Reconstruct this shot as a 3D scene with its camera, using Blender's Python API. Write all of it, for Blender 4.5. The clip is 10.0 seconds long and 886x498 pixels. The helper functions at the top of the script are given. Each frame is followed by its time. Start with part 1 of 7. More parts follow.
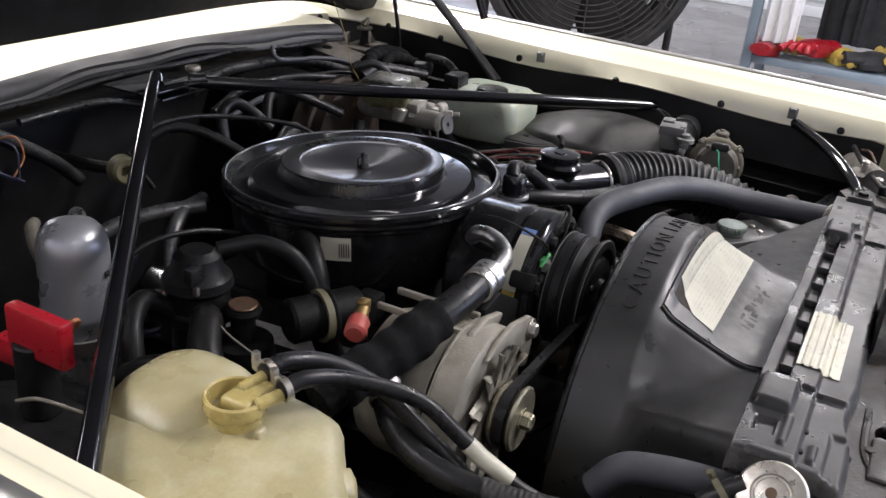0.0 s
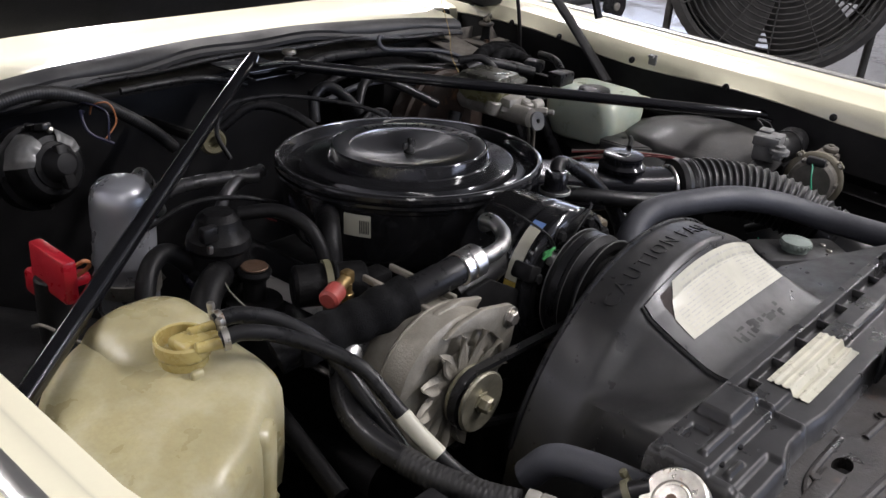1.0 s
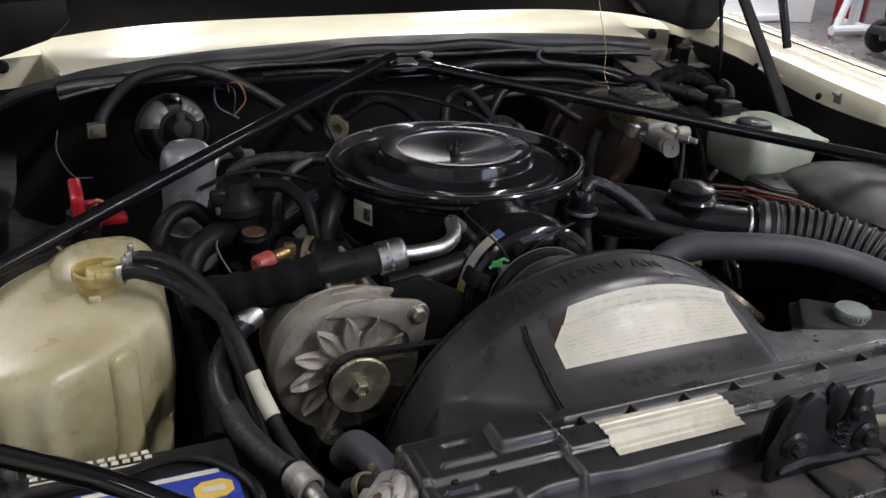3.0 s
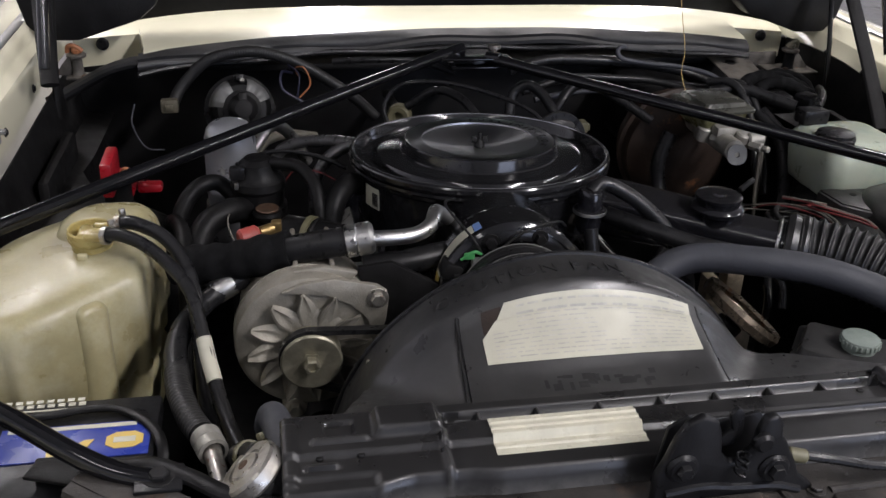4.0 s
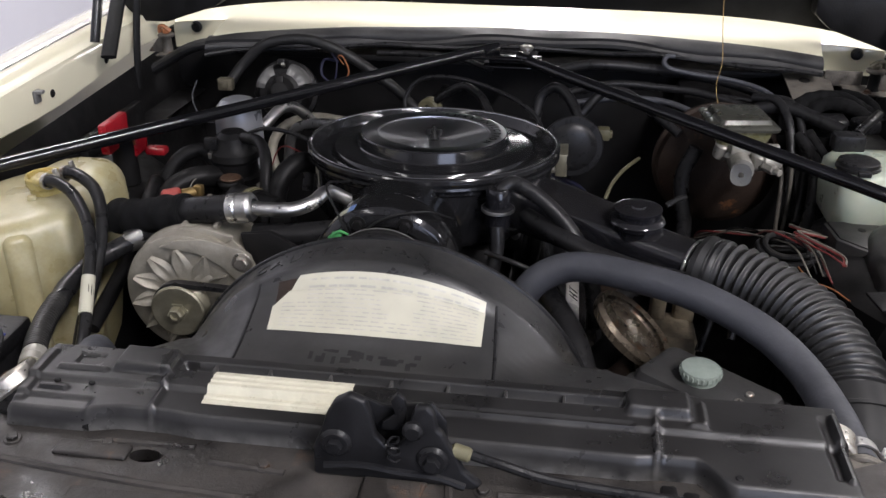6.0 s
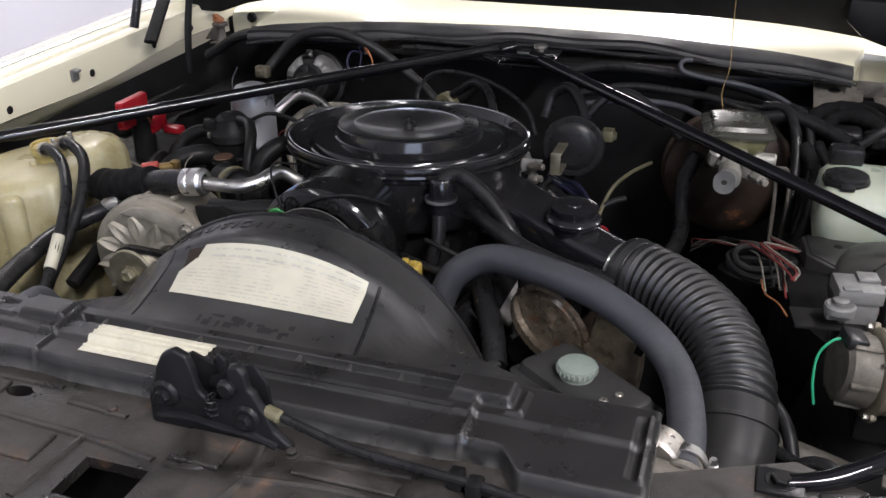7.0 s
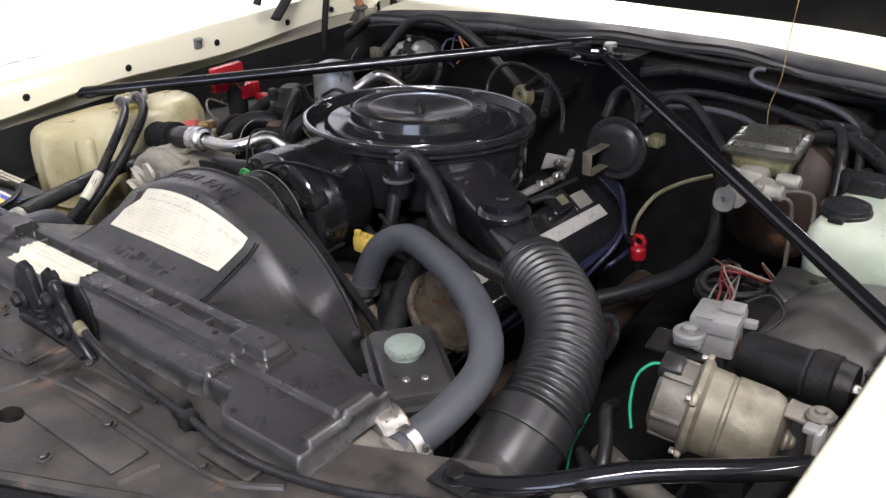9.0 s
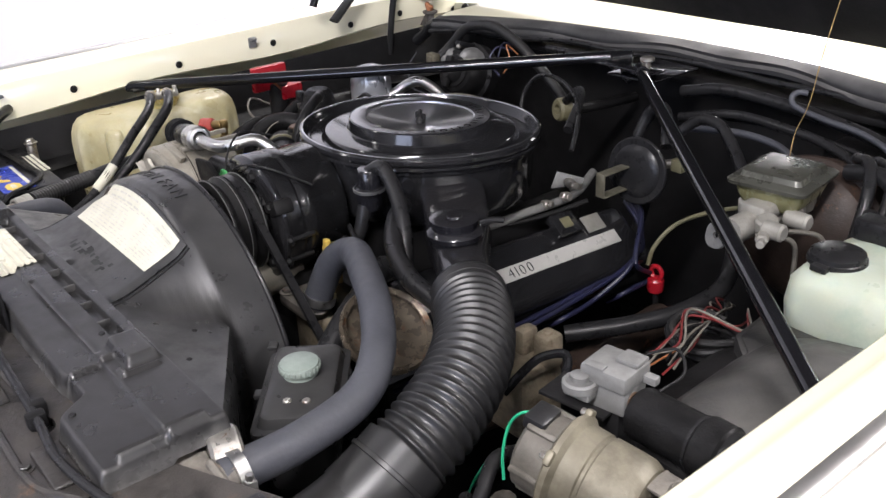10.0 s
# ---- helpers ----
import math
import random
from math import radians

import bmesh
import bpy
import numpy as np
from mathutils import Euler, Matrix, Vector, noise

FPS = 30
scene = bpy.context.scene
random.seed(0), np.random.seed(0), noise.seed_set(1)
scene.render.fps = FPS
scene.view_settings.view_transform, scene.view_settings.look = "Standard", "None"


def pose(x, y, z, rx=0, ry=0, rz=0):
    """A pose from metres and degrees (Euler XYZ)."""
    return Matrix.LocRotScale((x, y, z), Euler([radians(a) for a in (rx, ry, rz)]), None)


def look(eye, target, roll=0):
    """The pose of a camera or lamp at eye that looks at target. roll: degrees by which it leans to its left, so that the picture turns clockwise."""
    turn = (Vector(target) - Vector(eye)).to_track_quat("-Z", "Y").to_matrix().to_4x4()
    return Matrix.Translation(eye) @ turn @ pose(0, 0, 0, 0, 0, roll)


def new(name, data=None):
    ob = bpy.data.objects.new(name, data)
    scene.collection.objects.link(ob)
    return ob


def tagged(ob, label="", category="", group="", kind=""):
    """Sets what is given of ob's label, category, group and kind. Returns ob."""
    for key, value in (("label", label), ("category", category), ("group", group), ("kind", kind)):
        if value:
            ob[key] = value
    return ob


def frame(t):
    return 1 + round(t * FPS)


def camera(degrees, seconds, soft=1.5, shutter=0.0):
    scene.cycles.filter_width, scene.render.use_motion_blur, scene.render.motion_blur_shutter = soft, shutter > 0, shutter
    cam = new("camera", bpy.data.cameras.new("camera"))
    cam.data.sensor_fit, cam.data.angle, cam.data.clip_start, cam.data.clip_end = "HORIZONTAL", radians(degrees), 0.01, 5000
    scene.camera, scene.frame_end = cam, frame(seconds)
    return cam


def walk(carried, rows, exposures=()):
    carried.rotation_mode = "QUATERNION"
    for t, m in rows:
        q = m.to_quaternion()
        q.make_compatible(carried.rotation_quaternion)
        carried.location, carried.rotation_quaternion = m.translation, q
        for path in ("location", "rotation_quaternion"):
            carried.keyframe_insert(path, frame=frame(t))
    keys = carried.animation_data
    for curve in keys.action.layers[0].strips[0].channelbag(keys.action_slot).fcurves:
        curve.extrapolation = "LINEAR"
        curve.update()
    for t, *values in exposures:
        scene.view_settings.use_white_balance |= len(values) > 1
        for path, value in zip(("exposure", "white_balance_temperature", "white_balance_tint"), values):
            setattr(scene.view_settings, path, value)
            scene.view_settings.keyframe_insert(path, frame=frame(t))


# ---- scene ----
cam = camera(51.0, 10.0)
PATH = [
    (0.0, -1.0316, -0.6344, 1.3576, 65.412, -4.855, -61.89),
    (0.5, -0.9884, -0.7488, 1.3646, 65.122, -4.749, -55.374),
    (1.0, -0.9304, -0.8492, 1.3701, 64.482, -4.377, -48.257),
    (1.5, -0.8565, -0.9476, 1.3758, 64.006, -4.147, -41.768),
    (2.0, -0.764, -1.0417, 1.3829, 63.906, -3.824, -35.445),
    (2.5, -0.6659, -1.1196, 1.3899, 64.76, -3.51, -30.007),
    (3.0, -0.5438, -1.1764, 1.3895, 64.191, -2.89, -22.964),
    (4.5, -0.1863, -1.2844, 1.3977, 63.293, -1.6, -6.536),
    (5.0, -0.0705, -1.307, 1.4002, 63.098, -1.36, -3.566),
    (5.5, 0.0535, -1.323, 1.4018, 63.229, -0.947, 2.168),
    (7.0, 0.4877, -1.2976, 1.4017, 63.491, 0.239, 18.307),
    (7.5, 0.6351, -1.2721, 1.3982, 62.28, 0.687, 24.076),
    (8.0, 0.7588, -1.2356, 1.3972, 62.205, 1.026, 28.4),
    (8.5, 0.8732, -1.1797, 1.3959, 62.682, 1.371, 33.779),
    (9.0, 0.9667, -1.0927, 1.3912, 63.705, 1.771, 39.446),
    (9.5, 1.0604, -0.9674, 1.3832, 64.039, 2.23, 45.184),
    (10.0, 1.1291, -0.8425, 1.3724, 64.354, 2.594, 50.981),
]
EXPOSE = [(0, 0.18), (0.5, 0.12), (1, -0.02), (2, -0.20), (3, -0.35), (4.5, -0.24), (5.5, 0.0), (7, 0.08), (8, 0.30), (8.5, 0.43), (9, 0.55), (10, 0.60)]
walk(cam, [(t, pose(x, y, z, rx, ry, rz)) for t, x, y, z, rx, ry, rz in PATH], EXPOSE)

CX = 0.078  # centre line of the car

# ---- world and light ----
world = bpy.data.worlds.new("world")
scene.world = world
world.use_nodes = True
bg = world.node_tree.nodes["Background"]
bg.inputs[0].default_value = (0.75, 0.82, 1.0, 1)
bg.inputs[1].default_value = 0.12


def area_lamp(name, at, size_x, size_y, watts, colour=(1, 1, 1), target=None):
    lamp = bpy.data.lights.new(name, "AREA")
    lamp.shape, lamp.size, lamp.size_y, lamp.energy, lamp.color = "RECTANGLE", size_x, size_y, watts, colour
    ob = new(name, lamp)
    ob.matrix_world = look(at, target or (at[0], at[1] + 0.001, 0))
    return ob


CEILING = 3.4
STRIPS = [(-1.6, -2.6, 10), (-1.6, 2.0, 84), (1.7, -2.6, 195), (1.6, 2.0, 122), (0.1, 3.2, 120), (5.0, -1.0, 110), (5.0, 3.6, 110)]
for sx, sy, watts in STRIPS:
    area_lamp("ceiling_lamp", (sx, sy, CEILING - 0.12), 0.22, 2.4, watts, (1.0, 0.955, 0.985))
# added bluish fill from the front right; the south wall has no window
area_lamp("cool_fill_lamp", (2.6, -5.9, 1.7), 3.6, 2.4, 150, (0.66, 0.74, 1.0), (0.1, 0, 0.9))

# bluish fill set before the panes of window_1
area_lamp("cool_fill_lamp", (8.75, 3.9, 1.7), 2.2, 1.9, 45, (0.64, 0.72, 1.0), (0.1, 0.0, 0.9))

# ---- materials ----


def material(name, colour, rough=0.5, metal=0.0, var=0.18, scale=18.0, bump=0.12, grain=260.0, dust=0.0, dust_colour=(0.3, 0.27, 0.22),
             rust=0.0, coat=0.0, spec=0.5, glow=None, rough_var=0.15, sub=0.0, wear=None, brushed=0.0, blotches=None, dust_band=(0.28, 0.75)):
    m = bpy.data.materials.new(name)
    m.use_nodes = True
    nt = m.node_tree
    p = nt.nodes["Principled BSDF"]
    co = nt.nodes.new("ShaderNodeTexCoord")

    def noise_node(s, detail=4.0, rough_n=0.6):
        n = nt.nodes.new("ShaderNodeTexNoise")
        n.inputs["Scale"].default_value, n.inputs["Detail"].default_value, n.inputs["Roughness"].default_value = s, detail, rough_n
        nt.links.new(co.outputs["Object"], n.inputs["Vector"])
        return n.outputs["Fac"]

    def ramp(value, lo, hi, to_lo=0.0, to_hi=1.0):
        n = nt.nodes.new("ShaderNodeMapRange")
        for i, v in zip(("From Min", "From Max", "To Min", "To Max"), (lo, hi, to_lo, to_hi)):
            n.inputs[i].default_value = v
        nt.links.new(value, n.inputs["Value"])
        return n.outputs["Result"]

    def mix(fac, a, b):
        n = nt.nodes.new("ShaderNodeMix")
        n.data_type = "RGBA"
        if isinstance(fac, float):
            n.inputs[0].default_value = fac
        else:
            nt.links.new(fac, n.inputs[0])
        for sock, v in ((n.inputs[6], a), (n.inputs[7], b)):
            if isinstance(v, tuple):
                sock.default_value = (*v, 1)
            else:
                nt.links.new(v, sock)
        return n.outputs[2]

    def times(a, b):
        n = nt.nodes.new("ShaderNodeMath")
        n.operation = "MULTIPLY"
        for sock, v in zip(n.inputs, (a, b)):
            if isinstance(v, (int, float)):
                sock.default_value = v
            else:
                nt.links.new(v, sock)
        return n.outputs[0]

    big = noise_node(scale)
    dark = tuple(c * (1 - var) for c in colour)
    light = tuple(min(1.0, c * (1 + var)) for c in colour)
    col = mix(ramp(big, 0.3, 0.7), dark, light)
    fine = noise_node(grain, 3.0)
    col = mix(times(ramp(fine, 0.35, 0.75), 0.35), col, dark)
    r_out = ramp(noise_node(scale * 2.3), 0.3, 0.7, max(0.02, rough - rough_var), min(1.0, rough + rough_var))
    if blotches:
        tint, size, lo, hi, much = blotches
        col = mix(times(ramp(noise_node(size, 6.0, 0.65), lo, hi), much), col, tint)
    if rust > 0:
        spots = ramp(noise_node(scale * 1.7, 6.0, 0.7), 0.62 - rust * 0.25, 0.72 - rust * 0.2)
        col = mix(spots, col, (0.16, 0.07, 0.03))
    if dust > 0:
        geo = nt.nodes.new("ShaderNodeNewGeometry")
        sep = nt.nodes.new("ShaderNodeSeparateXYZ")
        nt.links.new(geo.outputs["Normal"], sep.inputs[0])
        lay = times(times(ramp(sep.outputs[2], 0.1, 0.95), ramp(noise_node(scale * 0.6, 6.0, 0.65), *dust_band)), dust)
        col = mix(lay, col, dust_colour)
        nn = nt.nodes.new("ShaderNodeMath")
        nn.operation = "ADD"
        nn.use_clamp = True
        nt.links.new(r_out, nn.inputs[0])
        nt.links.new(times(lay, 0.7), nn.inputs[1])
        r_out = nn.outputs[0]
    if wear:
        geo_w = nt.nodes.new("ShaderNodeNewGeometry")
        rub = times(ramp(geo_w.outputs["Pointiness"], 0.53, 0.62), ramp(noise_node(scale * 3.0), 0.3, 0.6))
        col = mix(rub, col, wear)
    if brushed > 0:
        tan = nt.nodes.new("ShaderNodeTangent")
        tan.direction_type, tan.axis = "RADIAL", "Z"
        nt.links.new(tan.outputs[0], p.inputs["Tangent"])
        p.inputs["Anisotropic"].default_value = brushed
    nt.links.new(col, p.inputs["Base Color"])
    nt.links.new(r_out, p.inputs["Roughness"])
    p.inputs["Metallic"].default_value = metal
    p.inputs["Specular IOR Level"].default_value = spec
    p.inputs["Coat Weight"].default_value = coat
    p.inputs["Coat Roughness"].default_value = 0.05
    if sub > 0:
        p.inputs["Subsurface Weight"].default_value = sub
        p.inputs["Subsurface Radius"].default_value = (0.03, 0.022, 0.012)
        p.inputs["Subsurface Scale"].default_value = 0.6
    if bump > 0:
        b = nt.nodes.new("ShaderNodeBump")
        b.inputs["Strength"].default_value = bump
        b.inputs["Distance"].default_value = 0.002
        nt.links.new(fine, b.inputs["Height"])
        nt.links.new(b.outputs[0], p.inputs["Normal"])
    if glow:
        p.inputs["Emission Color"].default_value = (*glow[:3], 1)
        p.inputs["Emission Strength"].default_value = glow[3]
    return m


CREAM = material("cream_paint", (0.80, 0.76, 0.57), 0.22, var=0.03, scale=5, bump=0.02, coat=0.8, rough_var=0.05)
GLOSS = material("gloss_black_paint", (0.012, 0.012, 0.013), 0.12, var=0.3, bump=0.0, coat=0.0, dust=0.0, rough_var=0.02)
SATIN = material("satin_black_plastic", (0.021, 0.021, 0.0215), 0.34, var=0.4, scale=16, bump=0.06, dust=0.24, dust_colour=(0.11, 0.105, 0.097), spec=0.55)
PANEL = material("grey_black_plastic", (0.014, 0.0138, 0.0142), 0.33, var=0.35, scale=11, bump=0.03, dust=0.07, dust_colour=(0.11, 0.10, 0.09), spec=0.45, wear=(0.12, 0.117, 0.112))
HEADER = material("dusty_black_sheet_metal", (0.016, 0.0145, 0.0135), 0.31, var=0.6, scale=22, bump=0.35, blotches=((0.13, 0.065, 0.03), 26.0, 0.60, 0.70, 0.8), dust=0.8, dust_colour=(0.060, 0.053, 0.047), dust_band=(0.38, 0.66))
DARK = material("dark_painted_metal", (0.0095, 0.0093, 0.0096), 0.5, var=0.4, scale=12, bump=0.2, dust=0.05, dust_colour=(0.04, 0.035, 0.03), spec=0.16)
RODPAINT = material("black_rod_paint", (0.006, 0.006, 0.007), 0.09, var=0.3, scale=30, bump=0.012, rough_var=0.05)
RUBBER = material("black_rubber", (0.0112, 0.0112, 0.0120), 0.33, var=0.35, scale=30, bump=0.12, dust=0.08, spec=0.24, dust_colour=(0.10, 0.095, 0.09))
# darker, duller copy of black_rubber, mostly for the left bay
DIMRUBBER = material("dark_dull_rubber", (0.0072, 0.0071, 0.0074), 0.42, var=0.5, scale=34, bump=0.30, dust=0.05, spec=0.16, dust_colour=(0.06, 0.055, 0.05))
SLEEVE = material("matted_black_sleeve", (0.0055, 0.0055, 0.0058), 0.85, var=0.4, scale=40, bump=0.5, grain=520, spec=0.15)
COMPBLACK = material("worn_gloss_compressor_paint", (0.0085, 0.0085, 0.009), 0.20, var=0.4, scale=24, bump=0.05, rough_var=0.10, spec=0.45)
CASTTAN = material("oil_stained_tan_casting", (0.25, 0.21, 0.15), 0.5, metal=0.15, var=0.4, scale=26, bump=0.3, blotches=((0.07, 0.045, 0.025), 34.0, 0.5, 0.66, 0.85))
LOOM = material("ribbed_loom_plastic", (0.011, 0.011, 0.0115), 0.52, var=0.3, scale=30, bump=0.05, dust=0.05, spec=0.4)
BLOWER = material("dull_zinc_motor_case", (0.21, 0.21, 0.205), 0.42, metal=0.4, var=0.35, scale=22, bump=0.12, dust=0.2, dust_colour=(0.12, 0.11, 0.09))
DUCT = material("ribbed_duct_plastic", (0.012, 0.012, 0.0125), 0.37, var=0.1, scale=12, bump=0.0, dust=0.02, rough_var=0.04, spec=0.45)
HOSE = material("grey_blue_hose_rubber", (0.036, 0.038, 0.046), 0.56, var=0.25, scale=14, bump=0.15, dust=0.11, dust_colour=(0.20, 0.197, 0.195))
SEAL = material("weathered_cowl_seal", (0.022, 0.022, 0.023), 0.46, var=0.4, scale=8, bump=0.12, dust=0.55, dust_colour=(0.25, 0.24, 0.225), spec=0.35)
ALU = material("cast_aluminium", (0.30, 0.28, 0.235), 0.5, metal=0.5, var=0.25, scale=30, bump=0.35, grain=420, dust=0.25, dust_colour=(0.28, 0.24, 0.18))
BRIGHT = material("bright_aluminium_tube", (0.55, 0.545, 0.53), 0.36, metal=1.0, var=0.12, scale=25, bump=0.08)
SILVER = material("silver_painted_steel", (0.37, 0.38, 0.405), 0.33, metal=0.6, var=0.10, scale=9, bump=0.06, dust=0.08)
ZINC = material("zinc_plated_steel", (0.42, 0.4, 0.36), 0.38, metal=0.9, var=0.25, scale=60, bump=0.15, rust=0.15)
CHROME = material("chrome_trim", (0.75, 0.75, 0.76), 0.08, metal=1.0, var=0.04, bump=0.0, rough_var=0.03)
TRIM = material("brushed_chrome_trim", (0.62, 0.61, 0.58), 0.34, metal=0.9, var=0.06, bump=0.0, rough_var=0.05)
TANK = material("yellowed_translucent_plastic", (0.355, 0.315, 0.175), 0.36, var=0.26, scale=8, bump=0.08, blotches=((0.52, 0.495, 0.36), 9.0, 0.46, 0.70, 0.7), sub=0.15)
AMBER = material("amber_filler_plastic", (0.42, 0.34, 0.13), 0.28, var=0.15, scale=30, bump=0.05, sub=0.15)
GREENTANK = material("green_white_plastic", (0.40, 0.44, 0.36), 0.36, var=0.12, scale=7, bump=0.06, sub=0.3, blotches=((0.20, 0.29, 0.235), 9.0, 0.48, 0.68, 0.6))
BRAKETANK = material("amber_clear_plastic", (0.15, 0.145, 0.075), 0.3, var=0.3, scale=20, bump=0.05)
PAPER = material("worn_white_label", (0.50, 0.485, 0.39), 0.42, var=0.12, scale=30, bump=0.25, grain=120)
FOIL = material("ribbed_foil_label", (0.55, 0.53, 0.42), 0.35, var=0.12, scale=30, bump=0.15)
PRINT = material("faded_print", (0.44, 0.43, 0.38), 0.45, var=0.25, scale=60, bump=0)
SCUFF = material("dull_scuff", (0.012, 0.012, 0.012), 0.6, var=0.3, bump=0.1)
RED = material("red_plastic", (0.30, 0.008, 0.016), 0.35, var=0.15, bump=0.05)
REDFADE = material("faded_red_cap", (0.32, 0.055, 0.045), 0.5, var=0.2, scale=60)
BRASS = material("dull_brass", (0.30, 0.21, 0.09), 0.45, metal=0.9, var=0.25, scale=50, bump=0.1)
RUST = material("rusted_steel", (0.12, 0.075, 0.05), 0.5, metal=0.5, var=0.45, scale=26, bump=0.25, rust=0.25)
BOOST = material("rust_brown_booster_paint", (0.029, 0.019, 0.014), 0.60, metal=0.0, var=0.5, scale=14, bump=0.3, rust=0.12, spec=0.3)
YELLOW = material("yellow_plastic", (0.46, 0.33, 0.07), 0.45, var=0.3, scale=60)
GREEN = material("green_wire", (0.02, 0.28, 0.14), 0.4, var=0.1)
LIME = material("green_clip_plastic", (0.06, 0.28, 0.09), 0.4, var=0.1)
ORANGE = material("orange_wire", (0.36, 0.14, 0.06), 0.5, var=0.15)
REDWIRE = material("red_wire", (0.15, 0.02, 0.02), 0.45, var=0.1)
PALEWIRE = material("pale_grey_wire", (0.16, 0.148, 0.125), 0.5, var=0.15)
BLUEWIRE = material("dark_blue_lead", (0.012, 0.013, 0.034), 0.4, var=0.15)
OLIVE = material("olive_connector", (0.13, 0.12, 0.07), 0.5, var=0.15)
BLUELABEL = material("blue_label", (0.03, 0.05, 0.3), 0.3, var=0.1, bump=0)
GOLD = material("gold_print", (0.6, 0.42, 0.08), 0.4, var=0.1, bump=0)
CAP = material("pale_green_cap", (0.2, 0.235, 0.21), 0.5, var=0.15, scale=40)
LIDCAP = material("brake_cap_steel", (0.060, 0.060, 0.050), 0.33, metal=0.3, var=0.2, scale=14, bump=0.05)
PALEALU = material("pale_cast_aluminium", (0.32, 0.31, 0.28), 0.42, metal=0.45, var=0.25, scale=35, bump=0.25, dust=0.2, dust_colour=(0.3, 0.28, 0.22))
GREYBOX = material("grey_sensor_box", (0.145, 0.145, 0.14), 0.46, var=0.3, scale=30, bump=0.15, dust=0.25, dust_colour=(0.10, 0.095, 0.085), blotches=((0.05, 0.048, 0.045), 40.0, 0.55, 0.7, 0.5))
TAN = material("tan_pump_casing", (0.150, 0.135, 0.098), 0.5, metal=0.35, var=0.4, scale=20, bump=0.22, dust=0.2, dust_colour=(0.2, 0.18, 0.14), blotches=((0.055, 0.048, 0.034), 24.0, 0.52, 0.68, 0.6))
BRUSHED = material("brushed_lid_centre", (0.60, 0.60, 0.61), 0.30, metal=1.0, var=0.02, scale=3, bump=0.0, rough_var=0.0, brushed=0.9)
RINGGREY = material("grey_lid_ring", (0.38, 0.38, 0.39), 0.28, metal=1.0, var=0.02, scale=3, bump=0.0, rough_var=0.0, brushed=0.9)
PIPEGREY = material("dull_grey_steel_pipe", (0.11, 0.11, 0.112), 0.34, metal=0.6, var=0.35, scale=22, bump=0.1)
CORRODED = material("corroded_pale_aluminium", (0.11, 0.10, 0.088), 0.6, metal=0.3, var=0.5, scale=45, bump=0.4, dust=0.6, dust_colour=(0.30, 0.275, 0.23), rust=0.06)
SNORK = material("painted_snorkel_steel", (0.009, 0.009, 0.011), 0.17, var=0.3, scale=12, bump=0.03, dust=0.03, rough_var=0.08)
GRIME = material("grimy_casting", (0.10, 0.092, 0.078), 0.55, metal=0.3, var=0.5, scale=25, bump=0.3, dust=0.2, dust_colour=(0.16, 0.14, 0.11))
MATTE = material("matte_black_casting", (0.010, 0.010, 0.011), 0.40, var=0.3, scale=30, bump=0.12, spec=0.26)
YZINC = material("yellow_zinc_plating", (0.33, 0.31, 0.235), 0.46, metal=0.85, var=0.25, scale=40, bump=0.1)
STRIPE = material("pale_silver_stripe", (0.50, 0.49, 0.46), 0.35, metal=0.2, var=0.08, bump=0.02)
RIMLINE = material("polished_worn_rim", (0.42, 0.42, 0.43), 0.18, metal=0.9, var=0.1, bump=0.0, rough_var=0.05)
STEEL = material("stained_steel_dome", (0.17, 0.14, 0.105), 0.3, metal=0.7, var=0.5, scale=30, bump=0.12, rust=0.2)
GLASS = material("dark_windshield", (0.03, 0.045, 0.04), 0.05, var=0.1, bump=0, coat=0.5)
DULLWALL = material("dull_grey_wall", (0.35, 0.35, 0.36), 0.6, var=0.05, scale=1.5, bump=0.05)
WESTWALL = material("cool_white_wall_paint", (0.521, 0.521, 0.571), 0.6, var=0.03, scale=1.5, bump=0.05)
PANE = material("bright_window_pane", (0.8, 0.85, 1.0), 0.3, bump=0, glow=(0.72, 0.80, 1.0, 2.0))
WALL = material("white_wall_paint", (0.8, 0.8, 0.81), 0.6, var=0.03, scale=1.5, bump=0.05)
FLOOR = material("polished_concrete", (0.155, 0.148, 0.145), 0.17, var=0.25, scale=1.3, bump=0.06, grain=40)
ARCH = material("dusty_wheel_arch_plastic", (0.018, 0.018, 0.0185), 0.36, var=0.5, scale=9, bump=0.2, dust=0.60, dust_colour=(0.105, 0.10, 0.09), dust_band=(0.40, 0.66), blotches=((0.06, 0.055, 0.048), 14.0, 0.56, 0.7, 0.5))
CEIL = material("pale_ceiling", (0.46, 0.46, 0.47), 0.8, var=0.04, scale=1.0, bump=0.05)
LAMPON = material("lit_tube", (0.9, 0.9, 0.9), 0.5, bump=0, glow=(1.0, 0.98, 0.95, 9.0))
FANGREY = material("dusty_fan_metal", (0.014, 0.013, 0.012), 0.85, metal=0.0, var=0.35, scale=8)
STEELBLUE = material("blue_grey_steel", (0.2, 0.25, 0.3), 0.4, var=0.1, scale=6)
WHITEMETAL = material("white_powder_coat", (0.7, 0.72, 0.75), 0.4, var=0.06, scale=4)
BLACKCLOTH = material("black_cloth", (0.02, 0.02, 0.022), 0.9, var=0.3, scale=10, bump=0.4)
WHITECLOTH = material("white_cloth", (0.7, 0.7, 0.7), 0.9, var=0.08, scale=10, bump=0.4)
BLUETINT = material("violet_blue_tape", (0.12, 0.2, 0.42), 0.35, var=0.2, bump=0.05)

# ---- geometry helpers ----


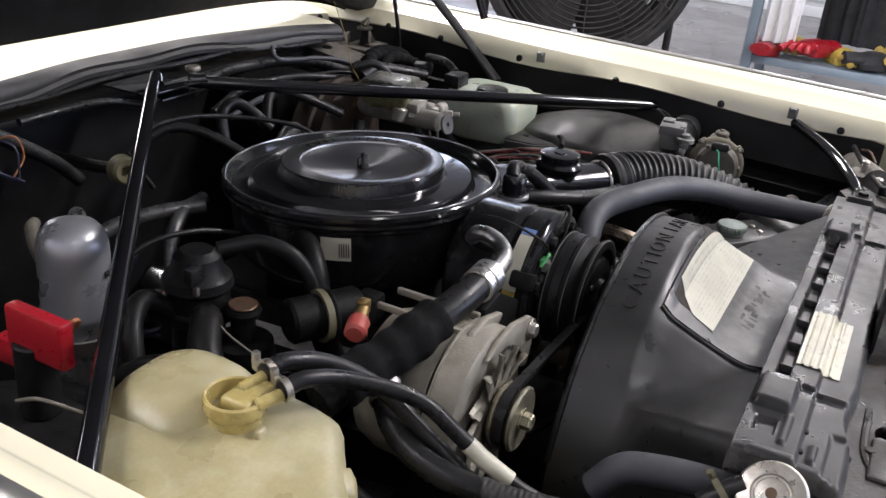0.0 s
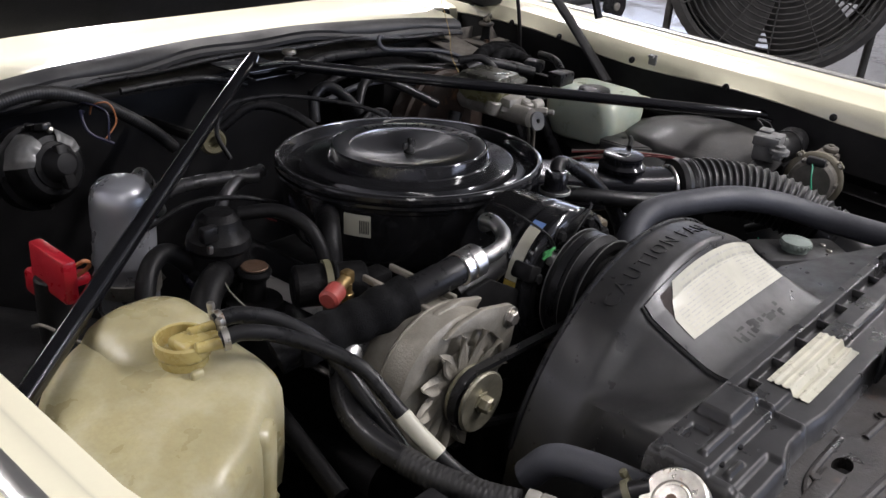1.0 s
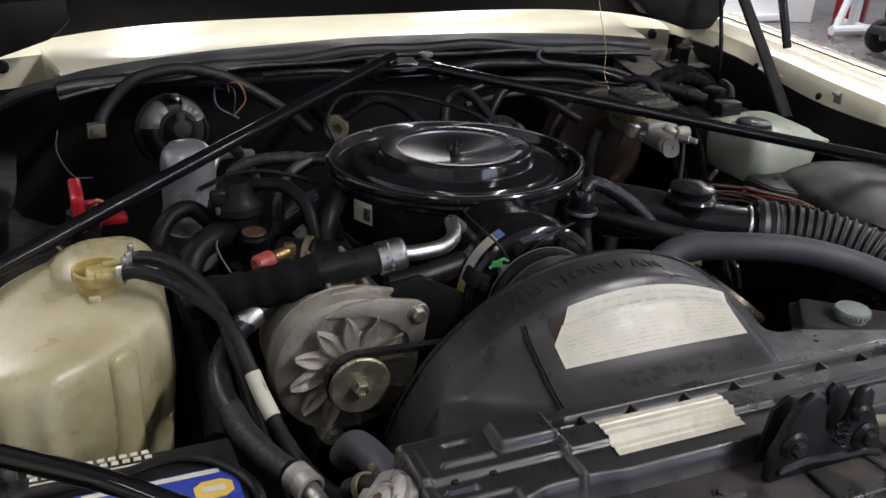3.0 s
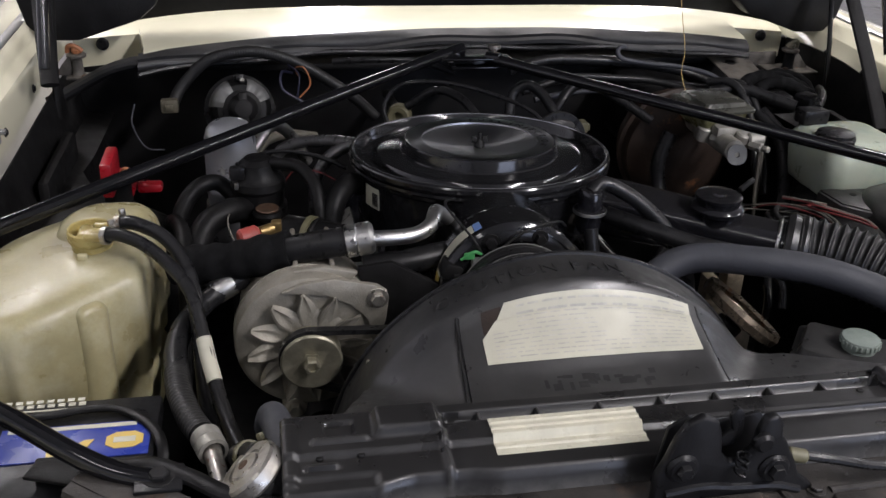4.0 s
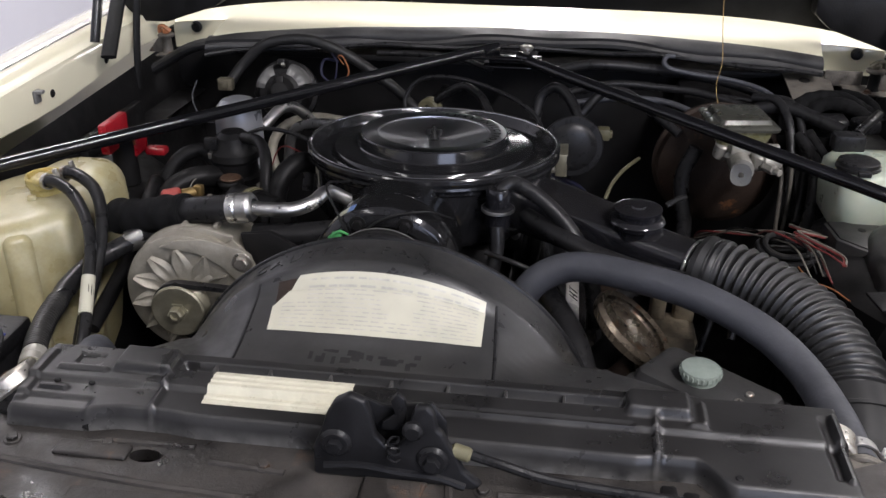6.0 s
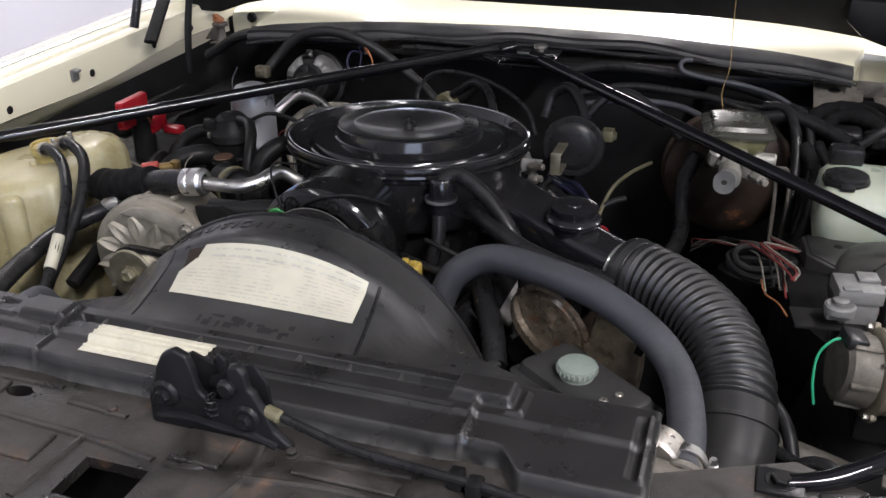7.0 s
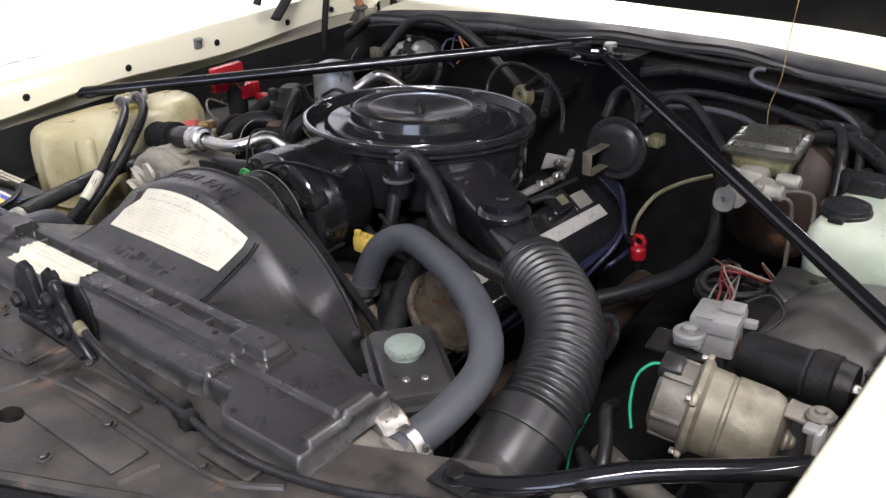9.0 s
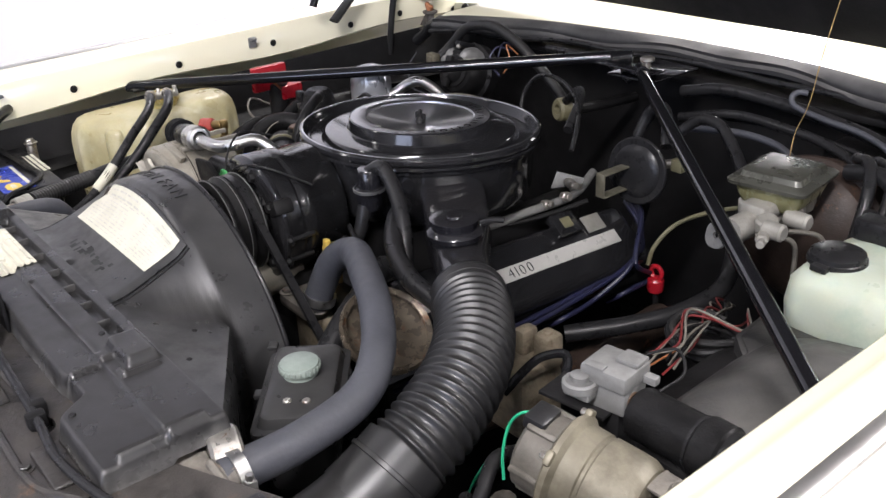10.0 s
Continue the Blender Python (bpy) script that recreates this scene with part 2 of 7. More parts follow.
def part(name, bm, mat, parent=None, label="", sharp=32.0):
    me = bpy.data.meshes.new(name)
    bmesh.ops.recalc_face_normals(bm, faces=bm.faces)
    if parent is not None:
        base = parent.matrix_world if parent.parent is None else parent.parent.matrix_world
        bmesh.ops.transform(bm, matrix=base.inverted(), verts=bm.verts)
    bm.to_mesh(me)
    bm.free()
    me.materials.append(mat)
    me.shade_smooth()
    me.set_sharp_from_angle(angle=radians(sharp))
    ob = new(name, me)
    if parent is not None:
        ob.parent = parent
    if label:
        ob["label"] = label
    return ob


def thing(name, at, label, category, group="", kind=""):
    ob = new(name)
    ob.empty_display_size = 0.05
    ob.matrix_world = Matrix.Translation(at)
    return tagged(ob, label, category, group, kind)


def plain(name, bm, mat, label, category, group="", kind="", sharp=32.0):
    return tagged(part(name, bm, mat, None, "", sharp), label, category, group, kind)


def axis(p, way, up=(0, 0, 1)):
    """Matrix at p whose z points along way."""
    z = Vector(way).normalized()
    y = Vector(up) - Vector(up).dot(z) * z
    if y.length < 1e-4:
        y = Vector((0, 1, 0)) - Vector((0, 1, 0)).dot(z) * z
    y.normalize()
    x = y.cross(z)
    m = Matrix((x, y, z)).transposed().to_4x4()
    m.translation = p
    return m


def join(*bms):
    out = bms[0]
    for b in bms[1:]:
        me = bpy.data.meshes.new("tmp")
        b.to_mesh(me)
        out.from_mesh(me)
        b.free()
        bpy.data.meshes.remove(me)
    return out


def box(c, s, bevel=0.003, m=None, seg=2):
    bm = bmesh.new()
    bmesh.ops.create_cube(bm, size=1.0)
    bmesh.ops.scale(bm, vec=s, verts=bm.verts)
    if bevel > 0:
        bmesh.ops.bevel(bm, geom=list(bm.edges), offset=min(bevel, min(s) * 0.45), segments=seg, affect="EDGES", profile=0.5)
    bmesh.ops.translate(bm, vec=c, verts=bm.verts)
    if m is not None:
        bmesh.ops.transform(bm, matrix=m, verts=bm.verts)
    return bm


def lathe(profile, m=None, seg=48, wobble=0.0):
    """Revolves (r, z) pairs about z."""
    bm = bmesh.new()
    rings = []
    for r, z in profile:
        if r < 1e-6:
            rings.append([bm.verts.new((0, 0, z))])
        else:
            rings.append([bm.verts.new((r * math.cos(2 * math.pi * i / seg), r * math.sin(2 * math.pi * i / seg), z)) for i in range(seg)])
    for a, b in zip(rings, rings[1:]):
        for i in range(seg):
            j = (i + 1) % seg
            quad = [a[i % len(a)], a[j % len(a)], b[j % len(b)], b[i % len(b)]]
            quad = list(dict.fromkeys(quad))
            if len(quad) > 2:
                bm.faces.new(quad)
    if m is not None:
        bmesh.ops.transform(bm, matrix=m, verts=bm.verts)
    return bm


def disc(p, way, r, h, bevel=0.002, seg=32):
    """A round bar of radius r and length h that starts at p."""
    b = min(bevel, r * 0.4, h * 0.4)
    return lathe([(0, 0), (r - b, 0), (r, b), (r, h - b), (r - b, h), (0, h)], axis(p, way), seg)


def curve_points(pts, per=8):
    pts = [Vector(p) for p in pts]
    if len(pts) == 2:
        return [pts[0].lerp(pts[1], i / per) for i in range(per + 1)]
    out = []
    ext = [2 * pts[0] - pts[1]] + pts + [2 * pts[-1] - pts[-2]]
    for a, b, c, d in zip(ext, ext[1:], ext[2:], ext[3:]):
        for i in range(per):
            t = i / per
            out.append(0.5 * ((2 * b) + (c - a) * t + (2 * a - 5 * b + 4 * c - d) * t * t + (3 * b - a - 3 * c + d) * t ** 3))
    out.append(pts[-1])
    return out


def tube(pts, r, seg=14, per=8, radius=None, flat=1.0):
    """A round hose through pts; radius(s, length) gives its own radius along the way."""
    line = curve_points(pts, per)
    if radius is not None:
        dense = []
        for a, b in zip(line, line[1:]):
            n = max(1, int((b - a).length / 0.0010))
            dense += [a.lerp(b, i / n) for i in range(n)]
        line = dense + [line[-1]]
    total = sum((b - a).length for a, b in zip(line, line[1:]))
    bm = bmesh.new()
    way = (line[1] - line[0]).normalized()
    side = way.orthogonal().normalized()
    if abs(way.z) < 0.95:
        side = way.cross(Vector((0, 0, 1))).normalized()
    rings, s = [], 0.0
    for i, p in enumerate(line):
        w = (line[min(i + 1, len(line) - 1)] - line[max(i - 1, 0)]).normalized()
        side = (side - side.dot(w) * w).normalized()
        up = w.cross(side)
        if i:
            s += (p - line[i - 1]).length
        rr = radius(s, total) if radius is not None else r
        rings.append([bm.verts.new(p + rr * (math.cos(2 * math.pi * k / seg) * side + flat * math.sin(2 * math.pi * k / seg) * up)) for k in range(seg)])
    for a, b in zip(rings, rings[1:]):
        for k in range(seg):
            bm.faces.new((a[k], a[(k + 1) % seg], b[(k + 1) % seg], b[k]))
    bm.faces.new(list(reversed(rings[0])))
    bm.faces.new(rings[-1])
    return bm


def prism(outline, depth, m=None, bevel=0.002, seg=2):
    """An outline in x, y pushed up by depth along z, with eased edges."""
    bm = bmesh.new()
    f = bm.faces.new([bm.verts.new((x, y, 0)) for x, y in outline])
    up = bmesh.ops.extrude_face_region(bm, geom=[f])
    bmesh.ops.translate(bm, vec=(0, 0, depth), verts=[v for v in up["geom"] if isinstance(v, bmesh.types.BMVert)])
    bmesh.ops.recalc_face_normals(bm, faces=bm.faces)
    if bevel > 0:
        bmesh.ops.bevel(bm, geom=list(bm.edges), offset=bevel, segments=seg, affect="EDGES", profile=0.5, clamp_overlap=True)
    if m is not None:
        bmesh.ops.transform(bm, matrix=m, verts=bm.verts)
    return bm


def grid(rows, close=False):
    """A sheet through rows of points."""
    bm = bmesh.new()
    vs = [[bm.verts.new(p) for p in row] for row in rows]
    for a, b in zip(vs, vs[1:]):
        n = len(a)
        for i in range(n if close else n - 1):
            j = (i + 1) % n
            bm.faces.new((a[i], a[j], b[j], b[i]))
    return bm


def thick(bm, t):
    bmesh.ops.recalc_face_normals(bm, faces=bm.faces)
    bmesh.ops.solidify(bm, geom=list(bm.faces), thickness=t)
    return bm


def hexbolt(p, way, r=0.008, h=0.006, washer=True):
    bm = lathe([(0, 0), (r, 0), (r, h * 0.8), (r * 0.85, h), (0, h)], axis(p, way), 6)
    if washer:
        bm = join(bm, disc(p, way, r * 1.5, h * 0.25, 0.0004, 20))
    return bm


def rounded(hx, hy, r, n=5):
    """A rounded rectangle's outline."""
    out = []
    for cx, cy, a0 in ((hx - r, hy - r, 0), (-hx + r, hy - r, 90), (-hx + r, -hy + r, 180), (hx - r, -hy + r, 270)):
        for i in range(n + 1):
            a = radians(a0 + 90 * i / n)
            out.append((cx + r * math.cos(a), cy + r * math.sin(a)))
    return out


def loft(outlines):
    """A closed body through rings of equally many points."""
    bm = grid(outlines, close=True)
    bm.verts.ensure_lookup_table()
    n = len(outlines[0])
    bm.faces.new([bm.verts[i] for i in reversed(range(n))])
    bm.faces.new([bm.verts[len(bm.verts) - n + i] for i in range(n)])
    return bm


def tank(levels, n=6):
    """A moulded tank: levels of (z, cx, cy, hx, hy, corner)."""
    return loft([[(cx + x, cy + y, z) for x, y in rounded(hx, hy, r, n)] for z, cx, cy, hx, hy, r in levels])


def letters(text, size, depth, place, gap=0.15, thin=0.0):
    """Raised letters; place(s) gives the matrix for the middle of a letter at s along the line."""
    out, s, bms = bmesh.new(), 0.0, []
    for ch in text:
        if ch == " ":
            s += size * 0.45
            continue
        cu = bpy.data.curves.new("letter", "FONT")
        cu.body, cu.size, cu.extrude, cu.offset = ch, size, depth / 2, thin
        ob = bpy.data.objects.new("letter", cu)
        me = bpy.data.meshes.new_from_object(ob)
        xs = [v.co.x for v in me.vertices]
        w, x0 = max(xs) - min(xs), min(xs)
        me.transform(place(s + w / 2) @ Matrix.Translation((-x0 - w / 2, -size * 0.35, 0)))
        out.from_mesh(me)
        bpy.data.objects.remove(ob)
        bpy.data.meshes.remove(me)
        bpy.data.curves.remove(cu)
        s += w + size * gap
    return out

# ---- the room ----


def slab(name, c, s, mat, label, category):
    return tagged(part(name, box(c, s, 0), mat), label, category, kind="structure")


slab("floor", (1.5, 0.5, -0.05), (17, 17, 0.1), FLOOR, "polished grey concrete workshop floor", "floor")
slab("wall_west", (-2.9, 0.5, 1.7), (0.2, 17, 3.4), WESTWALL, "plain white painted workshop wall", "wall")
slab("wall_east", (9.1, 0.5, 1.7), (0.2, 17, 3.4), WALL, "plain white painted workshop wall", "wall")
# unseen south wall, greyed so that it bounces less light into the bay
slab("wall_south", (3.1, -6.4, 1.7), (11.8, 0.2, 3.4), DULLWALL, "unseen grey wall closing the room", "wall")
slab("wall_north", (3.1, 8.4, 1.7), (11.8, 0.2, 3.4), WALL, "plain white painted workshop wall", "wall")
# unseen ceiling, its grey set to limit the ambient light
slab("ceiling", (3.1, 1.0, CEILING + 0.05), (12.2, 15, 0.1), CEIL, "unseen grey ceiling closing the room", "ceiling")

for sx, sy, watts in STRIPS:
    lamp_t = thing("ceiling_light", (sx, sy, CEILING - 0.1), "long white strip light under the ceiling", "ceiling light", "strip lights on the ceiling")
    part("housing", box((sx, sy, CEILING - 0.04), (0.3, 2.5, 0.08), 0.01), WHITEMETAL, lamp_t)
    part("tube", box((sx, sy, CEILING - 0.095), (0.18, 2.4, 0.03), 0.008), LAMPON, lamp_t, "lit white tube")

win = thing("window_1", (8.98, 3.9, 0.7), "wide bright workshop window with a white frame", "window", "", "structure")
part("window_frame", join(box((8.96, 3.9, 0.66), (0.08, 2.5, 0.08), 0.006), box((8.96, 3.9, 2.74), (0.08, 2.5, 0.08), 0.006), *[box((8.96, y, 1.7), (0.08, 0.07, 2.0), 0.006) for y in (2.68, 3.9, 5.12)]), WHITEMETAL, win)
for y in (3.29, 4.51):
    part("pane", box((8.97, y, 1.7), (0.02, 1.15, 2.0), 0), PANE, win)
part("window_sill", box((8.92, 3.9, 0.60), (0.16, 2.6, 0.04), 0.006), WHITEMETAL, win)

# workshop fan behind the car
fan = thing("drum_fan", (3.75, 1.02, 0), "large dusty drum fan on a low wheeled stand", "fan")
FM = axis((3.75, 1.02, 0.84), (-0.85, -0.5, 0.02))
part("drum", lathe([(0.5, -0.16), (0.56, -0.14), (0.57, 0.14), (0.53, 0.17), (0.51, 0.17), (0.54, 0.12), (0.53, -0.12), (0.49, -0.15), (0.5, -0.16)], FM, 64), FANGREY, fan)
for k in range(6):
    rm = axis((0, 0, 0), (0, 0, 1)) @ Matrix.Rotation(k * math.pi / 3, 4, "Z")
    part("blade", prism([(0.06, -0.07), (0.30, -0.20), (0.46, -0.22), (0.49, 0.0), (0.45, 0.20), (0.28, 0.15), (0.06, 0.07)], 0.012, FM @ rm @ Matrix.Rotation(0.32, 4, "X"), 0.003), FANGREY, fan)
part("motor", disc(FM @ Vector((0, 0, -0.1)), FM.to_3x3() @ Vector((0, 0, 1)), 0.1, 0.22, 0.02), DARK, fan)
for depth in (0.165, -0.165):
    for k in range(17):
        part("guard_ring", lathe([(0.06 + k * 0.029 + 0.0045 * math.cos(a), depth + 0.0045 * math.sin(a)) for a in [i * math.pi / 2 for i in range(5)]], FM, 48), FANGREY, fan)
for k in range(12):
    a = k * math.pi / 6
    part("guard_spoke", tube([FM @ Vector((0.05 * math.cos(a), 0.05 * math.sin(a), 0.172)), FM @ Vector((0.53 * math.cos(a), 0.53 * math.sin(a), 0.168))], 0.004, 6, 2), FANGREY, fan)
for sgn in (-1, 1):
    q = FM @ Vector((sgn * 0.5, 0, 0))
    part("stand_leg", tube([q, (q.x, q.y, 0.15), (q.x - 0.12, q.y - 0.07, 0.06)], 0.02, 10, 6), FANGREY, fan)
    part("wheel", disc((q.x - 0.16, q.y, 0.07), (0.5, -0.85, 0), 0.07, 0.035, 0.01), RUBBER, fan)

# steel workbench shelf with gloves and rags
shelf = thing("steel_rack", (5.35, 0.25, 0), "blue-grey steel rack with black cloth hanging inside", "rack")
for px, py in ((5.0, 0.32), (5.0, -1.1), (5.6, 0.32), (5.6, -1.1)):
    part("post", box((px, py, 0.95), (0.06, 0.06, 1.9), 0.004), STEELBLUE, shelf)
for zz in (0.2, 1.0, 1.85):
    part("shelf_board", box((5.3, -0.39, zz), (0.62, 1.4, 0.05), 0.004), STEELBLUE, shelf)
for px, py, w in ((5.56, -0.55, 0.6), (5.58, -0.15, 0.3)):
    rows = [[(px + 0.02 * math.sin(i * 1.9) + 0.01 * math.sin(j), py - w / 2 + w * i / 12, 0.98 - 0.7 * j / 6) for i in range(13)] for j in range(7)]
    part("hanging_cloth", thick(grid(rows), 0.006), BLACKCLOTH, shelf, "black cloth")
rows = [[(5.0 + 0.03 * math.sin(i * 2.2 + j * 0.3), 0.26 - 0.2 * i / 9, 1.0 - 0.68 * j / 8) for i in range(10)] for j in range(9)]
plain("white_towel", thick(grid(rows), 0.008), WHITECLOTH, "white towel hanging from the steel rack", "towel")


def glove(at, turn, mat, label):
    g = thing("work_glove", at, label, "glove", "gloves on the steel rack")
    m = Matrix.Translation(at) @ Matrix.Rotation(turn, 4, "Z") @ Matrix.Scale(1.6, 4)
    part("palm", tank([(0.0, 0, 0, 0.05, 0.045, 0.02), (0.02, 0, 0, 0.06, 0.05, 0.03), (0.05, 0.01, 0, 0.05, 0.04, 0.025), (0.06, 0.01, 0, 0.03, 0.02, 0.015)]), mat, None)
    ob = scene.collection.objects[-1]
    ob.matrix_world = Matrix.Rotation(turn, 4, "Z") @ Matrix.Scale(1.6, 4)
    ob.parent = g
    for k in range(4):
        y = -0.036 + 0.024 * k
        part("finger", tube([m @ Vector((0.04, y, 0.03)), m @ Vector((0.09, y * 1.2, 0.04)), m @ Vector((0.13 - 0.01 * k, y * 1.4, 0.02))], 0.02, 8, 4), mat, g)
    part("cuff", tube([m @ Vector((-0.03, 0, 0.03)), m @ Vector((-0.1, 0.01, 0.03))], 0.07, 12, 3, flat=0.55), mat, g)


for i, (dy, mat, label) in enumerate(((0.12, RED, "red work glove on the shelf"), (-0.02, YELLOW, "yellow work glove on the shelf"), (-0.15, RED, "red work glove on the shelf"), (-0.3, YELLOW, "yellow work glove on the shelf"),
                                      (-0.48, BLACKCLOTH, "black work glove on the shelf"), (-0.6, YELLOW, "yellow work glove hanging over the shelf edge"))):
    glove((5.08 + 0.1 * (i % 2), 0.1 + dy, 0.228 + 0.02 * (i % 3)), 1.3 * i, mat, label)

# white roller door panel and machine in the distance
door = thing("white_cabinet", (8.7, 1.0, 0), "white workshop cabinet with a pale base strip", "cabinet")
part("body", box((8.75, 1.2, 0.95), (0.45, 1.9, 1.7), 0.01), WHITEMETAL, door)
part("plinth", box((8.75, 1.2, 0.05), (0.44, 1.88, 0.1), 0.005), WHITEMETAL, door)
for dy in (0.73, 1.67):
    part("door", box((8.51, dy, 0.95), (0.025, 0.9, 1.6), 0.006), WHITEMETAL, door)
cart = thing("tool_cart", (4.9, 3.2, 0), "dark wheeled machine cart with a sloping handle", "cart")
part("body", join(box((5.05, 3.25, 0.50), (0.62, 0.5, 0.62), 0.04), box((5.2, 3.25, 0.95), (0.3, 0.42, 0.36), 0.03), tube([(4.62, 3.1, 0.14), (4.56, 3.15, 0.5), (4.50, 3.2, 1.0)], 0.035, 8, 4)), DARK, cart)
part("shelf", box((4.95, 3.15, 0.16), (0.8, 0.5, 0.05), 0.01), BLACKCLOTH, cart)
for px, py in ((4.60, 2.95), (5.30, 2.85), (4.66, 3.4), (5.36, 3.4)):
    wheel = part("wheel", disc((px, py - 0.03, 0.11), (0.2, 1, 0), 0.11, 0.06, 0.015), RUBBER, cart)
    part("hub", disc((px - 0.008, py - 0.042, 0.11), (0.2, 1, 0), 0.03, 0.06, 0.006), ZINC, wheel)
lift_t = thing("white_lift_frame", (5.0, 3.85, 0), "white tubular engine stand with splayed feet", "stand")
part("post", tube([(4.98, 3.95, 0.05), (4.98, 3.95, 1.2)], 0.04, 10, 2), WHITEMETAL, lift_t)
part("brace", tube([(4.72, 3.85, 0.06), (4.98, 3.95, 0.55)], 0.028, 10, 2), WHITEMETAL, lift_t)
part("foot", join(tube([(4.66, 3.83, 0.05), (5.32, 3.78, 0.05)], 0.035, 10, 2), tube([(5.0, 3.6, 0.05), (4.98, 4.1, 0.05)], 0.03, 10, 2)), WHITEMETAL, lift_t)
fc = thing("red_cylinder", (5.25, 4.25, 0), "red gas cylinder standing on the floor", "cylinder")
part("bottle", lathe([(0, 0.0), (0.11, 0.0), (0.12, 0.02), (0.12, 1.0), (0.09, 1.1), (0.03, 1.14), (0, 1.14)], Matrix.Translation((5.25, 4.25, 0)), 28), RED, fc)
part("valve", disc((5.25, 4.25, 1.13), (0, 0, 1), 0.03, 0.1, 0.01), BRASS, fc)
wp_t = thing("display_board", (4.55, 4.45, 0), "white board standing upright on the workshop floor", "board")
part("board", box((4.50, 4.45, 0.75), (0.86, 0.05, 1.5), 0.008, Matrix.Translation((4.5, 4.45, 0)) @ Matrix.Rotation(-0.38, 4, "Z") @ Matrix.Translation((-4.5, -4.45, 0))), WALL, wp_t)
part("foot", box((4.50, 4.50, 0.03), (0.6, 0.3, 0.05), 0.008), WHITEMETAL, wp_t)

# ---- the car's body ----
car = thing("car_body", (CX, 0.9, 0), "cream car front with the hood raised", "car")


def lift(y, side):
    return 0.022 * y + 0.012


def draw_in(y, side):
    """The right fender's inner edge bows inward ahead of the cowl."""
    t = min(1.0, max(0.0, (0.46 - y) / 0.46))
    return -0.031 * t * t * (3 - 2 * t) if side > 0 else 0.0


SECTION = [(0.006, 0.882), (0.0, 0.886), (0.0, 0.936), (0.004, 0.944), (0.022, 0.9465), (0.027, 0.9495), (0.033, 0.955), (0.046, 0.958), (0.09, 0.957), (0.125, 0.950), (0.15, 0.936), (0.165, 0.91), (0.172, 0.86), (0.176, 0.7), (0.172, 0.45), (0.165, 0.24)]
SECTION_EAST = [(0.006, 0.893), (0.0, 0.899), (0.0012, 0.903), (0.010, 0.931), (0.0125, 0.9335), (0.022, 0.9365), (0.034, 0.949), (0.046, 0.956)] + SECTION[8:]
for side in (-1, 1):
    rows = []
    for i in range(41):
        y = -0.86 + 2.1 * i / 40
        nose = max(0.0, (-0.40 if side < 0 else -0.60) - y) * 0.16
        scallop = 0.006 * math.sin(y * 11.0) if y > -0.6 else 0
        rows.append([(CX + side * (0.76 - nose + d + draw_in(y, side) * max(0.0, 1 - d / 0.15)), y, z + lift(y, side) - (scallop + 0.002 if k < 2 else 0)) for k, (d, z) in enumerate(SECTION if side < 0 else SECTION_EAST)])
    fen = part("fender", thick(grid(rows), 0.0022), CREAM, car, "cream painted front fender", 40)
    for y in (-0.54, -0.315, -0.098, 0.122, 0.325, 0.466):
        p = (CX + side * (0.76 - 0.001) + draw_in(y, side) + (0.0015 if side > 0 else 0), y, (0.9055 if side < 0 else 0.9015) + lift(y, side))
        out = (1, 0, 0) if side < 0 else (-0.95, 0, 0.31)
        part("flange_bolt", join(hexbolt(p, out, 0.0045, 0.004, False), disc(p, out, 0.0072, 0.0015, 0.0005, 20)), DARK, fen)
    for y in (-0.45, 0.072):
        p = (CX + side * 0.757 + draw_in(y, side) + (0.004 if side > 0 else 0), y, (0.9125 if side < 0 else 0.9105) + lift(y, side))
        part("hood_bumper", join(box((p[0], y, p[2] + 0.004), (0.006, 0.018, 0.022), 0.002), box((p[0] - side * 0.006, y, p[2] + 0.012), (0.014, 0.012, 0.006), 0.002)), GREYBOX, fen, "grey metal hood bumper clip")
    rows = [[(CX + side * (0.820 + 0.010 * math.cos(a)), y, 0.9570 + lift(y, side) + 0.005 * math.sin(a)) for a in [j * math.pi / 6 for j in range(7)]] for y in [-0.8 + 1.9 * i / 12 for i in range(13)]]
    part("chrome_strip", thick(grid(rows), 0.001), TRIM, fen, "thin chrome trim strip")
    # inner fender
    rows = []
    for i in range(33):
        y = -0.62 + 1.25 * i / 32
        hump = math.exp(-((y + 0.02) / 0.24) ** 4)
        reach = 0.20 * hump
        zt = 0.80 - 0.03 * abs(y)
        pts = [(0.757, 0.862) if side < 0 else (0.768, 0.908), (0.752, 0.85) if side < 0 else (0.762, 0.86), (0.745, zt + 0.03), (0.735, zt + 0.005), (0.70, zt), (0.745 - 0.7 * reach - 0.03, zt - 0.004), (0.745 - reach - 0.035, zt - 0.03), (0.745 - reach - 0.045, zt - 0.12), (0.745 - reach - 0.05, 0.34)]
        rows.append([(CX + side * (d + (draw_in(y, side) if k < 3 else 0)), y, z + (lift(y, side) if k < 2 else 0)) for k, (d, z) in enumerate(pts)])
    part("inner_fender", thick(grid(rows), 0.003), DARK, car, "black inner fender with wheel-arch hump", 45)

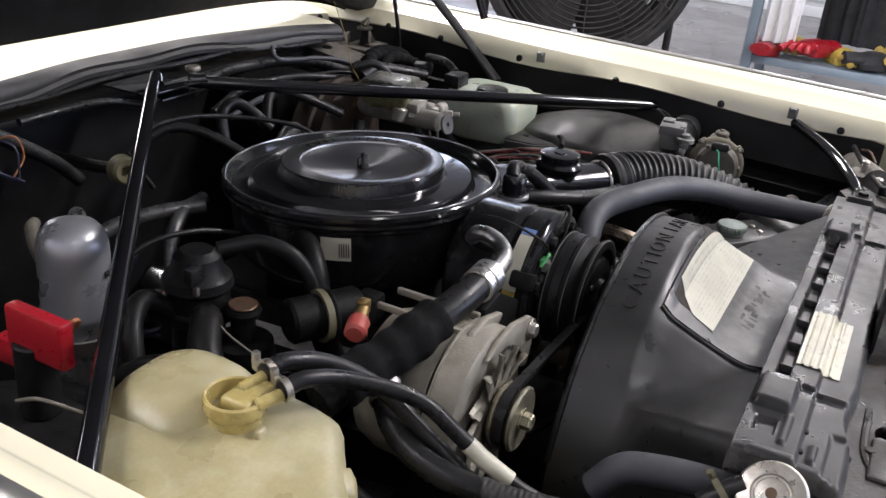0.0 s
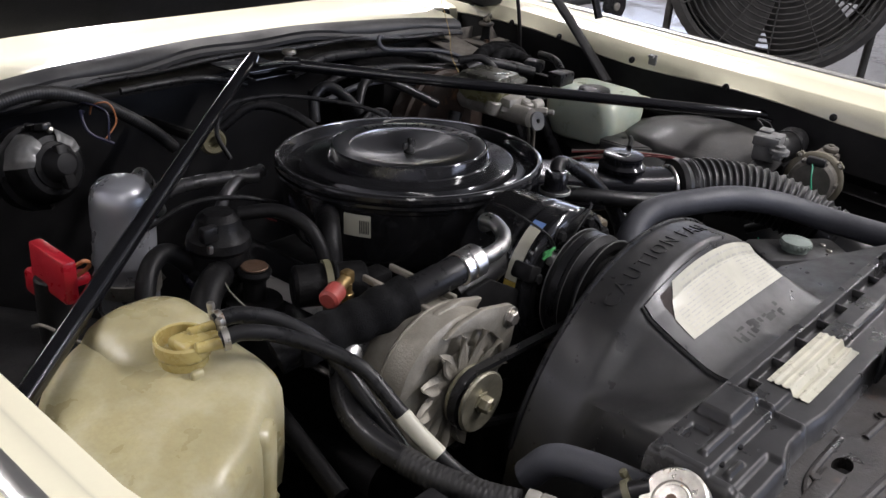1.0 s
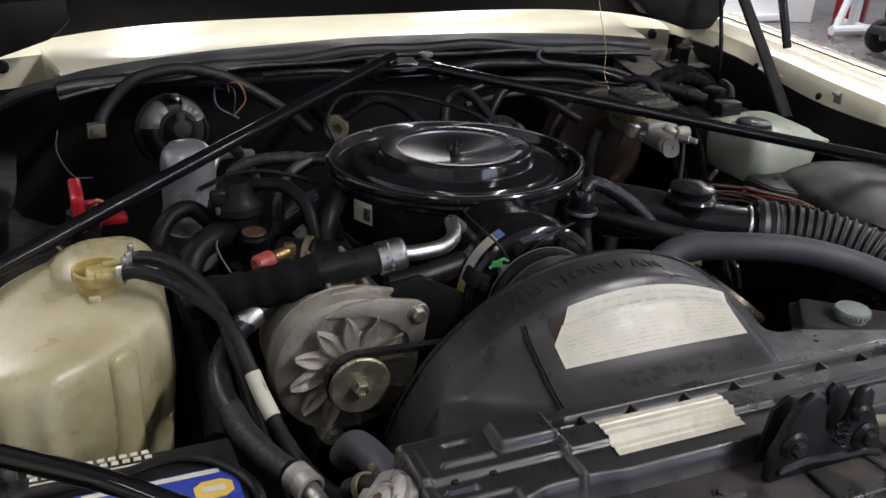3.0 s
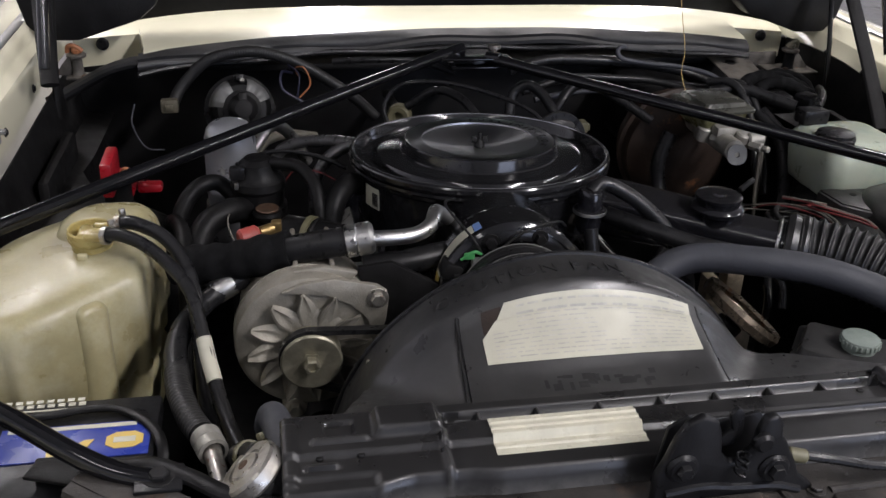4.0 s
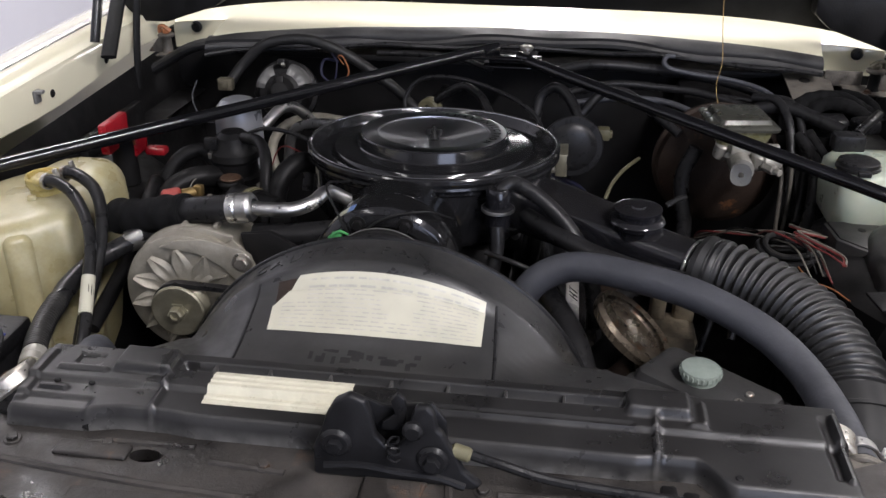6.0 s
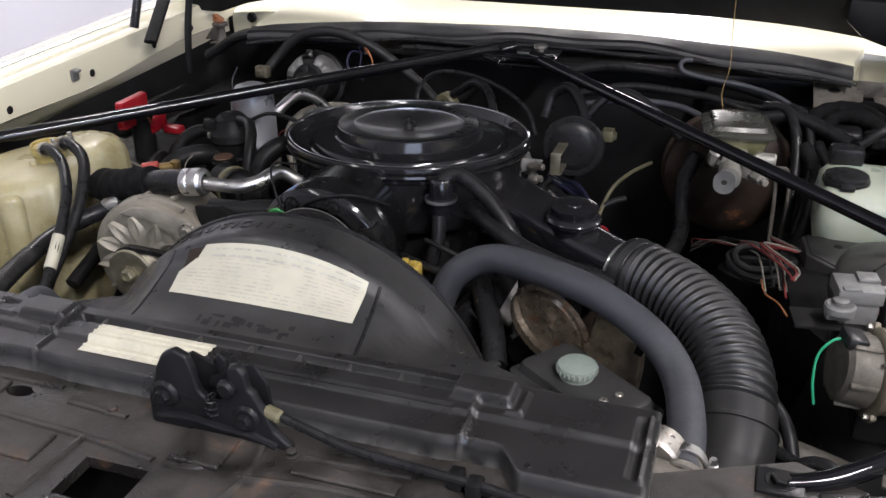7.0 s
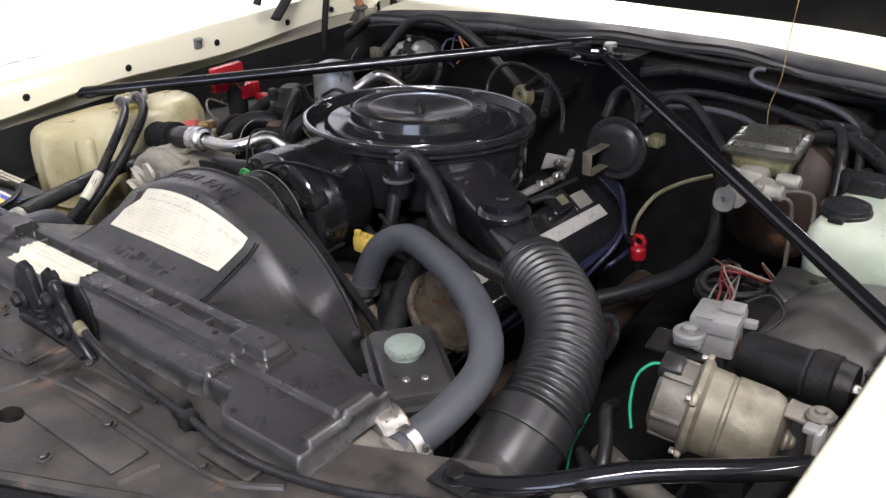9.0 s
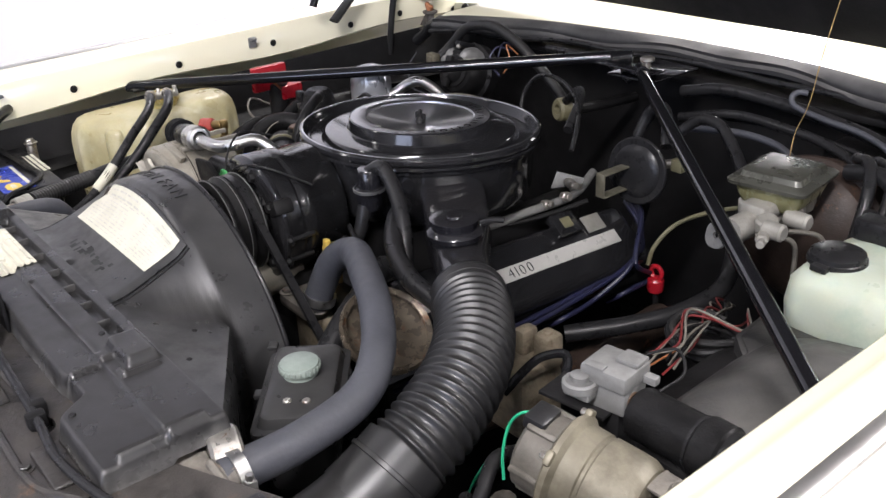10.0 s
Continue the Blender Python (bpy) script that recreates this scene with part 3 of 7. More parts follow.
rows = []
for i in range(37):
    x = 0.600 + 0.230 * i / 36
    row = []
    for j in range(41):
        y = -0.34 + 0.43 * j / 40
        q = (abs((x - 0.762) / 0.128) ** 2.6 + abs((y + 0.115) / 0.185) ** 2.6) ** (1 / 2.6)
        row.append((x, y, max(0.60, 0.853 - 0.050 * q ** 2.2 - 0.9 * max(0.0, q - 0.93) ** 1.5 + 0.0022 * math.sin(31 * x + 17 * y) + 0.0015 * math.sin(70 * x - 23 * y))))
    rows.append(row)
part("wheel_arch", thick(grid(rows), 0.003), ARCH, car, "dusty domed wheel-arch liner", 50)
step = part("arch_step", join(prism([(0.606, 0.048), (0.612, -0.012), (0.645, -0.045), (0.715, -0.030), (0.700, 0.056)], 0.004, Matrix.Translation((0, 0, 0.800)), 0.0015),
                              prism([(0.606, 0.048), (0.600, 0.044), (0.606, -0.016), (0.642, -0.051), (0.648, -0.045), (0.612, -0.010)], 0.10, Matrix.Translation((0, 0, 0.702)), 0.0015),
                              prism([(0.645, -0.045), (0.700, -0.100), (0.735, -0.075), (0.715, -0.030)], 0.004, Matrix.Translation((0, 0, 0.803)) @ Matrix.Rotation(-0.05, 4, "X"), 0.0015)), ARCH, car, "folded sheet-metal step beside the wheel arch", 25)
part("step_hole", disc((0.650, 0.020, 0.8042), (0, 0, 1), 0.006, 0.0008, 0.0002, 16), DARK, step)
# cowl, seal, windshield
CW = 0.745
xs = [CX - CW + 2 * CW * i / 60 for i in range(61)]


def cowl_front(x):
    """The cowl's front edge: bowed in the middle, set back at the corners."""
    bow = 0.572 - 0.27 * (x - 0.14) ** 2
    k = min(1.0, max(0.0, (abs(x - CX) - 0.60) / 0.02))
    return bow + (0.62 - bow) * k


rows = []
for x in xs:
    f, drop = cowl_front(x), 0.02 * ((x - CX) / CW) ** 4
    rows.append([(x, y, z - drop) for y, z in ((f + 0.003, 0.928 - 0.045 * (abs(x - CX) > 0.61)), (f + 0.001, 0.935), (f + 0.005, 0.950), (f + 0.022, 0.957), (0.70, 0.964), (0.85, 0.958), (1.0, 0.942), (1.02, 0.90))])
cowl = part("cowl_panel", thick(grid(rows), 0.003), CREAM, car, "cream painted cowl panel", 40)
seal_prof = [(0.010, 0.956), (0.002, 0.9545), (-0.008, 0.949), (-0.013, 0.944), (-0.012, 0.938), (-0.018, 0.933), (-0.018, 0.926), (-0.006, 0.922), (0.03, 0.918)]
rows = []
for i in range(81):
    x = CX - 0.605 + 1.20 * i / 80
    u = (x - CX) / 0.6
    wave = 0.004 * math.sin(x * 9.0) + 0.003 * math.sin(x * 23.0 + 1)
    f = 0.572 - 0.27 * (x - 0.14) ** 2
    rows.append([(x, f + y + wave * 0.6, z - 0.012 * u ** 4 + (wave if 2 < k < 7 else 0)) for k, (y, z) in enumerate(seal_prof)])
part("cowl_seal", thick(grid(rows), 0.004), SEAL, car, "weathered grey rubber cowl seal", 50)
part("seal_lip", tube([(CX - 0.605 + 1.20 * i / 30, 0.572 - 0.27 * (CX - 0.605 + 1.20 * i / 30 - 0.14) ** 2 - 0.018 + 0.003 * math.sin(i * 1.1), 0.923 + 0.003 * math.sin(i * 0.9) - 0.01 * ((i - 15) / 15) ** 4) for i in range(31)], 0.0055, 8, 3), RUBBER, car)
for side in (-1, 1):
    part("rubber_bumper", disc((CX + side * 0.688, 0.616, 0.925), (0, -1, 0.1), 0.012, 0.012, 0.004), RUBBER, cowl)
rows = [[(x, 0.99 + 0.55 * v - 0.07 * ((x - CX) / CW) ** 2, 0.94 + 0.36 * v) for v in (0, 0.35, 0.7, 1.0)] for x in xs]
part("windshield", thick(grid(rows), 0.006), GLASS, car, "dark tinted windshield glass")
part("wiper_trough", box((CX, 1.0, 0.885), (1.45, 0.1, 0.03), 0.005), DARK, car)

part("seal_end", tube([(-0.515, 0.460, 0.930), (-0.545, 0.470, 0.924), (-0.585, 0.486, 0.908), (-0.625, 0.500, 0.885), (-0.665, 0.505, 0.862), (-0.70, 0.50, 0.845)], 0.015, 12, 6, flat=0.75), SEAL, car, "drooping end of the cowl seal")

# raised hood
HOOD = radians(60)
rows = []
for i in range(33):
    u = -1 + i / 16
    x = CX + u * 0.80
    z0 = 1.012 - 0.075 * abs(u) ** 4
    rows.append([(x, 0.61 - 1.35 * v * math.cos(HOOD) - 0.02 * (1 - u * u), z0 + 1.35 * v * math.sin(HOOD) + 0.05 * math.sin(v * math.pi)) for v in (0, 0.04, 0.1, 0.3, 0.6, 1.0)])
hood = part("hood", thick(grid(rows), 0.02), DARK, car, "raised hood, dark underside", 45)
rows = [[(p[0], p[1] + 0.024, p[2] + 0.018) for p in r] for r in rows]
part("hood_skin", thick(grid(rows), 0.002), CREAM, hood, "cream painted outer skin")
for side in (-1, 1):
    hx = CX + side * 0.70
    part("hinge_arm", tube(([(CX + 0.695, 0.150, 0.868)] if side > 0 else []) + [(CX + side * 0.716, 0.255, 0.95), (CX + side * 0.728, 0.321, 1.0), (CX + side * 0.752, 0.454, 1.10)], 0.0145, 10, 5, flat=0.42), DARK, hood, "black hood hinge arm")
    part("hinge_link", tube([(CX + side * 0.747, 0.42, 0.84), (CX + side * 0.743, 0.435, 0.95), (CX + side * 0.734, 0.468, 1.10)], 0.0075, 10, 4, flat=0.6), DARK, hood, "black hood hinge link")
    part("hinge_foot", box((hx + side * 0.02, 0.24, 0.785), (0.02, 0.24, 0.11), 0.01), DARK, hood)
    part("hood_corner", prism([(CX + side * x, z) for x, z in ((0.57, 1.02), (0.602, 0.992), (0.690, 0.963), (0.712, 0.955), (0.776, 0.955), (0.800, 0.985), (0.815, 1.05), (0.57, 1.06))][::side], 0.05, Matrix.Translation((0, 0.565, 0)) @ Matrix.Rotation(radians(90), 4, "X"), 0.006), DARK, hood, "black folded hood corner")
    g0, g1 = Vector((CX + side * 0.714, 0.150, 0.868)), Vector((CX + side * 0.702, 0.272, 1.16))
    mid = g0.lerp(g1, 0.42)
    strut = part("gas_strut", tube([mid, g1], 0.0085, 16, 2), GLOSS, hood, "black gas strut")
    part("strut_rod", tube([g0, mid], 0.0045, 12, 2), CHROME, strut, "bright strut rod")
    part("strut_ball", disc(g0 + Vector((0, 0, -0.02)), (0, 0, 1), 0.009, 0.03, 0.003, 16), DARK, strut)

# firewall and floor of the bay
firewall = part("firewall", join(box((CX, 0.635, 0.60), (1.52, 0.025, 0.64), 0.005), box((CX, 0.585, 0.893), (1.22, 0.09, 0.012), 0.003)), DARK, car, "black firewall")
part("undertray", box((CX, -0.03, 0.32), (1.44, 1.36, 0.02), 0.003), DARK, car)
part("front_wall", box((CX, -0.66, 0.58), (1.20, 0.02, 0.50), 0.003), DARK, car)

# header panel ahead of the radiator


def plate(outline, holes, depth, z, bevel=0.0):
    from mathutils.geometry import tessellate_polygon
    loops = [outline] + holes
    bm = bmesh.new()
    flat = [bm.verts.new((x, y, z)) for lp in loops for x, y in lp]
    for tri in tessellate_polygon([[Vector((x, y, 0)) for x, y in lp] for lp in loops]):
        bm.faces.new([flat[i] for i in tri])
    bmesh.ops.recalc_face_normals(bm, faces=bm.faces)
    if bm.faces[:][0].normal.z < 0:
        bmesh.ops.reverse_faces(bm, faces=bm.faces)
    up = bmesh.ops.extrude_face_region(bm, geom=list(bm.faces))
    bmesh.ops.translate(bm, vec=(0, 0, -depth), verts=[v for v in up["geom"] if isinstance(v, bmesh.types.BMVert)])
    return bm


def ring_outline(cx, cy, rx, ry, n=16, turn=0.0):
    return [(cx + rx * math.cos(turn - 2 * math.pi * i / n), cy + ry * math.sin(turn - 2 * math.pi * i / n)) for i in range(n)]


for side in (-1, 1):
    wheel = part("wheel", lathe([(0.19, -0.09), (0.26, -0.10), (0.32, -0.085), (0.335, -0.05), (0.335, 0.05), (0.32, 0.085), (0.26, 0.10), (0.19, 0.09)], axis((CX + side * 0.80, 0.0, 0.335), (side, 0, 0)), 40), RUBBER, car, "black front tyre")
    part("rim", disc((CX + side * 0.72, 0.0, 0.335), (side, 0, 0), 0.195, 0.16, 0.01), SILVER, wheel)

half = [(0.0, -0.64), (0.36, -0.64), (0.50, -0.575), (0.56, -0.60), (0.44, -0.70), (0.40, -0.74), (0.28, -0.79), (0.15, -0.85), (0.05, -0.875), (0, -0.878)]
left = [(0.30, -0.655), (0.44, -0.652), (0.50, -0.605), (0.545, -0.575)] + half[3:-1]
outline = [(CX + x, y) for x, y in half] + [(CX - x, y) for x, y in reversed(left)]
holes = [[(-0.03, -0.765), (0.035, -0.765), (0.035, -0.815), (-0.03, -0.815)], ring_outline(0.085, -0.812, 0.017, 0.012), ring_outline(0.16, -0.80, 0.016, 0.012),
         ring_outline(0.318, -0.70, 0.015, 0.009), ring_outline(-0.15, -0.80, 0.016, 0.012), ring_outline(-0.16, -0.7, 0.015, 0.009)]
header = thing("header_panel", (CX, -0.75, 0.85), "dusty black sheet-metal header panel with holes and ribs", "header panel")
part("sheet", plate(outline, holes, 0.012, 0.860), HEADER, header)
part("front_lip", tube([(CX + x, y + 0.004, 0.852) for x, y in ((-0.56, -0.605), (-0.44, -0.70), (-0.28, -0.79), (-0.1, -0.868), (0, -0.878), (0.1, -0.868), (0.28, -0.79), (0.44, -0.70), (0.56, -0.605))], 0.012, 10, 6, flat=0.6), HEADER, header, "rolled front edge")
part("nose_panel", thick(grid([[(CX + x, y - 0.01 - 0.03 * v, 0.845 - 0.3 * v) for v in (0, 0.3, 1)] for x, y in ((-0.56, -0.605), (-0.44, -0.70), (-0.28, -0.79), (-0.1, -0.868), (0.1, -0.868), (0.28, -0.79), (0.44, -0.70), (0.56, -0.605))]), 0.003), DARK, header)
for pts, r in (([(0.115, -0.749), (0.182, -0.740), (0.25, -0.738), (0.327, -0.739), (0.375, -0.739), (0.413, -0.733), (0.454, -0.708)], 0.0045), ([(0.109, -0.829), (0.112, -0.785), (0.12, -0.747), (0.115, -0.70)], 0.0045), ([(0.158, -0.706), (0.214, -0.704), (0.259, -0.700)], 0.004),
               ([(0.334, -0.795), (0.341, -0.757)], 0.004), ([(0.041, -0.752), (0.079, -0.743), (0.093, -0.701)], 0.004), ([(-0.3, -0.72), (-0.16, -0.735), (-0.05, -0.742), (0.03, -0.752)], 0.0045), ([(-0.05, -0.742), (-0.055, -0.79), (-0.06, -0.83)], 0.0045), ([(-0.10, -0.700), (-0.03, -0.705)], 0.004), ([(-0.24, -0.70), (-0.20, -0.685), (-0.12, -0.683)], 0.004)):
    part("pressed_rib", tube([(x, y, 0.8602) for x, y in pts], r, 8, 6, flat=0.7), HEADER, header)
for c, sz in (((0.067, -0.725, 0.8585), (0.052, 0.045, 0.013)), ((0.245, -0.772, 0.8585), (0.15, 0.04, 0.010)), ((-0.14, -0.768, 0.8585), (0.13, 0.04, 0.010)), ((0.205, -0.722, 0.8585), (0.10, 0.018, 0.010)), ((0.39, -0.712, 0.8585), (0.07, 0.028, 0.011)), ((-0.21, -0.70, 0.8585), (0.07, 0.02, 0.011))):
    part("raised_pad", box(c, sz, 0.0028, None, 3), HEADER, header)
for x, y in ((0.248, -0.815), (0.259, -0.663), (0.253, -0.752), (0.433, -0.700), (0.054, -0.728), (0.375, -0.735), (-0.05, -0.70), (-0.2, -0.69), (0.145, -0.705), (-0.29, -0.695), (-0.12, -0.80), (0.335, -0.665)):
    part("bolt", hexbolt((x, y, 0.8605), (0, 0, 1), 0.0055, 0.0045), HEADER, header)
part("back_lip", tube([(-0.462, -0.588, 0.858), (-0.42, -0.589, 0.861), (-0.385, -0.612, 0.862), (-0.349, -0.641, 0.862), (-0.303, -0.656, 0.862), (-0.25, -0.662, 0.863), (-0.225, -0.668, 0.864)], 0.0085, 12, 6, flat=0.6), DIMRUBBER, header, "black rounded lip")

# diagonal tube braces
for side in (1, -1):
    br = thing("diagonal_brace", (CX + side * 0.6, -0.56, 0.85), "black painted tubular brace bolted to the header", "brace", "tubular braces at the front corners")
    pts = [(0.487, -0.612, 0.860), (0.52, -0.60, 0.862), (0.56, -0.58, 0.872), (0.62, -0.54, 0.888), (0.70, -0.485, 0.895), (0.757, -0.44, 0.90)]
    part("tube", tube([(CX + side * x, y, z) for x, y, z in pts], 0.0098, 14, 6), RODPAINT, br)
    part("foot", box((CX + side * 0.487, -0.612, 0.8625), (0.040, 0.034, 0.004), 0.0015), MATTE, br)
    part("bolt", hexbolt((CX + side * 0.487, -0.612, 0.8635), (0, 0, 1), 0.009, 0.007), DARK, br)

# strut rods from the cowl to the fenders
rod = thing("cowl_brace", (0.08, 0.42, 0.93), "black V-shaped brace rods meeting at a cowl bracket", "brace")
part("rod", tube([(0.035, 0.404, 0.9475), (0.0, 0.383, 0.949), (-0.69, -0.208, 0.891)], 0.0105, 14, 6), RODPAINT, rod)
part("rod", tube([(0.125, 0.384, 0.946), (0.16, 0.354, 0.937), (0.83, -0.20, 0.874)], 0.0105, 14, 6), RODPAINT, rod)
part("bracket", join(box((0.07, 0.40, 0.944), (0.15, 0.035, 0.004), 0.0015), box((0.085, 0.46, 0.925), (0.10, 0.13, 0.004), 0.0015), box((0.085, 0.42, 0.934), (0.08, 0.004, 0.022), 0.001)), RODPAINT, rod)
part("bolt", join(disc((0.116, 0.405, 0.944), (0, 0, 1), 0.006, 0.016, 0.001, 16), disc((0.116, 0.405, 0.958), (0, 0, 1), 0.0125, 0.008, 0.002, 24)), ZINC, rod, "knurled bolt head")
for a in ((-0.672, -0.195, 0.888), (0.818, -0.192, 0.871)):
    part("end_plate", box((a[0] + (0.005 if a[0] > 0 else -0.005), a[1], a[2]), (0.05, 0.03, 0.006), 0.002), RODPAINT, rod)

# ---- engine mass ----
eng = thing("engine", (0.02, 0.05, 0.34), "black painted engine block with valve covers", "engine")
part("block", join(box((0.02, 0.03, 0.50), (0.34, 0.52, 0.32), 0.02), box((0.02, 0.03, 0.66), (0.26, 0.44, 0.10), 0.02), box((0.02, 0.0, 0.74), (0.18, 0.24, 0.12), 0.02)), DARK, eng)
part("timing_cover", join(box((0.02, -0.25, 0.60), (0.30, 0.06, 0.32), 0.02), disc((0.0, -0.36, 0.60), (0, 1, 0), 0.08, 0.10, 0.004)), DARK, eng)
for side in (1, -1):
    m = Matrix.Translation((0.02 + side * 0.178, -0.05, 0.710)) @ Matrix.Rotation(radians(-3.2), 4, "X") @ Matrix.Rotation(side * radians(38), 4, "Y")
    cover = part("valve_cover", join(box((0, 0.05, 0.0), (0.115, 0.54, 0.075), 0.018, m, 3), box((0, 0.05, -0.04), (0.135, 0.56, 0.02), 0.004, m)), GLOSS, eng, "glossy black valve cover")
    part("stripe", box((0.0, 0.035, 0.039), (0.024, 0.47, 0.003), 0.001, m), STRIPE, cover, "pale lettered stripe")
    if side > 0:
        for word, start in (("HT", -0.105), ("4100", 0.028)):
            part("lettering", letters(word, 0.024, 0.0012, lambda s: m @ Matrix.Translation((0.0, start + s, 0.0412)) @ Matrix.Rotation(radians(90), 4, "Z"), 0.26, -0.0006), DARK, cover, "black engraved letters")
    if side > 0:
        part("pad", box((-0.045, 0.178, 0.043), (0.04, 0.05, 0.016), 0.004, m), GLOSS, cover)
        part("pad_label", box((-0.045, 0.178, 0.0515), (0.018, 0.02, 0.001), 0, m), OLIVE, cover)
        # pale plate imitates a bright reflection on the gloss cover
        part("cover_reflection", box((-0.034, 0.238, 0.0400), (0.030, 0.040, 0.003), 0.0012, m), PALEALU, cover, "pale plate standing in for a reflection on the cover")
    for k in range(4):
        p = m @ Vector((0.056, -0.19 + 0.145 * k, -0.02))
        part("spark_lead", tube([p + Vector((0, 0, -0.03)), p + Vector((side * 0.03, 0.01, -0.005)), p + Vector((side * 0.028, 0.08, 0.0)), (0.02 + side * (0.235 + 0.008 * k), 0.20, 0.685 + 0.006 * k), (0.02 + side * 0.21, 0.27, 0.72 + 0.008 * k), (0.02 + side * 0.14, 0.31 + 0.01 * k, 0.74)], 0.0042, 8, 6), BLUEWIRE, eng, "dark blue ignition lead")
    part("manifold", tube([(0.02 + side * 0.27, -0.22, 0.60), (0.02 + side * 0.29, 0.0, 0.59), (0.02 + side * 0.27, 0.26, 0.58)], 0.030, 12, 6), BOOST if side > 0 else DARK, eng, "grimy exhaust manifold")

# ---- air cleaner ----
AC = Matrix.Translation((0, 0, 0.918)) @ Matrix.Rotation(radians(-3.2), 4, "X")
ac = thing("air_cleaner", (0, 0, 0.78), "round glossy black air cleaner with stepped lid", "air cleaner")
lid = part("lid", lathe([(0.1086, 0.0105), (0.1091, 0.0152), (0.1104, 0.0153), (0.1118, 0.0135), (0.1124, 0.0095), (0.1145, -0.001), (0.116, -0.0028), (0.119, -0.0034), (0.146, -0.0040), (0.1495, -0.0048), (0.1510, -0.0070),
                           (0.1535, -0.0135), (0.1560, -0.0155), (0.160, -0.0160), (0.174, -0.0162), (0.178, -0.0150), (0.1805, -0.0100), (0.1825, -0.0015), (0.1840, 0.0010), (0.1865, 0.0022), (0.1890, 0.0012), (0.1905, -0.0010), (0.1910, -0.0060), (0.1900, -0.0082), (0.1868, -0.0090), (0.1868, -0.0104), (0.1900, -0.0114), (0.1905, -0.0150), (0.1885, -0.0175), (0.182, -0.019), (0.176, -0.020)], AC, 160), GLOSS, ac, "", 20)
part("centre_dish", lathe([(0.0, 0.0015), (0.03, 0.0024), (0.078, 0.0102), (0.0847, 0.0122)], AC, 128), BRUSHED, lid, "dark brushed centre")
part("letter_ring", lathe([(0.0844, 0.0120), (0.0849, 0.0144), (0.0860, 0.0150), (0.1080, 0.0152), (0.1092, 0.0148)], AC, 128), RINGGREY, lid, "grey lettered ring")


def on_ring(s):
    a = radians(87) - s / 0.0945
    return AC @ Matrix.Translation((0.0955 * math.cos(a), 0.0955 * math.sin(a), 0.0152)) @ Matrix.Rotation(a - math.pi / 2, 4, "Z")


part("lettering", letters("FUEL INJECTION", 0.0150, 0.0008, on_ring, 0.56), DARK, lid, "black letters in the ring")
part("rolled_rim", lathe([(0.1850 + 0.0018 * math.cos(a), 0.0010 + 0.0018 * math.sin(a)) for a in [i * math.pi / 5 for i in range(11)]], AC, 160), RIMLINE, lid, "polished rolled rim")
part("wing_nut", join(lathe([(0, 0.0), (0.007, 0.0), (0.008, 0.004), (0.0055, 0.010), (0.0035, 0.013), (0, 0.014)], AC, 20),
                      box((0.008, 0, 0.013), (0.009, 0.0035, 0.011), 0.0016, AC), box((-0.008, 0, 0.013), (0.009, 0.0035, 0.011), 0.0016, AC), disc(AC @ Vector((0, 0, 0.011)), (0, 0, 1), 0.0032, 0.012, 0.001, 12)), DARK, lid, "black wing nut")
part("body", lathe([(0.176, -0.016), (0.1835, -0.019), (0.1835, -0.024), (0.180, -0.027), (0.178, -0.09), (0.168, -0.105), (0.12, -0.118), (0.08, -0.125), (0, -0.125)], AC, 80), GLOSS, ac)
snork = [((0.13, -0.05, 0.852), 0.048, 0.030), ((0.198, -0.097, 0.852), 0.046, 0.030), ((0.266, -0.146, 0.850), 0.042, 0.030), ((0.323, -0.189, 0.848), 0.035, 0.031), ((0.385, -0.232, 0.846), 0.033, 0.032)]
wdir = Vector((0.265, -0.172, 0.02)).normalized()
sdir = wdir.cross(Vector((0, 0, 1))).normalized()
rings = []
for (x, y, z), hw, hh in snork:
    udir = sdir.cross(wdir)
    k = 9.0 if hw > 0.044 else 6.0 if hw > 0.04 else 2.4
    ring = []
    for i in range(64):
        a = 2 * math.pi * i / 64
        c, s = math.cos(a), math.sin(a)
        q = (abs(c) ** k + abs(s) ** k) ** (-1 / k)
        ring.append(Vector((x, y, z)) + sdir * (hw * q * c) + udir * (hh * q * s))
    rings.append(ring)
sn = part("snorkel", loft(rings), SNORK, ac, "glossy black intake snorkel", 40)
part("snorkel_strap", tube([Vector((0.372, -0.224, 0.846)) + 0.0345 * (math.cos(a) * sdir + math.sin(a) * Vector((0, 0, 1))) for a in [i * math.pi / 8 for i in range(17)]], 0.003, 8, 2), BRIGHT, sn)
part("vacuum_motor", lathe([(0, -0.03), (0.028, -0.03), (0.030, -0.008), (0.036, -0.004), (0.037, 0.002), (0.034, 0.006), (0.030, 0.008), (0.030, 0.013), (0.0315, 0.0145), (0.0315, 0.019), (0.028, 0.0205), (0.010, 0.0200), (0.009, 0.022), (0, 0.022)], Matrix.Translation((0.298, -0.178, 0.886)), 40), SNORK, ac, "round black vacuum motor")
part("motor_nipple", tube([(0.335, -0.165, 0.905), (0.35, -0.158, 0.912), (0.36, -0.15, 0.912)], 0.004, 8, 4), DARK, ac)
part("barcode_label", thick(grid([[AC @ Vector((0.1800 * math.cos(a), 0.1800 * math.sin(a), z)) for z in (-0.030, -0.044, -0.060)] for a in [radians(196 + 3.0 * i) for i in range(5)]]), 0.0008), PAPER, ac, "small white barcode label")
for k in range(5):
    a = radians(203.5 + 0.9 * k)
    part("label_bar", box((0.1812, 0, -0.046), (0.0006, 0.0012, 0.018), 0, AC @ Matrix.Rotation(a, 4, "Z")), DARK, ac)

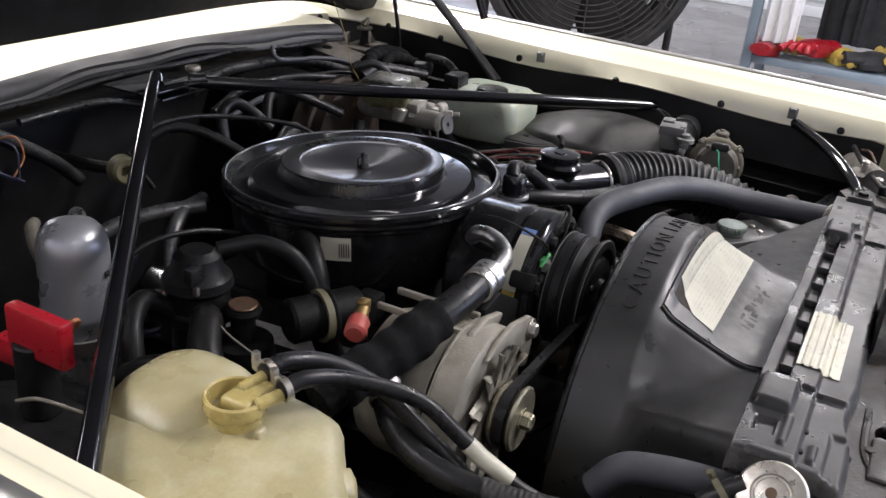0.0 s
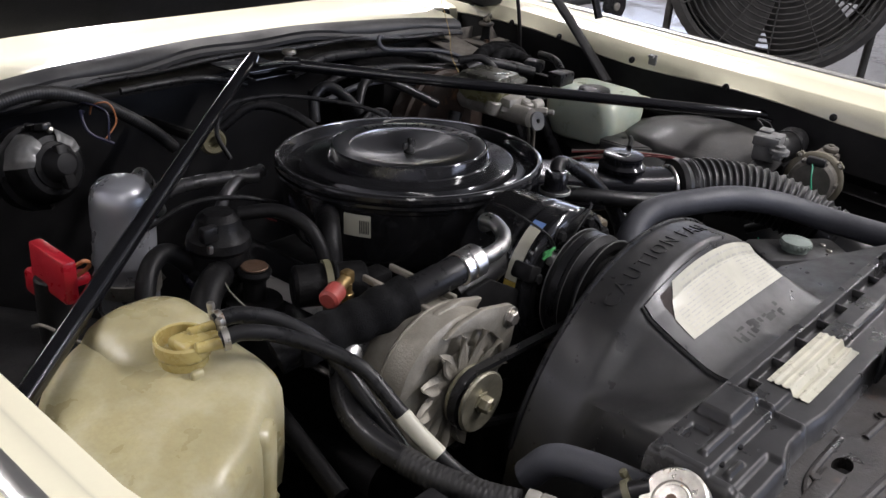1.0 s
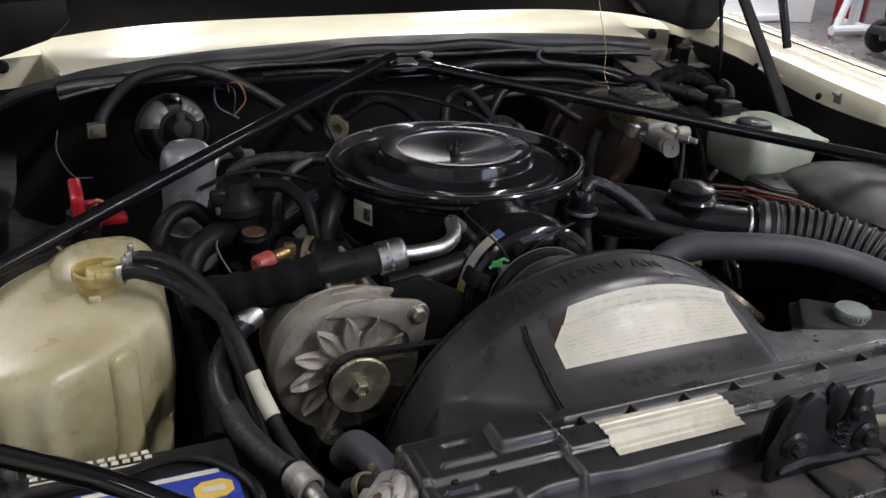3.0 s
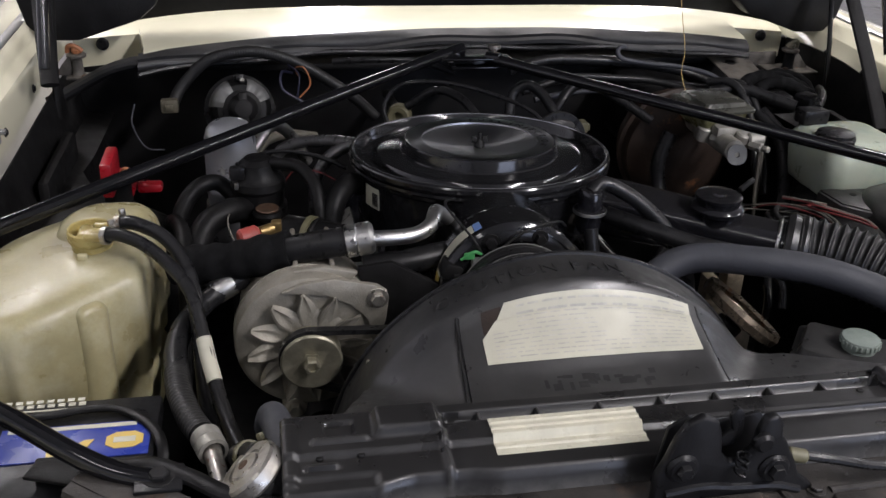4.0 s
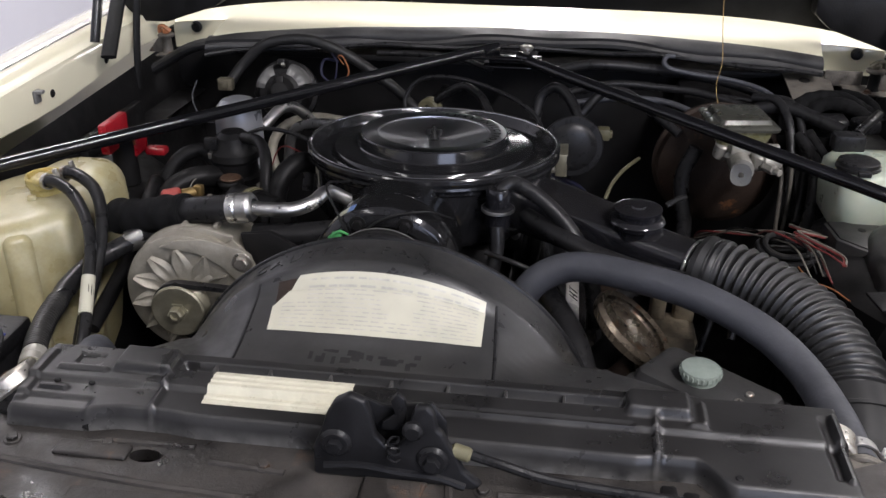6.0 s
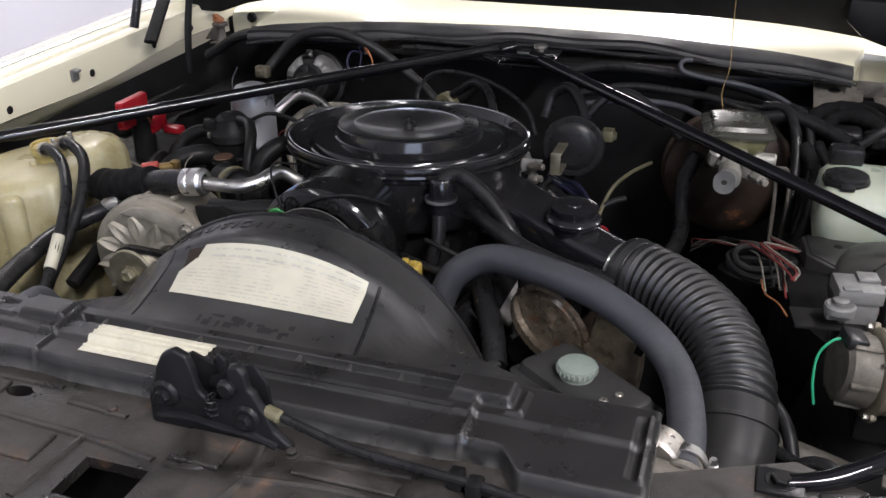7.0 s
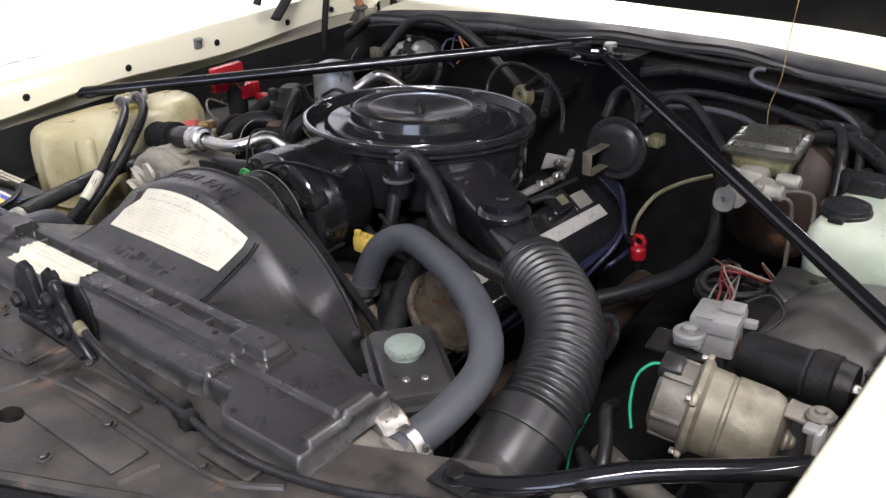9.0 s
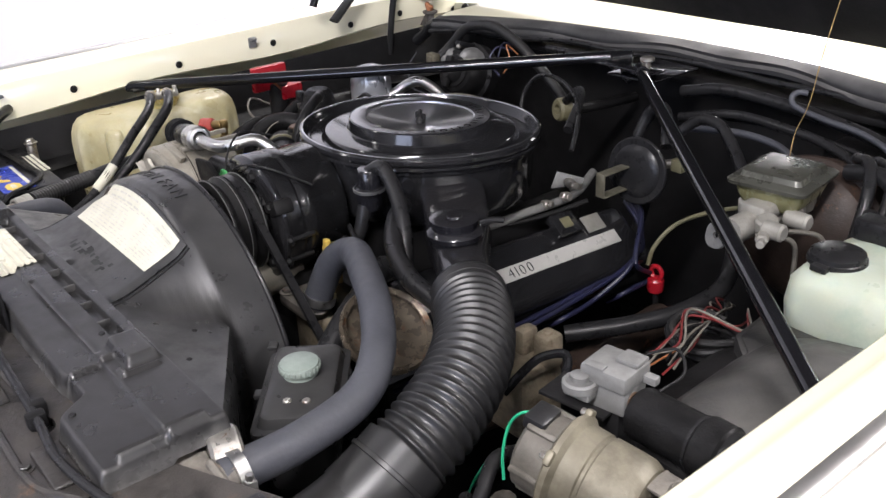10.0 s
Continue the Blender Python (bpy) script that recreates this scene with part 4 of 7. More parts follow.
# ---- compressor ----
CO = (-0.02, -0.30, 0.843)
comp = thing("air_compressor", (-0.02, -0.25, 0.74), "round black air-conditioning compressor with belt pulley", "compressor")
CM = axis(CO, (0, -1, 0))
shell = part("shell", lathe([(0, -0.12), (0.07, -0.12), (0.082, -0.114), (0.0875, -0.104), (0.088, -0.060), (0.0905, -0.056), (0.0905, -0.044), (0.089, -0.041), (0.089, -0.037), (0.0912, -0.034), (0.0912, -0.012), (0.089, -0.005), (0.083, 0.0), (0.070, 0.003), (0.066, -0.004), (0.058, -0.006), (0.055, 0.006), (0, 0.006)], CM, 96), COMPBLACK, comp)
rotor = part("pulley", lathe([(0, 0.008), (0.066, 0.008), (0.071, 0.012), (0.071, 0.018), (0.063, 0.025), (0.071, 0.032), (0.0715, 0.038), (0.064, 0.046), (0.071, 0.054), (0.070, 0.058), (0.061, 0.059), (0.060, 0.054), (0.05, 0.053), (0.049, 0.058), (0.045, 0.060), (0.024, 0.059), (0.022, 0.066), (0.010, 0.067), (0.009, 0.062), (0, 0.062)], CM, 64), DARK, comp, "black grooved pulley")
for k in range(3):
    a = 2 * math.pi * k / 3 + 0.4
    part("clutch_arm", box((0.036, 0, 0.0605), (0.030, 0.016, 0.003), 0.001, CM @ Matrix.Rotation(a, 4, "Z")), DARK, rotor)
    part("rivet", disc(CM @ (Matrix.Rotation(a, 4, "Z") @ Vector((0.046, 0, 0.061))), (0, -1, 0), 0.0035, 0.003, 0.001, 10), ZINC, rotor)
for z in (0.0125, 0.0375, 0.0575):
    part("worn_rim", lathe([(0.0705, z - 0.0006), (0.0720, z - 0.0004), (0.0720, z + 0.0004), (0.0705, z + 0.0006)], CM, 96), GREYBOX, rotor, "worn bare rim")
for a in (0.5, 1.2, 2.0, 2.8, 5.6):
    part("front_bolt", hexbolt(CM @ (Matrix.Rotation(a, 4, "Z") @ Vector((0.077, 0, 0.0))), (0, -1, 0), 0.007, 0.009), DARK, comp)
part("front_flange", lathe([(0.084, 0.0012), (0.0895, -0.001), (0.0925, -0.005), (0.0925, -0.010), (0.0905, -0.0125)], CM, 96), GLOSS, comp, "glossy front flange ring")
for a in (-0.5, -0.1):
    part("through_bolt", join(disc(CM @ (Matrix.Rotation(a, 4, "Z") @ Vector((0.0915, 0, -0.05))), (0, -1, 0), 0.0035, 0.040, 0.001, 10), hexbolt(CM @ (Matrix.Rotation(a, 4, "Z") @ Vector((0.0925, 0, -0.012))), (0, -1, 0), 0.0055, 0.007)), MATTE, comp)
for a in (0.45, 2.75):
    part("lug", box((0.083, 0, -0.01), (0.024, 0.022, 0.03), 0.005, CM @ Matrix.Rotation(a, 4, "Z")), DARK, comp)


def rim_tape(a0, a1, mat, label):
    rows = [[CM @ Vector((0.0918 * math.cos(radians(a)), 0.0918 * math.sin(radians(a)), z)) for z in (-0.031, -0.022, -0.014)] for a in np.linspace(a0, a1, 12)]
    part("tape", thick(grid(rows), 0.0006), mat, shell, label)


rim_tape(116, 122, BLUETINT, "blue end of the tape")
rim_tape(122.5, 168, PAPER, "white paper tape")
rim_tape(168.5, 184, YELLOW, "yellow end of the tape")
part("green_clip", join(box((-0.078, -0.305, 0.898), (0.013, 0.006, 0.008), 0.002), tube([(-0.088, -0.306, 0.894), (-0.074, -0.309, 0.905), (-0.064, -0.305, 0.90)], 0.002, 8, 4)), LIME, comp, "green plastic clip")
part("connector", box((-0.062, -0.306, 0.888), (0.026, 0.012, 0.014), 0.003), GREYBOX, comp)
part("clutch_wire", join(tube([(-0.06, -0.305, 0.895), (-0.075, -0.30, 0.92), (-0.10, -0.26, 0.945), (-0.08, -0.22, 0.935)], 0.0016, 6, 6), tube([(-0.06, -0.31, 0.89), (-0.02, -0.31, 0.925), (0.03, -0.29, 0.93), (0.06, -0.24, 0.90)], 0.0016, 6, 6)), DARK, comp)


def belt(name, c0, r0, c1, r1, y, w, label):
    """A belt round two pulleys that face -y; centres as (x, z)."""
    a, b = Vector(c0), Vector(c1)
    d = b - a
    base = math.atan2(d.y, d.x)
    off = math.acos((r0 - r1) / d.length)
    pts = []
    for i in range(25):
        t = base + off + (2 * math.pi - 2 * off) * i / 24
        pts.append((a.x + r0 * math.cos(t), a.y + r0 * math.sin(t)))
    for i in range(25):
        t = base - off + 2 * off * i / 24
        pts.append((b.x + r1 * math.cos(t), b.y + r1 * math.sin(t)))
    outer, inner = [], []
    n = len(pts)
    for i in range(n):
        t = Vector(pts[(i + 1) % n]) - Vector(pts[i - 1])
        nn = Vector((t.y, -t.x)).normalized()
        outer.append(Vector(pts[i]) + nn * 0.003)
        inner.append(Vector(pts[i]) - nn * 0.003)
    sec = [[(p.x, y - w / 2, p.y) for p in outer], [(p.x, y + w / 2, p.y) for p in outer], [(p.x, y + w / 2, p.y) for p in inner], [(p.x, y - w / 2, p.y) for p in inner]]
    bm = grid(list(zip(*sec)) + [tuple(s[0] for s in sec)], close=True)
    bmesh.ops.remove_doubles(bm, verts=bm.verts, dist=1e-6)
    return plain(name, bm, RUBBER, label, "belt", "drive belts")


belt("drive_belt", (-0.02, 0.843), 0.068, (0.205, 0.655), 0.055, -0.325, 0.011, "black rubber belt from compressor to steering pump")
belt("drive_belt", (-0.269, 0.809), 0.0335, (0.0, 0.755), 0.075, -0.3595, 0.010, "black rubber belt on the alternator pulley")
wp = thing("water_pump_pulley", (0.0, -0.36, 0.68), "dark water pump pulley behind the fan shroud", "pulley")
part("wheel", lathe([(0, 0.0), (0.075, 0.0), (0.076, 0.008), (0.068, 0.014), (0.076, 0.02), (0.076, 0.03), (0.06, 0.032), (0, 0.03)], axis((0, -0.352, 0.755), (0, -1, 0)), 48), DARK, wp)
part("hub", disc((0, -0.25, 0.755), (0, -1, 0), 0.03, 0.16), ALU, wp)
part("fan_blades", join(*[box((0.13, 0, 0), (0.17, 0.06, 0.003), 0.001, axis((0, -0.425, 0.69), (0, -1, 0)) @ Matrix.Rotation(k * 2 * math.pi / 7, 4, "Z") @ Matrix.Rotation(0.5, 4, "X")) for k in range(7)]), ZINC, wp)

# ---- alternator ----
AX, AZ = -0.269, 0.809
alt = thing("alternator", (AX, -0.28, 0.72), "dull cast-aluminium alternator with cooling fan and pulley", "alternator")
AM = axis((AX, -0.335, AZ), (0, -1, 0))
part("front_housing", lathe([(0.03, -0.002), (0.068, -0.001), (0.079, -0.0025), (0.0845, -0.006), (0.086, -0.012), (0.0865, -0.034), (0.0875, -0.0345), (0.0875, -0.0365), (0.0815, -0.037)], AM, 72), ALU, alt)
part("stator_ring", lathe([(0.0815, -0.0365), (0.0785, -0.037), (0.0785, -0.040), (0.0815, -0.0405)], AM, 60), DARK, alt)
part("rear_housing", lathe([(0.0815, -0.040), (0.0835, -0.0405), (0.0835, -0.0425), (0.0822, -0.043), (0.082, -0.07), (0.0805, -0.10), (0.072, -0.122), (0.05, -0.135), (0, -0.137)], AM, 60), ALU, alt)
for k in range(16):
    a = 2 * math.pi * k / 16 + 0.1
    part("vent", box((0.062, 0, -0.002), (0.026, 0.009, 0.010), 0.003, AM @ Matrix.Rotation(a, 4, "Z") @ Matrix.Rotation(0.16, 4, "Y")), DARK, alt, "dark vent slot")
    part("rib", box((0.070, 0.0, -0.006), (0.026, 0.006, 0.022), 0.0025, AM @ Matrix.Rotation(a + math.pi / 16, 4, "Z") @ Matrix.Rotation(0.35, 4, "Y")), ALU, alt)
afan = part("fan_disc", lathe([(0.012, 0.003), (0.047, 0.002), (0.050, 0.0030), (0.046, 0.0048), (0.036, 0.0060), (0.012, 0.0065)], AM, 48), ALU, alt)
for k in range(12):
    rot = AM @ Matrix.Rotation(2 * math.pi * k / 12, 4, "Z")
    rows = []
    for r, w, lift_f, skew in ((0.026, 0.0080, 0.0050, 0.0), (0.036, 0.0112, 0.0052, 0.0), (0.044, 0.0134, 0.0054, 0.0005), (0.050, 0.0138, 0.0058, 0.0015), (0.057, 0.0112, 0.0064, 0.003), (0.064, 0.0070, 0.0074, 0.0045), (0.0710, 0.0016, 0.0082, 0.0065)):
        g = min(1.0, (r - 0.024) / 0.03)
        rows.append([rot @ Vector((r, v * w * 0.80 + skew, lift_f + f * g)) for v, f in ((-1.0, -0.003), (-0.7, -0.0012), (-0.35, 0.0014), (0.0, 0.0), (0.3, 0.0004), (0.55, 0.0030), (0.8, 0.0062), (1.0, 0.0058))])
    part("fan_blade", thick(grid(rows), 0.0014), ALU, afan, "", 40)
for x in (-0.012, 0.03):
    part("top_ridge", box((x, 0.0835, -0.085), (0.006, 0.008, 0.10), 0.002, AM), ALU, alt)
part("ear_web", prism([(-0.052, 0.062), (-0.012, 0.0875), (0.02, 0.0905), (0.06, 0.080), (0.04, 0.06)], 0.010, AM @ Matrix.Translation((0, 0, -0.030)), 0.003), ALU, alt)
part("pulley", lathe([(0, 0.010), (0.030, 0.010), (0.0345, 0.014), (0.0345, 0.017), (0.026, 0.025), (0.0350, 0.034), (0.0350, 0.036), (0.033, 0.0375), (0.0150, 0.0365), (0, 0.036)], AM, 56), YZINC, alt, "yellowish zinc plated pulley")
part("shaft_nut", join(lathe([(0, 0.036), (0.0125, 0.036), (0.0125, 0.038), (0.0095, 0.0385), (0.0095, 0.047), (0.008, 0.049), (0.0055, 0.049), (0.0055, 0.046), (0, 0.046)], AM, 6)), YZINC, alt)
arm = part("top_arm", prism([(-0.030, 0.072), (-0.005, 0.083), (0.03, 0.087), (0.078, 0.076), (0.089, 0.068), (0.091, 0.058), (0.088, 0.030), (0.082, 0.012), (0.072, 0.014), (0.066, 0.034), (0.048, 0.052), (0.02, 0.066)], 0.007, AM @ Matrix.Translation((0, 0, -0.002)), 0.0018), ALU, alt)
part("arm_bolt", hexbolt(AM @ Vector((0.078, 0.060, 0.005)), (0, -1, 0), 0.0085, 0.008), ZINC, alt)
part("foot", join(box((-0.02, -0.083, -0.03), (0.03, 0.03, 0.05), 0.005, AM), hexbolt(AM @ Vector((-0.02, -0.088, -0.003)), (0, -1, 0), 0.009, 0.010)), ALU, alt)
part("mount_bracket", prism([(0.06, 0.075), (0.10, 0.080), (0.17, 0.04), (0.20, -0.04), (0.10, -0.02), (0.07, 0.02)], 0.008, AM @ Matrix.Translation((0, 0, -0.05)), 0.002), DARK, alt, "black steel bracket")

# ---- fan shroud ----
shroud = thing("fan_shroud", (0.05, -0.50, 0.40), "black moulded plastic fan shroud with raised caution lettering", "fan shroud")
SR, SZ = 0.256, 0.688


def shroud_edges(y):
    """Where the top of the hood ends at the depth y: the shelf widens towards the radiator."""
    t = min(1.0, max(0.0, (-0.452 - y) / 0.128))
    return -0.212 - 0.052 * t, 0.208 + 0.237 * t


def shroud_z(x, y):
    """Height of the hood: a round rim, a pressed facet that slopes to the radiator, and a flat shelf on either side."""
    ring = SZ + math.sqrt(max(0.0, SR * SR - x * x))
    d = max(0.0, -0.452 - y)
    if d == 0.0:
        return ring
    dome = ring
    if abs(x) < 0.130:
        chord = SZ + math.sqrt(SR * SR - 0.130 ** 2)
        dome = chord + (ring - chord) * max(0.0, 1 - d / 0.075) ** 1.3
    dome -= 0.36 * d + 0.006 * min(1.0, d / 0.006)
    shelf = 0.8635 - 0.20 * (y + 0.578) if x > 0 else 0.8705 - 0.33 * (y + 0.578)
    k, soft = dome - shelf, 0.011
    top = (dome + shelf + math.sqrt(k * k + soft * soft)) / 2
    return ring + (top - ring) * min(1.0, d / 0.02)


def shroud_at(x, y, out=0.0):
    """Point on the hood, raised by out along the surface's normal."""
    p = Vector((x, y, shroud_z(x, y)))
    if out:
        t1 = Vector((x + 0.001, y, shroud_z(x + 0.001, y))) - p
        t2 = Vector((x, y + 0.001, shroud_z(x, y + 0.001))) - p
        p += t1.cross(t2).normalized() * out
    return p


ys = [-0.40, -0.403, -0.41, -0.425, -0.44, -0.449, -0.452, -0.455, -0.4585, -0.464, -0.472] + [-0.48 - 0.0095 * i for i in range(11)] + [-0.5835, -0.587]
rows = []
for y in ys:
    lo, hi = shroud_edges(y)
    t = min(1.0, max(0.0, (-0.445 - y) / 0.05))
    row = [shroud_at(lo + (hi - lo) * i / 96, y) for i in range(97)]
    for end, side in ((row[0].copy(), -1), (row[-1].copy(), 1)):
        a0 = math.asin(min(1.0, abs(end.x) / SR))
        for k in range(1, 9):
            a = a0 + (radians(140) - a0) * k / 8
            arc = Vector((side * SR * math.sin(a), y, SZ + SR * math.cos(a)))
            drop = (0.003, 0.010, 0.026, 0.06, 0.11, 0.18, 0.27, 0.38)[k - 1]
            wall = Vector((end.x + side * (0.0065 * min(1.0, k / 2) + 0.006 * k / 8), y, end.z - drop))
            p = arc.lerp(wall, t)
            if side < 0:
                row.insert(0, p)
            else:
                row.append(p)
    rows.append(row)
part("hood", thick(grid(rows), 0.003), SATIN, shroud, "", 50)
part("rolled_edge", tube([(SR * math.cos(radians(a)), -0.399, SZ + SR * math.sin(radians(a))) for a in range(165, -11, -8)], 0.0034, 8, 3), RUBBER, shroud, "dark rolled rear edge")
for x, y in ((0.236, -0.510), (0.30, -0.545)):
    part("clip_hole", disc((x, y, shroud_z(x, y) - 0.0006), (0, 0.1, 1), 0.0032, 0.0012, 0.0003, 14), DARK, shroud)


def patch(x0, x1, y0, y1, height, n=16, k=7, flare=0.0):
    """A sheet that lies on the shroud; flare widens it towards the front."""
    return [[shroud_at(x0 + (x1 - x0) * i / n + flare * j / k * (2 * i / n - 1), y0 + (y1 - y0) * j / k, height) for j in range(k + 1)] for i in range(n + 1)]


panel = part("label_panel", thick(grid(patch(-0.122, 0.132, -0.461, -0.578, 0.0030, 44, 30, 0.006)), 0.003), SATIN, shroud)
# near-black tubes along the panel's sides imitate the shade in its edge grooves
edges = patch(-0.1245, 0.1345, -0.4605, -0.572, 0.0008, 24, 12, 0.006)
for line in (edges[0], edges[-1]):
    part("groove_shade", tube(line, 0.0021, 8, 2), RUBBER, shroud, "dark strip standing in for the shaded groove")
label_rows = []
for j in range(25):
    v = j / 24
    y = -0.4635 - 0.0505 * v
    left = -0.077 - 0.026 * min(1.0, v / 0.5)
    label_rows.append([shroud_at(left + (0.1225 + 0.001 * v - left) * i / 44, y, 0.0042 + 0.0002 * math.sin(i * 0.45 + j * 0.25)) for i in range(45)])
label = part("caution_label", thick(grid(label_rows), 0.0004), PAPER, shroud, "worn white paper label with rows of print")
part("glue_patch", thick(grid([[shroud_at(-0.101 + 0.021 * u + 0.003 * math.sin(9 * w), -0.465 - 0.024 * w * (1 - 0.75 * u), 0.0033) for w in (0, 0.35, 0.7, 1)] for u in (0, 0.3, 0.6, 0.95)]), 0.0003), BOOST, shroud, "dark torn glue residue")
rng = random.Random(3)
for r in range(12):
    y0 = -0.4665 - 0.0038 * r
    x = -0.066 if r < 5 else -0.092
    while x < 0.114:
        w = rng.uniform(0.004, 0.022)
        if not (2 < r < 9 and 0.012 < x < 0.045):
            part("print_line", grid(patch(x, min(0.116, x + w), y0, y0 - 0.0011, 0.0051, 3, 1)), PRINT, label)
        x += w + rng.uniform(0.0015, 0.006)
for k in range(22):
    x = -0.05 + 0.0052 * k + rng.uniform(-0.003, 0.003)
    y = -0.530 - rng.uniform(0, 0.012)
    part("scuff", grid(patch(x, x + rng.uniform(0.003, 0.011), y, y - rng.uniform(0.002, 0.012), 0.0033, 3, 3)), SCUFF, panel)


def on_barrel(s):
    a = math.pi / 2 + 0.148 / SR - s / SR
    n = Vector((math.cos(a), 0, math.sin(a)))
    m = Matrix((Vector((math.sin(a), 0, -math.cos(a))), Vector((0, 1, 0)), n)).transposed().to_4x4()
    m.translation = Vector((0, -0.428, SZ)) + n * (SR + 0.0006)
    return m


part("lettering", letters("CAUTION FAN", 0.025, 0.0015, on_barrel, 0.25), SATIN, shroud, "raised letters moulded in the plastic")

# ---- radiator and its cover ----
rad = thing("radiator", (0.08, -0.61, 0.36), "aluminium radiator with a dull metal side tank", "radiator")
part("core", box((0.07, -0.615, 0.60), (0.72, 0.045, 0.46), 0.004), DARK, rad)
part("side_tank", join(box((0.43, -0.605, 0.60), (0.10, 0.06, 0.50), 0.015), disc((0.455, -0.60, 0.845), (0.25, 1, 0), 0.027, 0.03, 0.003)), ZINC, rad)
part("side_tank", box((-0.29, -0.615, 0.59), (0.07, 0.06, 0.48), 0.015), ZINC, rad)

part("outlet", join(tube([(0.488, -0.640, 0.834), (0.486, -0.615, 0.839), (0.483, -0.588, 0.842)], 0.0188, 20, 5), prism([(0.440, -0.640), (0.470, -0.648), (0.506, -0.638), (0.506, -0.618), (0.486, -0.606), (0.452, -0.600)], 0.006, Matrix.Translation((0, 0, 0.8515)), 0.0028, 3)), CORRODED, rad, "white-corroded aluminium outlet")
part("outlet_lip", tube([(0.468, -0.603, 0.850), (0.482, -0.609, 0.8595), (0.500, -0.606, 0.850)], 0.0045, 10, 5), CORRODED, rad)
cov = thing("radiator_cover", (0.08, -0.63, 0.86), "ribbed grey-black plastic radiator cover", "radiator cover")


def ease(v, a, b):
    t = min(1.0, max(0.0, (v - a) / (b - a)))
    return t * t * (3 - 2 * t)


def pad(x, y, x0, x1, y0, y1, w=0.003):
    """1 inside a rounded pad, falling to 0 across w."""
    return ease(x, x0 - w, x0) * (1 - ease(x, x1, x1 + w)) * ease(y, y0 - w, y0) * (1 - ease(y, y1, y1 + w))


def cover_front(x):
    return -0.661 - 0.031 * ease(x, 0.325, 0.356) - 0.008 * (1 - ease(x, -0.235, -0.195)) - 0.004 * ease(x, -0.16, -0.12) * (1 - ease(x, 0.27, 0.30))


def cover_height(x, y):
    z = 0.8835 + 0.0055 * ease(y, -0.633, -0.6295)
    z -= 0.010 * ease(y, -0.6045, -0.6015) * (1 - ease(y, -0.592, -0.589)) * ease(x, -0.165, -0.160) * (1 - ease(x, 0.262, 0.267))
    z -= 0.002 * pad(x, y, 0.06, 0.272, -0.6285, -0.6255, 0.0015)
    z += 0.0105 * pad(x, y, 0.271, 0.322, -0.612, -0.586, 0.006) + 0.0045 * pad(x, y, 0.2905, 0.2945, -0.670, -0.616, 0.002)
    z += 0.0095 * pad(x, y, -0.222, -0.172, -0.612, -0.584, 0.006) + 0.0045 * pad(x, y, -0.170, -0.166, -0.668, -0.612, 0.002)
    z -= 0.003 * pad(x, y, 0.441, 0.447, -0.672, -0.594, 0.0015)
    z += 0.0055 * pad(x, y, 0.4495, 0.4535, -0.676, -0.593, 0.002)
    z += 0.0035 * pad(x, y, 0.334, 0.338, -0.622, -0.588, 0.0015) + 0.0035 * pad(x, y, 0.322, 0.338, -0.625, -0.621, 0.0015)
    z += 0.004 * pad(x, y, -0.280, -0.232, -0.618, -0.614, 0.002) + 0.004 * pad(x, y, -0.286, -0.26, -0.645, -0.641, 0.002)
    z -= 0.004 * pad(x, y, -0.268, -0.245, -0.606, -0.590, 0.002)
    z += 0.003 * pad(x, y, -0.305, -0.296, -0.66, -0.59, 0.002)
    z -= 0.0035 * (1 - ease(x, -0.232, -0.226)) * (1 - ease(y, -0.656, -0.652))
    return z


rows = []
for x in [-0.3075, -0.307, -0.305] + list(np.linspace(-0.3025, 0.4545, 330)) + [0.457, 0.4585, 0.459]:
    f = cover_front(x)
    side = 0.024 if x in (-0.3075, 0.459) else 0.004 if x in (-0.307, 0.4585) else 0.0008 if x in (-0.305, 0.457) else 0.0
    row = [(x, f - 0.0065, 0.8605), (x, f - 0.0038, cover_height(x, f) - 0.010 - side * 0.6), (x, f - 0.0012, cover_height(x, f) - 0.002 - side)]
    for y in np.linspace(f + 0.001, -0.578, 52):
        row.append((x, y, max(0.860, cover_height(x, y) - side)))
    row += [(x, -0.5765, 0.884 - side), (x, -0.576, 0.868)]
    rows.append(row)
part("moulded_top", thick(grid(rows), 0.0015), PANEL, cov, "", 60)
for x in (-0.13, -0.075, -0.015, 0.045, 0.10, 0.155, 0.21):
    part("cross_rib", box((x, -0.597, 0.8825), (0.003, 0.014, 0.010), 0.001), PANEL, cov)
for x, y in ((-0.275, -0.632), (0.358, -0.683), (0.24, -0.610), (-0.24, -0.632)):
    part("plug", disc((x, y, cover_height(x, y) - 0.004), (0, 0, 1), 0.0035, 0.0055, 0.0008, 12), DARK, cov)
lab_rows = []
for x in np.linspace(-0.125, 0.012, 12):
    row = []
    for i in range(43):
        y = -0.605 - 0.0435 * i / 42
        ridge = 0.0016 * max(pad(0, y, -1, 1, -0.6125, -0.6105, 0.0012), pad(0, y, -1, 1, -0.6205, -0.6185, 0.0012), pad(0, y, -1, 1, -0.6285, -0.6265, 0.0012), pad(0, y, -1, 1, -0.640, -0.638, 0.0012))
        row.append((x, y, cover_height(x, y) + 0.0012 + ridge))
    lab_rows.append(row)
part("foil_label", thick(grid(lab_rows), 0.0006), FOIL, cov, "pale ribbed foil label")

